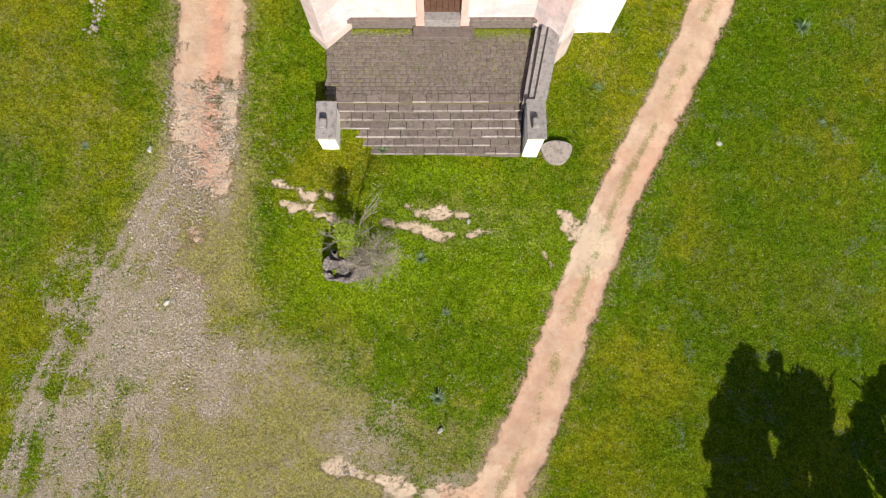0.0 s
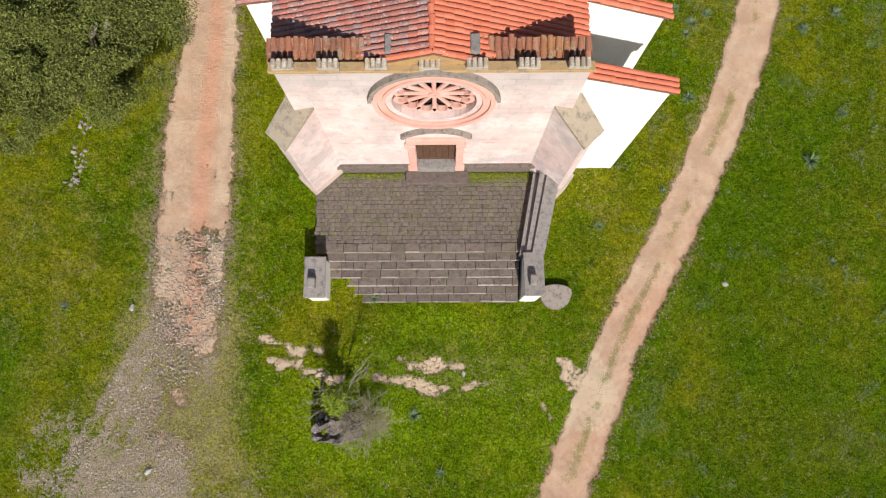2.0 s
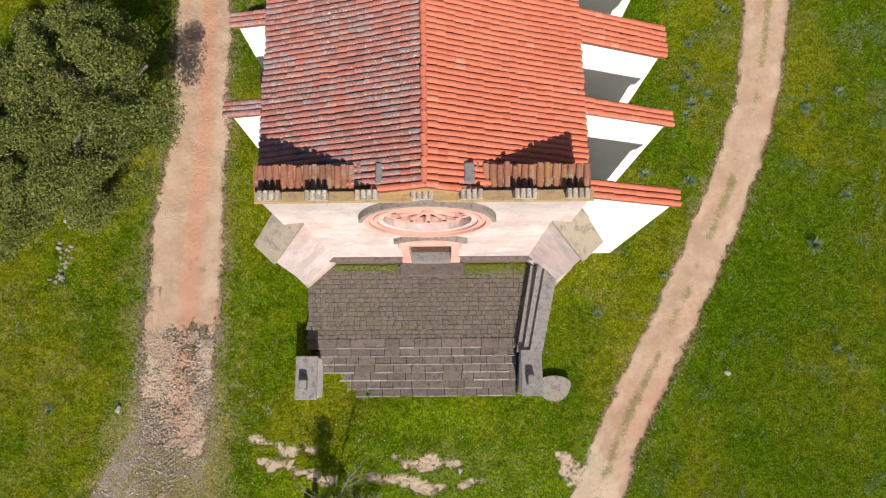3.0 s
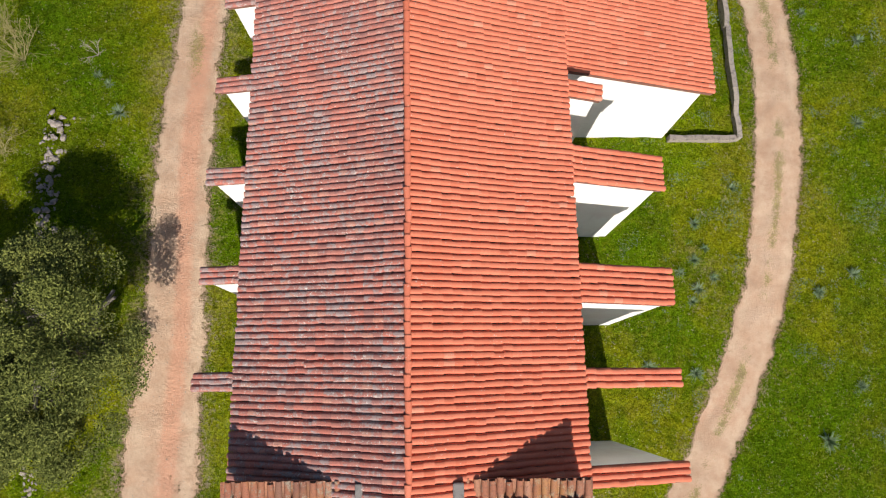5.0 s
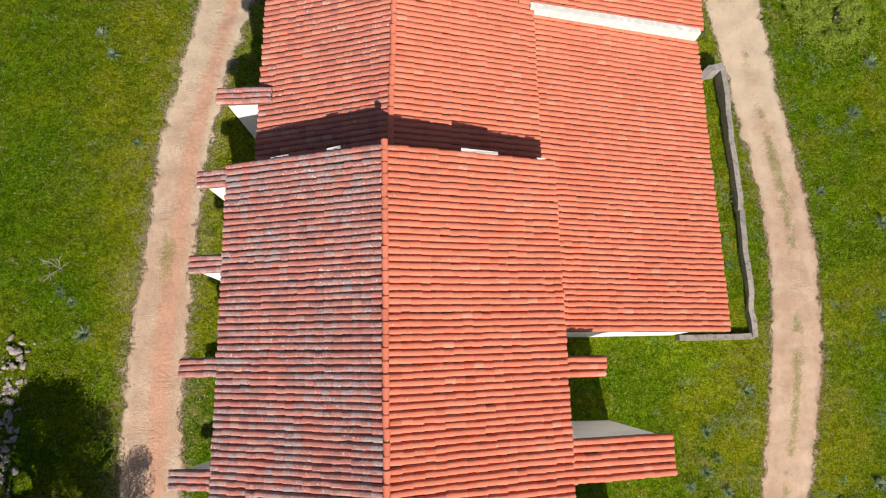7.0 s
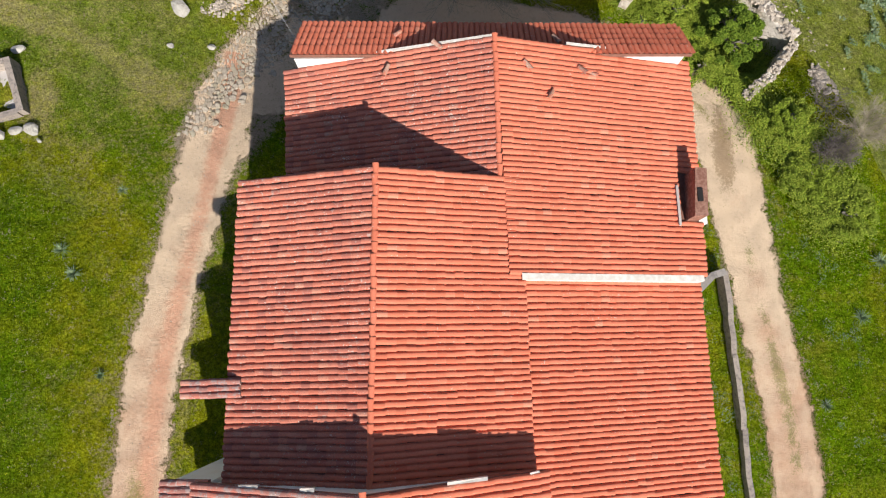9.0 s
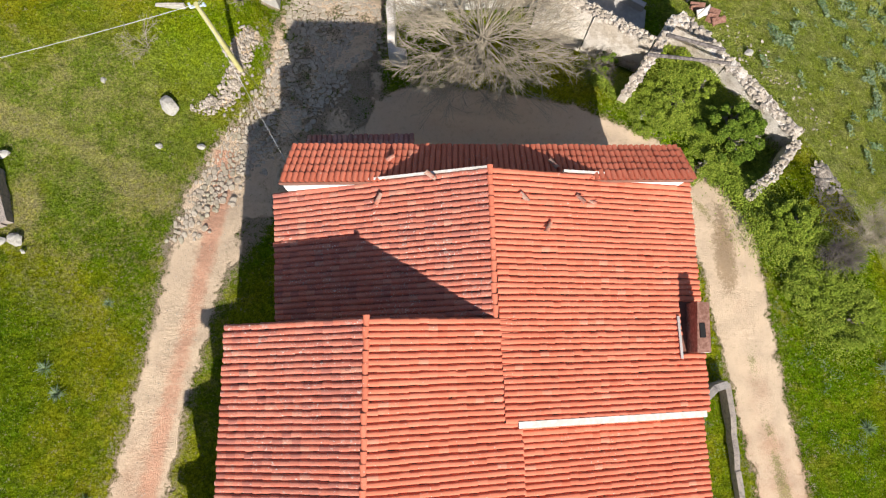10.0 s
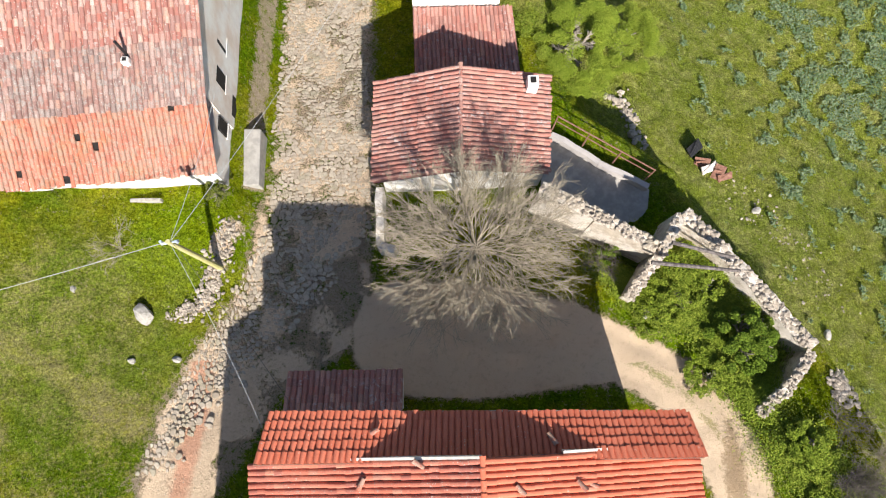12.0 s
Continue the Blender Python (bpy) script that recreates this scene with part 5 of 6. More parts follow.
for x0, x1, h in ((-19, -13.2, 0.1), (-12.6, -10.4, 0.16), (-9.6, -8.9, 0.1), (-8.6, -5.1, 0.13)):
    ya, yb = (36.27 + (q + 20) * 0.0566 for q in (x0, x1))
    part("eave_mortar", prism([(x0, ya - 0.1), (x1, yb - 0.1), (x1, yb + h), (x0, ya + h)], 1.7, [1.99, 1.99, 2.06, 2.06]), "mortar", big, "patch of white mortar on the broken eaves")
house_windows(big, -4.95, ((40.6, 1.3, 0.6, 0.9), (42.0, 1.4, 0.6, 0.9), (39.0, 0.9, 0.5, 0.8), (40.2, -0.7, 0.8, 1.2), (44.2, 1.2, 0.7, 1.0)), 1)
push_from_camera(big, 1.043)
far = thing("house", (-5, 50, -1), "small house with orange tiles farther up the street", "house")
part("house_wall", box(-9, -5.2, 47.3, 53, -5, 2.2), "white", far)
tiled_roof("house_roof", far, (-9, 47.2, 3.1), (-9, 53, 3.1), (-4.6, 53, 2.2), (-4.75, 47.2, 2.2), "tile", seed=34)

cot = thing("cottage", (3.4, 39, -1.5), "low cottage with a worn red tile roof beside the bare tree", "cottage")
part("cottage_wall", prism([(0.6, 37.15), (3.4, 37.15), (6.45, 37.3), (6.6, 40.85), (3.45, 40.65), (0.65, 40.6)], -3.2, [0.75, 1.8, 0.55, 0.5, 1.8, 0.75]), "white", cot)
tiled_roof("cottage_roof", cot, (3.36, 36.95, 2.0), (3.48, 40.75, 2.0), (0.42, 40.75, 0.9), (0.33, 36.95, 0.9), "tile_brown", "brown weathered tile slope", around=(2, 39), seed=35, jitter=1.5, pitch=0.165, course=0.3, style="barrel")
tiled_roof("cottage_roof", cot, (3.36, 37.0, 2.0), (3.48, 40.75, 2.0), (6.78, 41.0, 0.65), (6.5, 37.2, 0.65), "tile_brown", "red and pale tile slope", around=(5, 39), seed=36, jitter=1.5, pitch=0.165, course=0.3, style="barrel")
ridge_tiles(bpy.data.objects["cottage_roof"], (3.36, 36.95, 2.0), (3.48, 40.8, 2.0), "tile_pale", seed=9)
c3 = part("chimney_pot", box(5.85, 6.25, 40.1, 40.5, 0.8, 1.65, 0.04), "white", cot, "white chimney pot with a dark flue")
part("chimney_hole", box(5.95, 6.15, 40.2, 40.4, 1.6, 1.68), "void", c3)
cot2 = thing("cottage", (3.7, 42.4, -1.8), "second low cottage with an old tile roof", "cottage")
part("cottage_wall", prism([(1.95, 41.9), (5.7, 41.9), (5.6, 44.2), (1.95, 44.2)], -3.6, [-0.75, -0.75, -0.2, -0.2]), "white", cot2)
tiled_roof("cottage_roof", cot2, (5.6, 44.3, -0.05), (1.8, 44.3, -0.05), (1.8, 41.85, -0.62), (5.85, 41.85, -0.62), "tile_brown", "dark red tile slope in shade", seed=37, style="barrel", course=0.3)
cot3 = thing("cottage", (3.6, 45.4, -1.8), "farther low cottage with pale tiles", "cottage")
part("cottage_wall", prism([(1.8, 44.4), (5.2, 44.4), (5.2, 47.5), (1.8, 47.5)], -3.4, [0.6, 0.6, 1.5, 1.5]), "white", cot3)
tiled_roof("cottage_roof", cot3, (5.3, 47.6, 1.7), (1.7, 47.6, 1.7), (1.7, 44.38, 0.8), (5.3, 44.38, 0.8), "tile_pale", "pale tile slope", seed=38, style="barrel", course=0.3)

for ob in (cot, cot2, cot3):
    push_from_camera(ob, 1.03)
push_from_camera(far, 1.043)

# ---- utility pole and cables ----
pole = thing("utility_pole", (-5.44, 34.28, gz(-5.44, 34.28)), "yellowed wooden utility pole with cables on the grass verge", "utility pole")
part("post", rod((-5.44, 34.28, -1.2), (-5.46, 34.3, 4.0), 0.1, 0.075, 10), "pole", pole)
part("crossarm", rod((-5.7, 34.25, 3.85), (-5.2, 34.35, 3.85), 0.035), "ceramic", pole)
for x in (-5.68, -5.22):
    part("insulator", rod((x, 34.3, 3.87), (x, 34.3, 4.02), 0.05, 0.04), "ceramic", pole)


def cable(name, a, b, sag, mat, label, r=0.007):
    a, b = Vector(a), Vector(b)
    d = (b - a).normalized()
    u = d.cross(Vector((0, 0, 1))).normalized()
    w = d.cross(u)
    n, v, f = 14, [], []
    for k in range(n + 1):
        t = k / n
        p = a.lerp(b, t) - Vector((0, 0, 4 * sag * t * (1 - t)))
        v += [tuple(p + u * r * math.cos(q) + w * r * math.sin(q)) for q in (0, 1.2566, 2.5133, 3.7699, 5.0265)]
    for k in range(n):
        f += [(5 * k + j, 5 * k + (j + 1) % 5, 5 * k + 5 + (j + 1) % 5, 5 * k + 5 + j) for j in range(5)]
    tagged(part(name, bm_mesh(v, f), mat), label, "cable")


cable("cable", (-5.5, 34.3, 3.95), (-22, 30.0, 4.6), 0.4, "cable", "pale overhead cable from the pole across the meadow", 0.009)
cable("cable", (-5.45, 34.3, 3.9), (-2.3, 28.6, 4.3), 0.3, "cable", "thin overhead cable from the pole to the church")
cable("cable", (-5.4, 34.3, 3.8), (-1.9, 29.3, 2.8), 0.3, "cable_dark", "thin dark cable from the pole to the shed")
cable("cable", (-5.4, 34.35, 3.95), (-4.8, 39.6, 2.6), 0.2, "cable", "thin cable from the pole to the house")
cable("cable", (-5.4, 34.35, 3.9), (0.8, 46, 2.0), 0.3, "cable", "thin cable up the street")

# ---- plants ----
def leaf_cloud(spots, size, rnd, flat=0.5, width=0.22):
    """Small bent leaf pieces at the spots; one array of vertices, one list of faces."""
    n = len(spots)
    P = np.array(spots, float)
    g = np.random.RandomState(rnd.randrange(1 << 30))
    a = g.normal(size=(n, 3))
    a[:, 2] *= flat
    a /= np.linalg.norm(a, axis=1)[:, None]
    up = g.normal(size=(n, 3)) * 0.7 + np.array((0, 0, 1.0))
    b = np.cross(a, up)
    b /= np.linalg.norm(b, axis=1)[:, None] + 1e-9
    s = size * g.uniform(0.55, 1.3, (n, 1))
    V = np.stack([P - a * s * 0.5, P + b * s * width, P + a * s * 0.5 + np.array((0, 0, -0.1)) * s, P - b * s * width], 1).reshape(-1, 3)
    F = np.arange(n * 4).reshape(n, 4)
    return V, F


def cloud_mesh(name, V, F, mat):
    me = bpy.data.meshes.new(name)
    me.from_pydata(V.tolist(), [], F.tolist())
    me.materials.append(M[mat])
    return me


def limb(bm, a, d, length, r, depth, rnd, tips, spread=0.6, droop=0.0, kids=3, shrink=0.68, seg=6, wob=0.16):
    """A limb that bends and forks."""
    p = Vector(a)
    d = Vector(d).normalized()
    steps = 3 if depth > 1 else 2
    for k in range(steps):
        q = p + d * (length / steps)
        bm.add(p, q, r * (1 - 0.25 * k / steps), r * (1 - 0.25 * (k + 1) / steps))
        p = q
        d = (d + Vector((rnd.gauss(0, wob), rnd.gauss(0, wob), rnd.gauss(0, wob * 0.75) - droop))).normalized()
        if depth <= 1:
            tips.append(tuple(p))
        elif k < steps - 1 and depth > 1:
            e = (d + Vector((rnd.gauss(0, spread), rnd.gauss(0, spread), rnd.gauss(0, spread * 0.6)))).normalized()
            limb(bm, p, e, length * shrink * 0.8, r * 0.5, depth - 1, rnd, tips, spread, droop, kids, shrink, seg, wob)
    if depth > 1:
        for k in range(kids):
            e = (d + Vector((rnd.gauss(0, spread), rnd.gauss(0, spread), rnd.gauss(0, spread * 0.6)))).normalized()
            limb(bm, p, e, length * shrink * rnd.uniform(0.75, 1.15), r * 0.62, depth - 1, rnd, tips, spread, droop, kids, shrink, seg, wob)


def leafy_tree(name, x, y, height, radius, mat, label, seed, leaves=14000, size=0.12, category="tree", clumps=70, squash=0.75, z_low=0.35):
    rnd = random.Random(seed)
    z = gz(x, y)
    t = thing(name, (x, y, z), label, category)
    bm, tips = Tubes(), []
    bm.add((x, y, z - 0.3), (x + 0.1, y, z + height * 0.3), radius * 0.09, radius * 0.065)
    for k in range(5):
        a = 2 * math.pi * k / 5 + rnd.uniform(-0.4, 0.4)
        limb(bm, (x + 0.1, y, z + height * 0.28), (math.cos(a), math.sin(a), 0.8), height * 0.3, radius * 0.045, 3, rnd, tips)
    part("trunk", bm.mesh("trunk", "bark", 7), "bark", t, "grey-brown trunk and limbs")
    spots = []
    per = leaves // clumps
    for k in range(clumps):
        a, rr, h = rnd.uniform(0, 2 * math.pi), radius * math.sqrt(rnd.random()) * 0.9, rnd.random()
        top = height * (z_low + (1 - z_low) * math.sqrt(max(0, 1 - (rr / radius) ** 2)))
        c = (x + math.cos(a) * rr, y + math.sin(a) * rr, z + height * z_low + (top - height * z_low) * (0.35 + 0.65 * h ** 0.5))
        cr = radius * rnd.uniform(0.09, 0.19)
        for j in range(per):
            q = Vector((rnd.gauss(0, 1), rnd.gauss(0, 1), rnd.gauss(0, 1))).normalized() * cr * rnd.random() ** 0.4
            spots.append((c[0] + q.x, c[1] + q.y, c[2] + q.z * squash))
    V, F = leaf_cloud(spots, size, rnd)
    part("crown", cloud_mesh("crown", V, F, mat), mat, t)
    return t


leafy_tree("olive_tree", -11.1, 4.0, 4.6, 3.9, "leaf_olive", "large grey-green olive tree by the dirt road", 101, 105000, 0.085, clumps=125)
leafy_tree("olive_tree", -12.9, 2.4, 3.6, 3.2, "leaf_olive", "grey-green olive tree at the meadow edge", 102, 65000, 0.085, clumps=90)
leafy_tree("oak_tree", 14.2, -22.9, 8.4, 3.5, "leaf_dark", "dark green tree at the foot of the meadow", 103, 60000, 0.24, clumps=150, z_low=0.2)
leafy_tree("oak_tree", 19.4, -20.6, 6.6, 2.6, "leaf_dark", "smaller dark green tree in the meadow corner", 118, 26000, 0.22, clumps=70, z_low=0.15)
leafy_tree("shrub_tree", 8.6, 44.3, 2.2, 2.7, "leaf_green", "bright green leafy tree behind the cottage", 104, 70000, 0.06, z_low=0.2)
leafy_tree("shrub_tree", 11.4, 45.6, 1.5, 2.3, "leaf_green", "bright green leafy shrub on the slope", 105, 50000, 0.06, z_low=0.2)
leafy_tree("shrub", 13.2, 31.2, 1.9, 1.35, "leaf_dark", "dense dark green shrub inside the ruined yard", 106, 40000, 0.075, "shrub", z_low=0.1, clumps=50)
leafy_tree("shrub", 11.2, 32.6, 0.7, 1.3, "leaf_green", "green brambles inside the ruined yard", 107, 14000, 0.065, "shrub", z_low=0.05)
leafy_tree("shrub", 10.4, 31.9, 0.4, 1.0, "leaf_green", "low green nettles beside the track", 109, 9000, 0.06, "shrub", z_low=0.05)
leafy_tree("shrub", 11.9, 29.9, 0.5, 1.0, "leaf_green", "low green brambles by the ruined wall", 110, 9000, 0.065, "shrub", z_low=0.05)
leafy_tree("shrub", 12.3, 33.0, 0.8, 0.8, "leaf_green", "green brambles against the ruined wall", 112, 8000, 0.065, "shrub", z_low=0.05)
leafy_tree("shrub", 14.9, 27.4, 0.8, 1.1, "leaf_green", "green hedge shrub outside the ruined wall", 113, 15000, 0.075, "shrub", z_low=0.05)
leafy_tree("shrub", 15.3, 25.2, 0.6, 1.2, "leaf_green", "green shrub by the track bend", 114, 15000, 0.07, "shrub", z_low=0.05)
leafy_tree("shrub", 16.5, 24.0, 0.6, 1.3, "leaf_green", "low green shrub in the meadow", 115, 12000, 0.07, "shrub", z_low=0.05)
leafy_tree("shrub", -5.45, 37.0, 0.8, 0.55, "leaf_olive", "small olive-green shrub at the house corner", 116, 4000, 0.08, "shrub", z_low=0.1, clumps=24)
leafy_tree("shrub", 8.9, 34.5, 0.9, 0.5, "leaf_dark", "small dark shrub in the shaded yard corner", 117, 4000, 0.08, "shrub", z_low=0.1, clumps=24)


def bare_tree(name, x, y, z, height, label, seed, trunk=0.2):
    rnd = random.Random(seed)
    t = thing(name, (x, y, z), label, "tree")
    bm, tips = bmesh.new(), []
    cyl(bm, (x, y, z - 0.3), (x, y, z + height * 0.58), trunk, trunk * 0.7, 10)
    part("trunk", bm, "bark", t)
    bm = Tubes()
    for k in range(34):
        a = 2.399 * k + rnd.uniform(-0.25, 0.25)
        out = 0.25 + 0.75 * (k / 33) ** 0.8
        limb(bm, (x, y, z + height * rnd.uniform(0.48, 0.62)), (math.cos(a) * out, math.sin(a) * out, 0.95 - 0.92 * out), 1.5, trunk * 0.13, 5, rnd, tips, 0.34, -0.01, 3, 0.68, 5, 0.10)
    part("branch_crown", bm.mesh("branch_crown", "twig", 4), "twig", t, "leafless pale grey-brown branches and twigs")
    return t


bare_tree("bare_tree", 3.8, 34.5, -1.45, 4.4, "leafless spreading tree with fine pale twigs in the square", 111)

# ---- stump with a sapling and dry twigs ----
def old_stump(x, y, z):
    st = thing("tree_stump", (x, y, z), "broken hollow grey tree stump in the grass", "tree stump")
    rnd = random.Random(5)
    n, v, f = 30, [], []
    for k in range(n):
        a = 2 * math.pi * k / n
        rx, ry = 0.85 * (1 + 0.14 * math.sin(3 * a + 1)), 0.42 * (1 + 0.2 * math.sin(4 * a))
        h = 0.32 + 0.22 * math.sin(a * 2 + 2.2) + rnd.uniform(-0.1, 0.14) + (0.75 if 1.9 < a < 2.5 else 0)
        c, s = math.cos(a), math.sin(a)
        for q, zz in ((1.12, -0.3), (1.0, 0.08), (0.93, max(0.12, h)), (0.7, max(0.1, h - 0.05)), (0.55, 0.02)):
            j = rnd.uniform(-0.04, 0.04)
            v.append((x + c * rx * q + j, y + s * ry * q + j + 0.12 * c, z + zz))
    for k in range(n):
        m = (k + 1) % n
        f += [(5 * k + i, 5 * m + i, 5 * m + i + 1, 5 * k + i + 1) for i in range(4)]
    f.append(tuple(5 * k + 4 for k in range(n)))
    part("trunk_shell", bm_mesh(v, f), "deadwood", st)
    bm = Tubes()
    p = Vector((x - 0.35, y + 0.4, z))
    d = Vector((-0.12, 0.1, 1)).normalized()
    for k in range(6):
        q = p + d * 0.22
        bm.add(p, q, 0.2 - 0.022 * k, 0.2 - 0.022 * (k + 1))
        d = (d + Vector((rnd.gauss(0, 0.2), rnd.gauss(0, 0.2), 0))).normalized()
        p = q
    part("broken_limb", bm.mesh("broken_limb", "deadwood", 8), "deadwood", st)
    for k in range(3):
        part("knot", box(x + 0.5 + 0.15 * k, x + 0.72 + 0.15 * k, y - 0.35 + 0.1 * k, y - 0.1 + 0.1 * k, z, z + 0.2 - 0.04 * k, 0.05, 0.05, 1, k), "deadwood", st)


old_stump(-3.65, -9.45, gz(-3.65, -9.45))


def sapling(x, y, height, radius, mat, label, seed, leaves, size):
    rnd = random.Random(seed)
    z = gz(x, y)
    t = thing("sapling", (x, y, z), label, "sapling")
    bm, tips = Tubes(), []
    for k in range(5):
        limb(bm, (x, y, z - 0.1), (rnd.gauss(0, 0.22), rnd.gauss(0, 0.22), 1), height * 0.5, 0.022, 3, rnd, tips, 0.35)
    part("stem", bm.mesh("stem", "bark", 5), "bark", t)
    spots = []
    for k in range(26):
        h = rnd.uniform(0.25, 1.0)
        rr = radius * math.sin(math.pi * min(0.95, h * 0.8 + 0.12)) * math.sqrt(rnd.random())
        a = rnd.uniform(0, 2 * math.pi)
        for j in range(leaves // 26):
            spots.append((x + math.cos(a) * rr + rnd.gauss(0, 0.1), y + math.sin(a) * rr + rnd.gauss(0, 0.1), z + h * height + rnd.gauss(0, 0.1)))
    V, F = leaf_cloud(spots, size, rnd)
    part("foliage", cloud_mesh("foliage", V, F, mat), mat, t)


sapling(-3.3, -8.35, 2.4, 0.48, "leaf_green", "slender bright green sapling growing from the stump", 6, 3000, 0.085)


def bare_shrub(x, y, height, label, seed, mat="twig", stems=7, spread=0.5, depth=4, name="bare_shrub", flat=0.55, length=None):
    rnd = random.Random(seed)
    z = gz(x, y)
    t = thing(name, (x, y, z), label, "shrub")
    bm, tips = Tubes(), []
    for k in range(stems):
        a = 2 * math.pi * k / stems + rnd.uniform(-0.4, 0.4)
        limb(bm, (x, y, z - 0.05), (math.cos(a) * flat, math.sin(a) * flat, 0.8), length or height * 0.42, 0.011, depth, rnd, tips, spread, 0.0, 3, 0.66)
    part("twig_growth", bm.mesh("twig_growth", mat, 4), mat, t)


bare_shrub(-2.45, -9.0, 1.7, "leafless pale twiggy shrub beside the stump", 7, stems=13, depth=5)
bare_shrub(-13.9, 14.3, 2.2, "leafless yellowish shrub at the meadow edge", 8, "twig_yellow", 9, depth=4)
bare_shrub(-14.2, 10.9, 1.6, "leafless yellowish shrub by the stone line", 9, "twig_yellow", 7)
bare_shrub(-11.5, 14.6, 0.9, "pale dead branch standing in the grass", 10, "twig", 3, depth=3)
bare_shrub(-8.75, 34.9, 1.4, "leafless pale shrub on the house meadow", 11, "twig", 5, depth=4)
bare_shrub(16.3, 26.3, 1.3, "dark leafless bramble thicket outside the wall", 12, "twig_dark", 22, depth=5)
bare_shrub(16.2, 28.3, 1.3, "grey leafless bramble thicket in the hedge", 13, "twig_dark", 9, depth=4)
bare_shrub(17.6, 27.0, 1.6, "pale leafless bramble thicket at the slope's edge", 14, "twig", 20, depth=5)
bare_shrub(8.6, 34.2, 1.3, "purple-brown dry shrub in the yard corner", 15, "twig_dark", 11, depth=4)

# ---- loose stones and rubble ----
def loose_rock(x, y, size, label, mat="rock", seed=0, flat=0.7):
    rnd = random.Random(seed)
    bm = bmesh.new()
    bmesh.ops.create_icosphere(bm, subdivisions=2, radius=0.5)
    for v in bm.verts:
        v.co *= 1 + 0.5 * noise.noise(v.co * 1.9 + Vector((seed * 3.1, 0, 0)))
        v.co.z = max(-0.3, v.co.z * flat)
    ob = part("rock", bm, mat)
    ob.matrix_basis = pose(x, y, gz(x, y) + size * 0.12, 0, 0, rnd.uniform(0, 360)) @ Matrix.Diagonal((size, size * 0.65, size * 0.7, 1))
    tagged(ob, label, "rock")


for i, (x, y, s, lab) in enumerate(((-7.85, 32.6, 0.85, "large pale grey boulder in the grass"), (-9.79, -10.65, 0.27, "flat white stone on the stony track"), (11.2, -4.14, 0.24, "grey stone in the meadow grass"),
                                   (-10.6, -5.16, 0.26, "pale stone beside the road"), (0.97, -7.48, 0.22, "pale stone on the bare earth"), (-0.14, -15.24, 0.24, "small pale stone on the track"), (-10.14, 33.5, 0.3, "small pale stone in the grass"),
                                   (10.05, 32.2, 0.6, "flat pale stone among the brambles"), (19.3, 31.4, 0.5, "pale boulder fallen outside the wall"), (12.5, 34.0, 0.35, "pale stone among brambles"), (17.3, 37.2, 0.5, "dark stone on the slope"),
                                   (-8.1, 31.0, 0.3, "small pale stone in the grass"), (-6.6, 31.0, 0.35, "pale stone beside the cobbles"), (-4.6, 34.6, 0.3, "pale stone beside the street"))):
    loose_rock(x, y, s, lab, "rock", i)


def stone_line(name, pts, n, spread, size, label, seed, mat="rubble"):
    rnd = random.Random(seed)
    t = thing(name, (pts[0][0], pts[0][1], gz(*pts[0])), label, "rubble")
    line = bend([(x, y, 0) for x, y in pts], 0.2)
    mats = []
    for k in range(n):
        q = rnd.choice(line)
        x, y, r = q[0] + rnd.gauss(0, spread), q[1] + rnd.gauss(0, spread), rnd.uniform(0.45, 1.0) ** 2 * 1.4 * size
        mats.append(pose(x, y, gz(x, y) + rnd.uniform(0, 0.3) * size, rnd.uniform(-20, 20), rnd.uniform(-20, 20), rnd.uniform(0, 360)) @ Matrix.Diagonal((r * rnd.uniform(0.8, 1.4), r * rnd.uniform(0.7, 1.1), r * rnd.uniform(0.6, 1.0), 1)))
    for m in mats[:60]:
        ob = new("stone", rock_mesh(mat, rnd.randrange(6)))
        ob.parent = t
        ob.matrix_parent_inverse = t.matrix_basis.inverted()
        ob.matrix_basis = m
    if mats[60:]:
        shapes = [rock_shape(k) for k in range(6)]
        joined("loose_rubble", [shapes[rnd.randrange(6)] for m in mats[60:]], mats[60:], mat, t)
    return t


stone_line("stone_row", [(-12.6, 12.2), (-12.7, 10.7), (-12.8, 8.6), (-12.9, 6.5)], 190, 0.2, 0.19, "tumbled line of grey field stones in the grass", 31, "stone_lichen")
stone_line("stone_row", [(-12.75, -1.0), (-12.6, 0.2), (-12.5, 1.6)], 80, 0.12, 0.14, "short line of pale field stones in the grass", 32, "stone_lichen")
stone_line("rubble_heap", [(-5.2, 35.9), (-5.5, 34.5), (-5.75, 33.3), (-6.1, 32.8), (-6.8, 32.5)], 620, 0.16, 0.15, "spilled row of broken pale wall stones by the pole", 33)
stone_line("rubble_heap", [(11.1, 42.9), (11.6, 41.7), (12.1, 40.4)], 90, 0.24, 0.3, "heap of broken pale stones behind the yard", 34)
stone_line("rubble_heap", [(16.5, 29.6), (16.8, 28.9)], 120, 0.22, 0.22, "fallen stones of a wall end among thorns", 36)
stone_line("rubble_heap", [(16.6, 38.2), (17.9, 36.6), (19.2, 35.2), (19.6, 33.2)], 150, 0.75, 0.12, "scattered stones fallen outside the ruined wall", 35)
tagged(part("concrete_block", box(-4.95, -4.3, 37.6, 39.9, -2.6, -1.1, 0.04, 0.02, 2), "concrete"), "long pale concrete trough block against the house", "block")
for x0, x1, y in ((-8.6, -7.5, 36.75),):
    tagged(part("stone_kerb", box(x0, x1, y - 0.07, y + 0.07, -0.6, gz(x0, y) + 0.08, 0.03, 0.03, 2), "rock"), "broken pale kerb stone at the house foot", "stone")

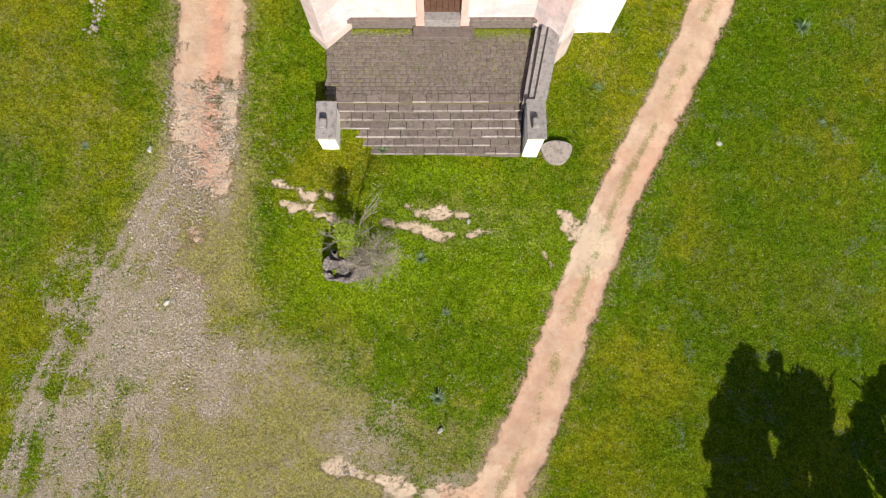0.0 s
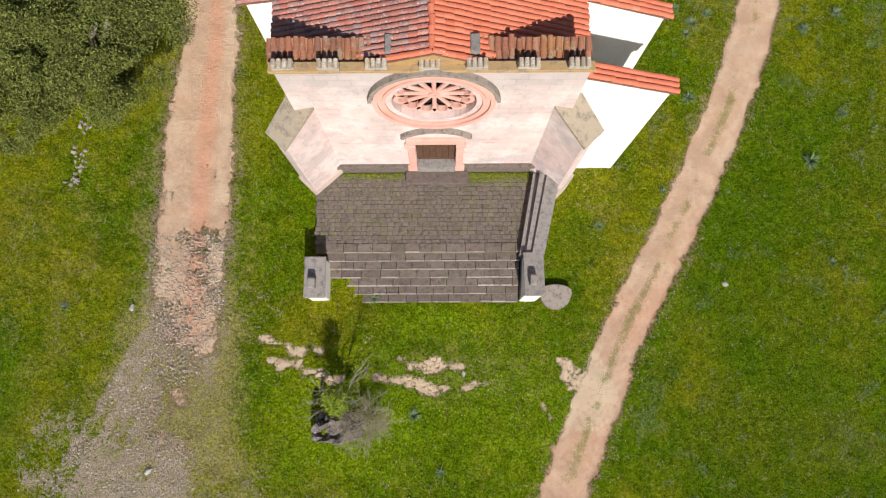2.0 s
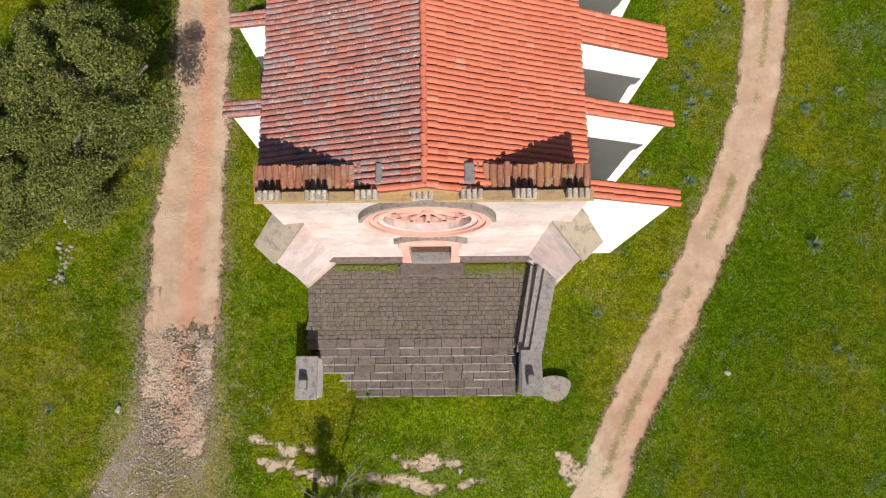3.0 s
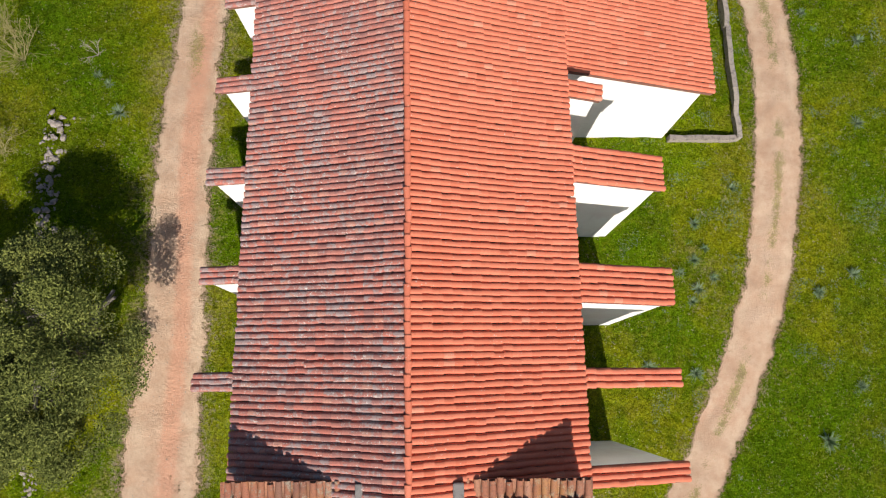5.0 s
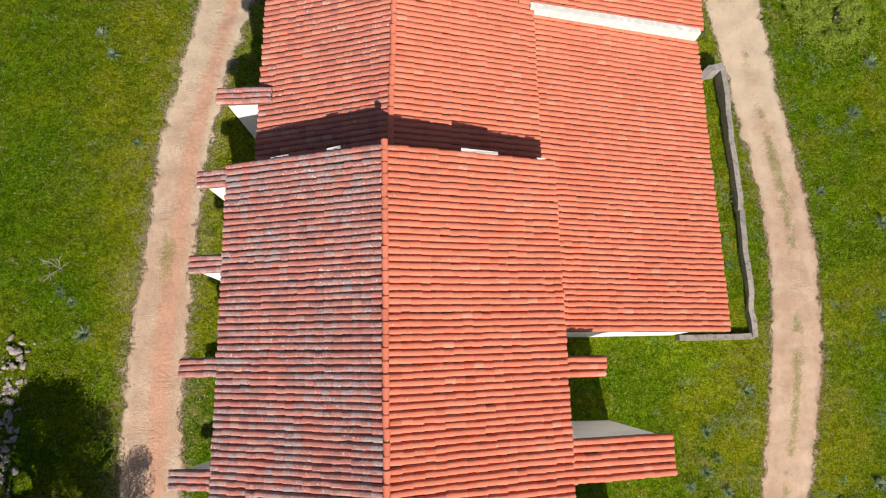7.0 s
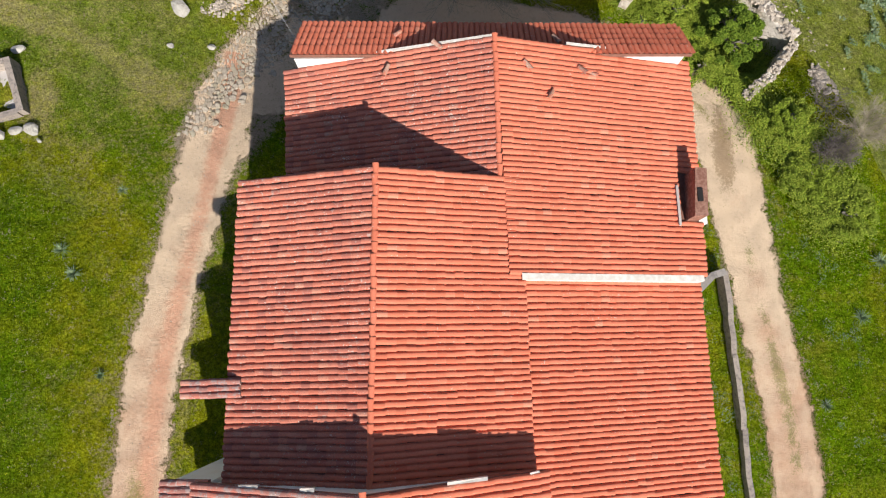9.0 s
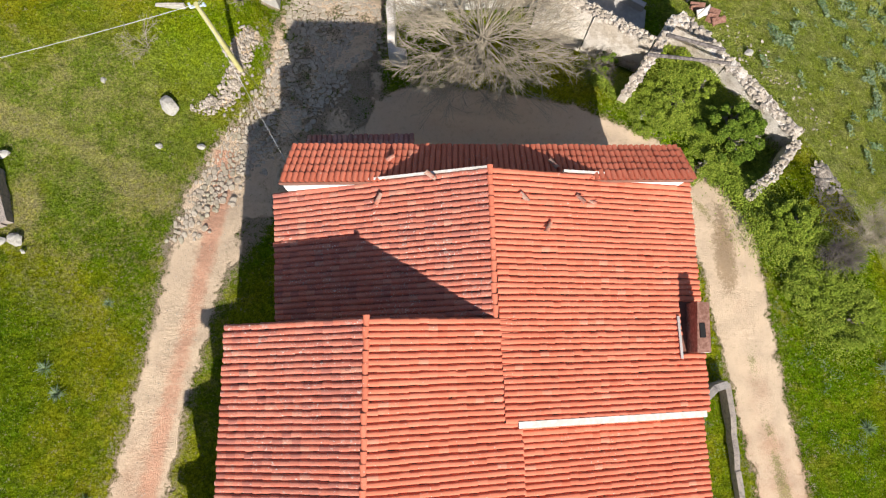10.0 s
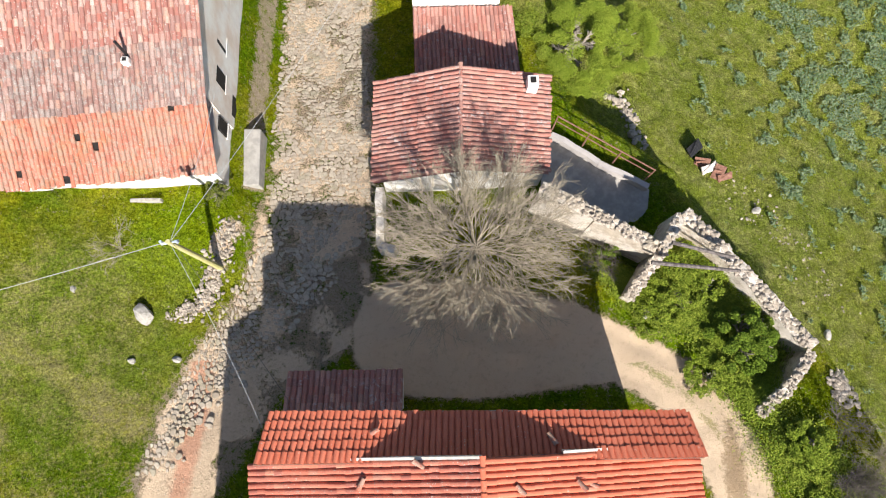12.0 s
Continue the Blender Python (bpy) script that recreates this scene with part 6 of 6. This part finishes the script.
# stone basin in the west meadow, with boulders at its foot
basin = thing("stone_basin", (-13.4, 28.8, gz(-13.4, 28.8)), "weathered grey stone basin sunk in dry grass", "basin")
part("basin_rim", prism([(-13.24, 29.9), (-13.02, 29.96), (-12.42, 28.02), (-12.64, 27.95)], 0.6, [1.72, 1.72, 1.6, 1.6]), "stone_lichen", basin, "pale stone rim")
part("basin_rim", prism([(-15.4, 29.2), (-15.35, 29.42), (-13.24, 29.9), (-13.2, 29.7)], 0.6, [1.72] * 4), "stone_lichen", basin)
part("basin_rim", prism([(-15.1, 27.2), (-15.1, 27.42), (-12.66, 28.1), (-12.6, 27.9)], 0.6, [1.6] * 4), "stone_lichen", basin)
part("basin_floor", prism([(-15.3, 27.4), (-12.64, 28.05), (-13.22, 29.8), (-15.3, 29.3)], 0.6, [1.28] * 4), "greywall", basin, "dark grey basin floor")
for x, y, size, label in ((-12.3, 27.45, 0.62, "pale boulder at the foot of the stone basin"), (-12.75, 27.35, 0.5, "grey boulder at the foot of the stone basin"), (-13.4, 27.2, 0.7, "grey boulder beside the stone basin"), (-13.1, 30.5, 0.5, "round tan boulder above the stone basin"), (-12.0, 27.0, 0.2, "small pale stone below the basin")):
    loose_rock(x, y, size, label, "rock", int(size * 100))

# beams across the ruined corner
for a, b in (((10.55, 34.42, 1.12), (12.7, 33.85, 0.95)), ((9.85, 33.78, 0.9), (12.95, 33.42, 0.75))):
    tagged(part("wooden_beam", rod(a, b, 0.075, 0.06, 8), "deadwood"), "grey weathered timber beam lying across the ruined walls", "beam", "beams over the ruin")

# yard behind the tall wall, with a pipe rail
tagged(part("yard_floor", prism([(6.7, 37.4), (10.7, 35.4), (11.0, 37.2), (7.6, 39.3), (6.9, 39.6)], -4, [-1.85, -1.85, -1.85, -1.85, -1.85]), "concrete"), "grey concrete yard floor behind the wall", "yard", kind="structure")
rubble_wall("yard_kerb", [(7.2, 39.55), (9.0, 38.3), (10.9, 37.2)], 0.22, [-1.5, -1.5, -1.5], "low grey-green concrete kerb wall of the yard", seed=41, stones=False, body="greywall")
rail = thing("pipe_rail", (9, 38.6, -1.0), "rusty pipe railing along the yard edge", "railing")
for t in (0.0, 0.33, 0.66, 1.0):
    p = Vector((7.25, 39.75, 0)).lerp(Vector((10.75, 37.5, 0)), t)
    part("rail_post", rod((p.x, p.y, -1.6), (p.x, p.y, -0.3), 0.03), "rust", rail)
part("rail_bar", rod((7.25, 39.75, -0.32), (10.75, 37.5, -0.32), 0.028), "rust", rail)
part("rail_bar", rod((7.25, 39.75, -0.75), (10.75, 37.5, -0.75), 0.022), "rust", rail)

# scrap on the slope
scrap = thing("scrap_heap", (15.1, 39.3, gz(15.1, 39.3)), "heap of rusty sheet metal and boards on the slope", "scrap heap")
zs = gz(15.1, 39.3)
for i, (x, y, w, d, h, rz, mat) in enumerate(((14.6, 40.2, 0.9, 0.5, 0.5, 40, "darkmetal"), (14.9, 39.5, 0.7, 0.45, 0.35, -15, "rust"), (15.2, 39.2, 0.9, 0.35, 0.45, 20, "mortar"), (15.6, 39.0, 0.5, 0.7, 0.4, -30, "rust"), (15.9, 38.8, 0.8, 0.3, 0.25, 15, "rust"))):
    bm = bmesh.new()
    bmesh.ops.create_cube(bm, size=1, matrix=pose(x, y, zs + h * 0.5, 25, 12 * (-1) ** i, rz) @ Matrix.Diagonal((w, d, 0.06, 1)))
    bmesh.ops.create_cube(bm, size=1, matrix=pose(x, y, zs + h * 0.3, 70, 0, rz + 20) @ Matrix.Diagonal((w * 0.9, h, 0.05, 1)))
    part("scrap_sheet", bm, mat, scrap)

# ---- wild plants ----
ROSETTE = {}


def rosette_mesh(k, mat):
    if (k, mat) not in ROSETTE:
        rnd = random.Random(900 + k)
        v, f = [], []
        for j in range(110):
            a, el = rnd.uniform(0, 2 * math.pi), rnd.uniform(0.15, 1.25)
            L, w = rnd.uniform(0.10, 0.36), rnd.uniform(0.010, 0.020)
            c, s = math.cos(a), math.sin(a)
            b = len(v)
            for t, dz in ((0.0, 0.0), (0.55, 0.12), (1.0, 0.0)):
                r, z = L * t * math.cos(el), L * t * math.sin(el) + dz * 0.4
                q = w * (1 - 0.75 * t)
                v += [(c * r - s * q, s * r + c * q, z), (c * r + s * q, s * r - c * q, z)]
            f += [(b, b + 1, b + 3, b + 2), (b + 2, b + 3, b + 5, b + 4)]
        me = bpy.data.meshes.new("leaves")
        me.from_pydata(v, [], f)
        me.materials.append(M[mat])
        ROSETTE[(k, mat)] = me
    return ROSETTE[(k, mat)]


rp = random.Random(77)
PLANTS = ((-2.35, -4.72, 0.9), (-0.88, -8.93, 1.1), (-0.23, -14.06, 1.2), (0.09, -10.96, 0.8), (6.32, -1.85, 0.9), (14.89, 0.76, 1.5), (8.91, -0.47, 0.7), (-12.72, -5.17, 0.7), (-10.55, 12.43, 1.3), (11.7, 10.1, 1.1), (10.25, 8.75, 1.0),
          (10.3, 6.3, 1.2), (10.17, 7.4, 1.0), (8.3, 3.5, 1.1), (10.05, 3.25, 1.3), (17.2, 16.0, 1.1), (16.25, 6.84, 1.1), (14.9, 6.2, 1.0), (-11.0, 13.5, 0.8), (10.0, 5.86, 1.0), (16.3, 2.7, 1.0), (15.5, -3.3, 0.9), (14.9, 6.1, 0.8), (-10.36, 22.3, 1.1),
          (-9.07, 25.2, 0.8), (16.75, 20.2, 1.2), (-9.3, 19.0, 0.8), (11.0, 20.9, 0.8), (-11.4, 13.8, 0.8), (-10.8, 23.1, 1.1), (16.8, 12.6, 1.2), (17.7, 22.2, 1.3), (15.1, 17.2, 0.9), (10.6, 7.8, 0.8), (9.6, 6.9, 0.9), (10.9, 6.7, 0.9))
for i, (x, y, s) in enumerate(PLANTS):
    ob = new("grey_plant", rosette_mesh(i % 5, "leaf_grey"))
    ob.matrix_basis = pose(x, y, gz(x, y) - 0.02, 0, 0, rp.uniform(0, 360)) @ Matrix.Diagonal((s, s, s * 0.9, 1))
    tagged(ob, "grey-green spiky wild plant in the meadow grass", "plant", "wild plants in the meadow")


def scatter(name, n, region, mat, label, size, seed, keep, flat=0.5, lift=0.03, category="grass", width=0.1):
    """Many small leaf pieces on the ground, where keep(x, y) allows."""
    g = np.random.RandomState(seed)
    x, y = g.uniform(region[0], region[1], n), g.uniform(region[2], region[3], n)
    ok = keep(x, y, g)
    x, y = x[ok], y[ok]
    z = ground_z(x, y) + lift + g.uniform(0, 0.04, len(x))
    V, F = leaf_cloud(np.stack([x, y, z], 1), size, random.Random(seed), flat, width)
    ob = new(name, cloud_mesh(name, V, F, mat))
    tagged(ob, label, category, kind="stuff")


def open_ground(x, y):
    """False under buildings, terrace and steps."""
    inside = (x > -4.4) & (x < 4.4) & (y > -3.4) & (y < 24.2)
    inside |= (x > -2.7) & (x < 9.4) & (y > 12) & (y < 30.3)
    inside |= (x > -4.1) & (x < 3.2) & (y > -4.9) & (y < -3)
    inside |= (x > 0.5) & (x < 6.7) & (y > 37)
    inside |= (x < -5.1) & (y > 37.1)
    return ~inside


def grassy(lim, extra=None):
    def keep(x, y, g):
        ok = open_ground(x, y) & (bare(x, y) < lim * g.uniform(0.6, 1.3, len(x)))
        if extra is not None:
            ok &= g.rand(len(x)) < extra(x, y)
        return ok
    return keep


AREA = (-19, 26, -19, 50)
scatter("grass", 520000, AREA, "blade", "short green meadow grass", 0.08, 201, grassy(0.42, lambda x, y: 0.45 + 0.55 * vnoise(x, y, 1.7, 9)))
scatter("tall_grass", 120000, AREA, "leaf_dark", "darker green meadow herbs", 0.09, 202, grassy(0.3, lambda x, y: np.clip(3.2 * vnoise(x, y, 2.2, 11) - 1.55, 0, 1)), lift=0.04)
scatter("dry_grass", 90000, AREA, "blade_dry", "dry yellowish grass in the meadow", 0.09, 203, grassy(0.6, lambda x, y: np.clip(2.6 * vnoise(x, y, 3.1, 12) - 1.1, 0.03, 1)))
scatter("wild_flowers", 6500, (-8, 9, -14, 12), "flower", "tiny pale flowers in the meadow", 0.036, 204, grassy(0.3, lambda x, y: np.clip(3 * vnoise(x, y, 1.4, 13) - 1.3, 0, 1)), lift=0.09, category="flowers", width=0.4)
scatter("silver_herbs", 110000, (15, 29, 27, 51), "leaf_grey", "grey-green herbs on the slope", 0.17, 205, grassy(0.3, lambda x, y: np.clip(6.5 * vnoise(x, y, 0.5, 14) + 1.6 * vnoise(x, y, 2.4, 24) - 6.7 + 0.2 * (x - 15) + 0.12 * (y - 36), 0, 1)), lift=0.12, category="herbs", width=0.18)
scatter("silver_herbs", 240000, (7, 22, -19, 28), "leaf_grey", "grey-green herbs in the meadow", 0.075, 206, grassy(0.25, lambda x, y: np.clip(7 * vnoise(x, y, 0.5, 15) - 6.4 + 2.2 * vnoise(x, y, 4.5, 16) + 0.05 * (x - 12), 0, 1)), lift=0.08, category="herbs", width=0.16)



def bramble_bank(n, seed, label, pts, width, high):
    """A low bank of bramble leaves along a bent line."""
    g = np.random.RandomState(seed)
    line = np.array(bend([(x, y, 0) for x, y in pts], 0.3))
    q = line[g.randint(0, len(line), n)]
    x, y = q[:, 0] + g.normal(0, width, n), q[:, 1] + g.normal(0, width, n)
    z = ground_z(x, y) + 0.03 + high * (0.25 + 0.75 * vnoise(x, y, 0.6, seed)) * g.uniform(0.3, 1.0, n) ** 0.5
    V, F = leaf_cloud(np.stack([x, y, z], 1), 0.07, random.Random(seed), 0.45, 0.26)
    tagged(new("brambles", cloud_mesh("brambles", V, F, "leaf_green")), label, "brambles", kind="stuff")


bramble_bank(44000, 401, "bright green brambles along the ruined wall", [(11.6, 34.6), (12.4, 33.2), (13.4, 31.8), (14.2, 30.4), (13.3, 29.4)], 0.45, 0.8)
bramble_bank(40000, 402, "green brambles filling the old yard", [(10.9, 33.4), (11.5, 32.3), (12.5, 31.2), (13.1, 29.9), (13.7, 28.8)], 0.42, 0.4)
bramble_bank(36000, 403, "green hedge brambles beside the track bend", [(14.0, 27.6), (15.2, 26.6), (15.8, 25.2), (16.2, 23.6)], 0.6, 0.5)
bramble_bank(12000, 404, "green brambles in the shaded yard corner", [(8.4, 34.2), (9.2, 33.6), (9.6, 32.8)], 0.3, 0.4)

# ---- pebbles, cobbles and paving ----
def cobble_shape(k, n=7):
    rnd = random.Random(300 + k)
    ang = [2 * math.pi * (i + rnd.uniform(-0.28, 0.28)) / n for i in range(n)]
    out = [(math.cos(a) * rnd.uniform(0.42, 0.54), math.sin(a) * rnd.uniform(0.42, 0.54)) for a in ang]
    v = [(x, y, -0.3) for x, y in out] + [(x, y, 0.03) for x, y in out] + [(x * 0.78, y * 0.78, 0.14 + rnd.uniform(-0.02, 0.02)) for x, y in out]
    f = [(i, (i + 1) % n, n + (i + 1) % n, n + i) for i in range(n)] + [(n + i, n + (i + 1) % n, 2 * n + (i + 1) % n, 2 * n + i) for i in range(n)] + [tuple(range(2 * n, 3 * n))]
    return np.array(v), f


COBBLES = [cobble_shape(k) for k in range(7)]
COBBLE_MESH = []
for tv, tf in COBBLES:
    me = bpy.data.meshes.new("cobble")
    me.from_pydata(tv.tolist(), [], tf)
    me.materials.append(M["cobble"])
    COBBLE_MESH.append(me)
street = tagged(new("street"), "cobbled village street with worn pale stones", "street", kind="structure")
rc = random.Random(55)
LEFT = ((27.2, -7.3), (29, -6.75), (30, -6.4), (31.7, -5.7), (34.1, -4.6), (36.3, -3.9), (38, -3.95), (42.4, -3.9), (52, -3.9))
RIGHT = ((27.2, -6.0), (28.6, -4.6), (29, -4.0), (30, -3.0), (31.0, 0.9), (32.6, 1.0), (34.1, 0.2), (36.3, -0.1), (38, -0.1), (42.4, -0.3), (52, -0.3))
placed = []
y = 27.4
while y < 50:
    xl, xr = np.interp(y, *zip(*LEFT)), np.interp(y, *zip(*RIGHT))
    x = xl + rc.uniform(-0.25, 0.1)
    while x < xr + rc.uniform(-0.1, 0.2):
        s = rc.choice((0.1, 0.12, 0.14, 0.17, 0.22)) * rc.uniform(0.85, 1.15)
        if rc.random() < 0.93 * min(1, max(0.0, (y - 27) / 3 + (xl + 0.9 - x) * 0.8)) and open_ground(np.array([x]), np.array([y]))[0]:
            yy = y + rc.uniform(-0.05, 0.05)
            placed.append((x, yy, s))
        x += s * 0.98
    y += 0.155
placed.sort(key=lambda q: math.hypot(q[0] + 1.9, q[1] - 36.5))
mats = []
for x, yy, s in placed:
    mats.append(pose(x, yy, gz(x, yy) + 0.0, rc.uniform(-5, 5), rc.uniform(-5, 5), rc.uniform(0, 360)) @ Matrix.Diagonal((s * 1.24, s * 1.1, 0.075, 1)))
for i, m in enumerate(mats[:300]):
    ob = new("cobble", COBBLE_MESH[i % 7])
    ob.parent = street
    ob.matrix_basis = m
joined("cobbles", [COBBLES[i % 7] for i in range(len(mats) - 300)], mats[300:], "cobble", street)

def pebbles(n, region, seed, limit, small, large, mat, label):
    """Loose stones strewn over the bare ground: squat eight-sided lumps in one mesh."""
    g = np.random.RandomState(seed)
    tries = n * 14
    x, y = g.uniform(region[0], region[1], tries), g.uniform(region[2], region[3], tries)
    j, i = np.clip(np.searchsorted(GRID_Y, y), 0, len(GRID_Y) - 1), np.clip(np.searchsorted(GRID_X, x), 0, len(GRID_X) - 1)
    ok = open_ground(x, y) & (GRAVEL_MAP[j, i] + 0.12 * EARTH_MAP[j, i] > limit + 0.45 * g.rand(tries))
    x, y = x[ok][:n], y[ok][:n]
    k = len(x)
    size = small + (large - small) * g.rand(k) ** 3
    turn, w = g.uniform(0, 2 * math.pi, k), g.uniform(0.55, 1.0, k)
    base = np.array([(1, 0, 0), (0.6, 0.8, 0.1), (-0.5, 0.85, 0), (-1, 0, 0.1), (-0.6, -0.8, 0), (0.5, -0.85, 0.1), (0.12, 0.1, 0.75), (0, 0, -0.6)])
    c, q = np.cos(turn)[:, None], np.sin(turn)[:, None]
    r = 1 + g.uniform(-0.25, 0.25, (k, 8))
    lx, ly = base[None, :, 0] * r * size[:, None] / 2, base[None, :, 1] * r * (size * w)[:, None] / 2
    V = np.stack([x[:, None] + c * lx - q * ly, y[:, None] + q * lx + c * ly, ground_z(x, y)[:, None] + base[None, :, 2] * size[:, None] * 0.5], -1).reshape(-1, 3)
    f = np.array([(a, (a + 1) % 6, 6) for a in range(6)] + [((a + 1) % 6, a, 7) for a in range(6)])
    F = (np.arange(k)[:, None, None] * 8 + f[None]).reshape(-1, 3)
    tagged(new("pebbles", cloud_mesh("pebbles", V, F, mat)), label, "pebbles", kind="stuff")


pebbles(17000, (-16, -2.5, -19, -2.5), 91, 0.30, 0.02, 0.10, "rubble", "loose pale stones on the bare turning place")
pebbles(1500, (-11, -5, -2.5, 31), 92, 0.55, 0.012, 0.05, "rubble", "loose pale pebbles along the dirt road")
pebbles(1500, (-3, 15, -19, 30), 93, 0.45, 0.015, 0.07, "rubble", "loose pale pebbles on the cart track")

# paving stones of the terrace
pv = np.array([(-0.5, -0.5, -0.3), (0.5, -0.5, -0.3), (0.5, 0.5, -0.3), (-0.5, 0.5, -0.3), (-0.5, -0.5, 0.2), (0.5, -0.5, 0.2), (0.5, 0.5, 0.2), (-0.5, 0.5, 0.2), (-0.43, -0.41, 0.32), (0.43, -0.41, 0.32), (0.43, 0.41, 0.32), (-0.43, 0.41, 0.32)])
pf = [(i, (i + 1) % 4, 4 + (i + 1) % 4, 4 + i) for i in range(4)] + [(4 + i, 4 + (i + 1) % 4, 8 + (i + 1) % 4, 8 + i) for i in range(4)] + [(8, 9, 10, 11)]
pme = bpy.data.meshes.new("paving_stone")
pme.from_pydata(pv.tolist(), [], pf)
pme.materials.append(M["paving"])
stones = []
y = -2.78
while y < -0.16:
    x = -4.36 + rc.uniform(-0.1, 0)
    xr = 3.05 + (y + 3.2) * 0.17
    while x < xr:
        w = rc.uniform(0.17, 0.34)
        stones.append(pose(x + w / 2, y, -0.5 + rc.uniform(-0.012, 0.012), rc.uniform(-2, 2), rc.uniform(-2, 2), rc.uniform(-3, 3)) @ Matrix.Diagonal((w * 0.97, 0.161, 0.11, 1)))
        x += w
    y += 0.165
stones.sort(key=lambda m: (m.translation.xy - Vector((0, -1.6))).length)
for m in stones[:300]:
    ob = new("paving_stone", pme)
    ob.parent = terrace
    ob.matrix_basis = m
joined("paving_stones", [(pv, pf)] * (len(stones) - 300), stones[300:], "paving", terrace)


# broken tiles lying loose on the church roofs
for roof, spots in ((pw, ((0.41, 27.65, 4.98), (1.97, 27.9, 5.36))), (ve, ((4.27, 27.43, 5.47), (5.93, 27.42, 5.0), (6.53, 27.21, 4.85), (5.1, 26.6, 5.25))), (nr, ((0.79, 28.85, 4.72), (5.29, 28.6, 4.68)))):
    for k, (x, y, z) in enumerate(spots):
        ob = new("loose_tile", tile_mesh("tile_faded"))
        ob.parent = roof
        ob.matrix_basis = pose(x, y, z + 0.03, 14 * (-1) ** k, 8, rc.uniform(0, 360)) @ Matrix.Diagonal((0.9, rc.uniform(0.55, 0.9), 1, 1))

# grass tufts at the foot of the front and in the terrace corners
g = np.random.RandomState(333)
tx = np.concatenate([g.uniform(-3.5, -1.2, 900), g.uniform(1.2, 3.5, 1500), g.uniform(-4.3, 3.2, 1200)])
ty = np.concatenate([-0.2 - np.abs(g.normal(0, 0.12, 900)), -0.2 - np.abs(g.normal(0, 0.2, 1500)), g.uniform(-2.6, -0.3, 1200)])
V, F = leaf_cloud(np.stack([tx, ty, np.full(len(tx), -0.45)], 1), 0.07, random.Random(334), 0.5, 0.12)
tagged(new("terrace_grass", cloud_mesh("terrace_grass", V, F, "blade")), "sparse grass tufts growing between the terrace stones", "grass", kind="stuff")
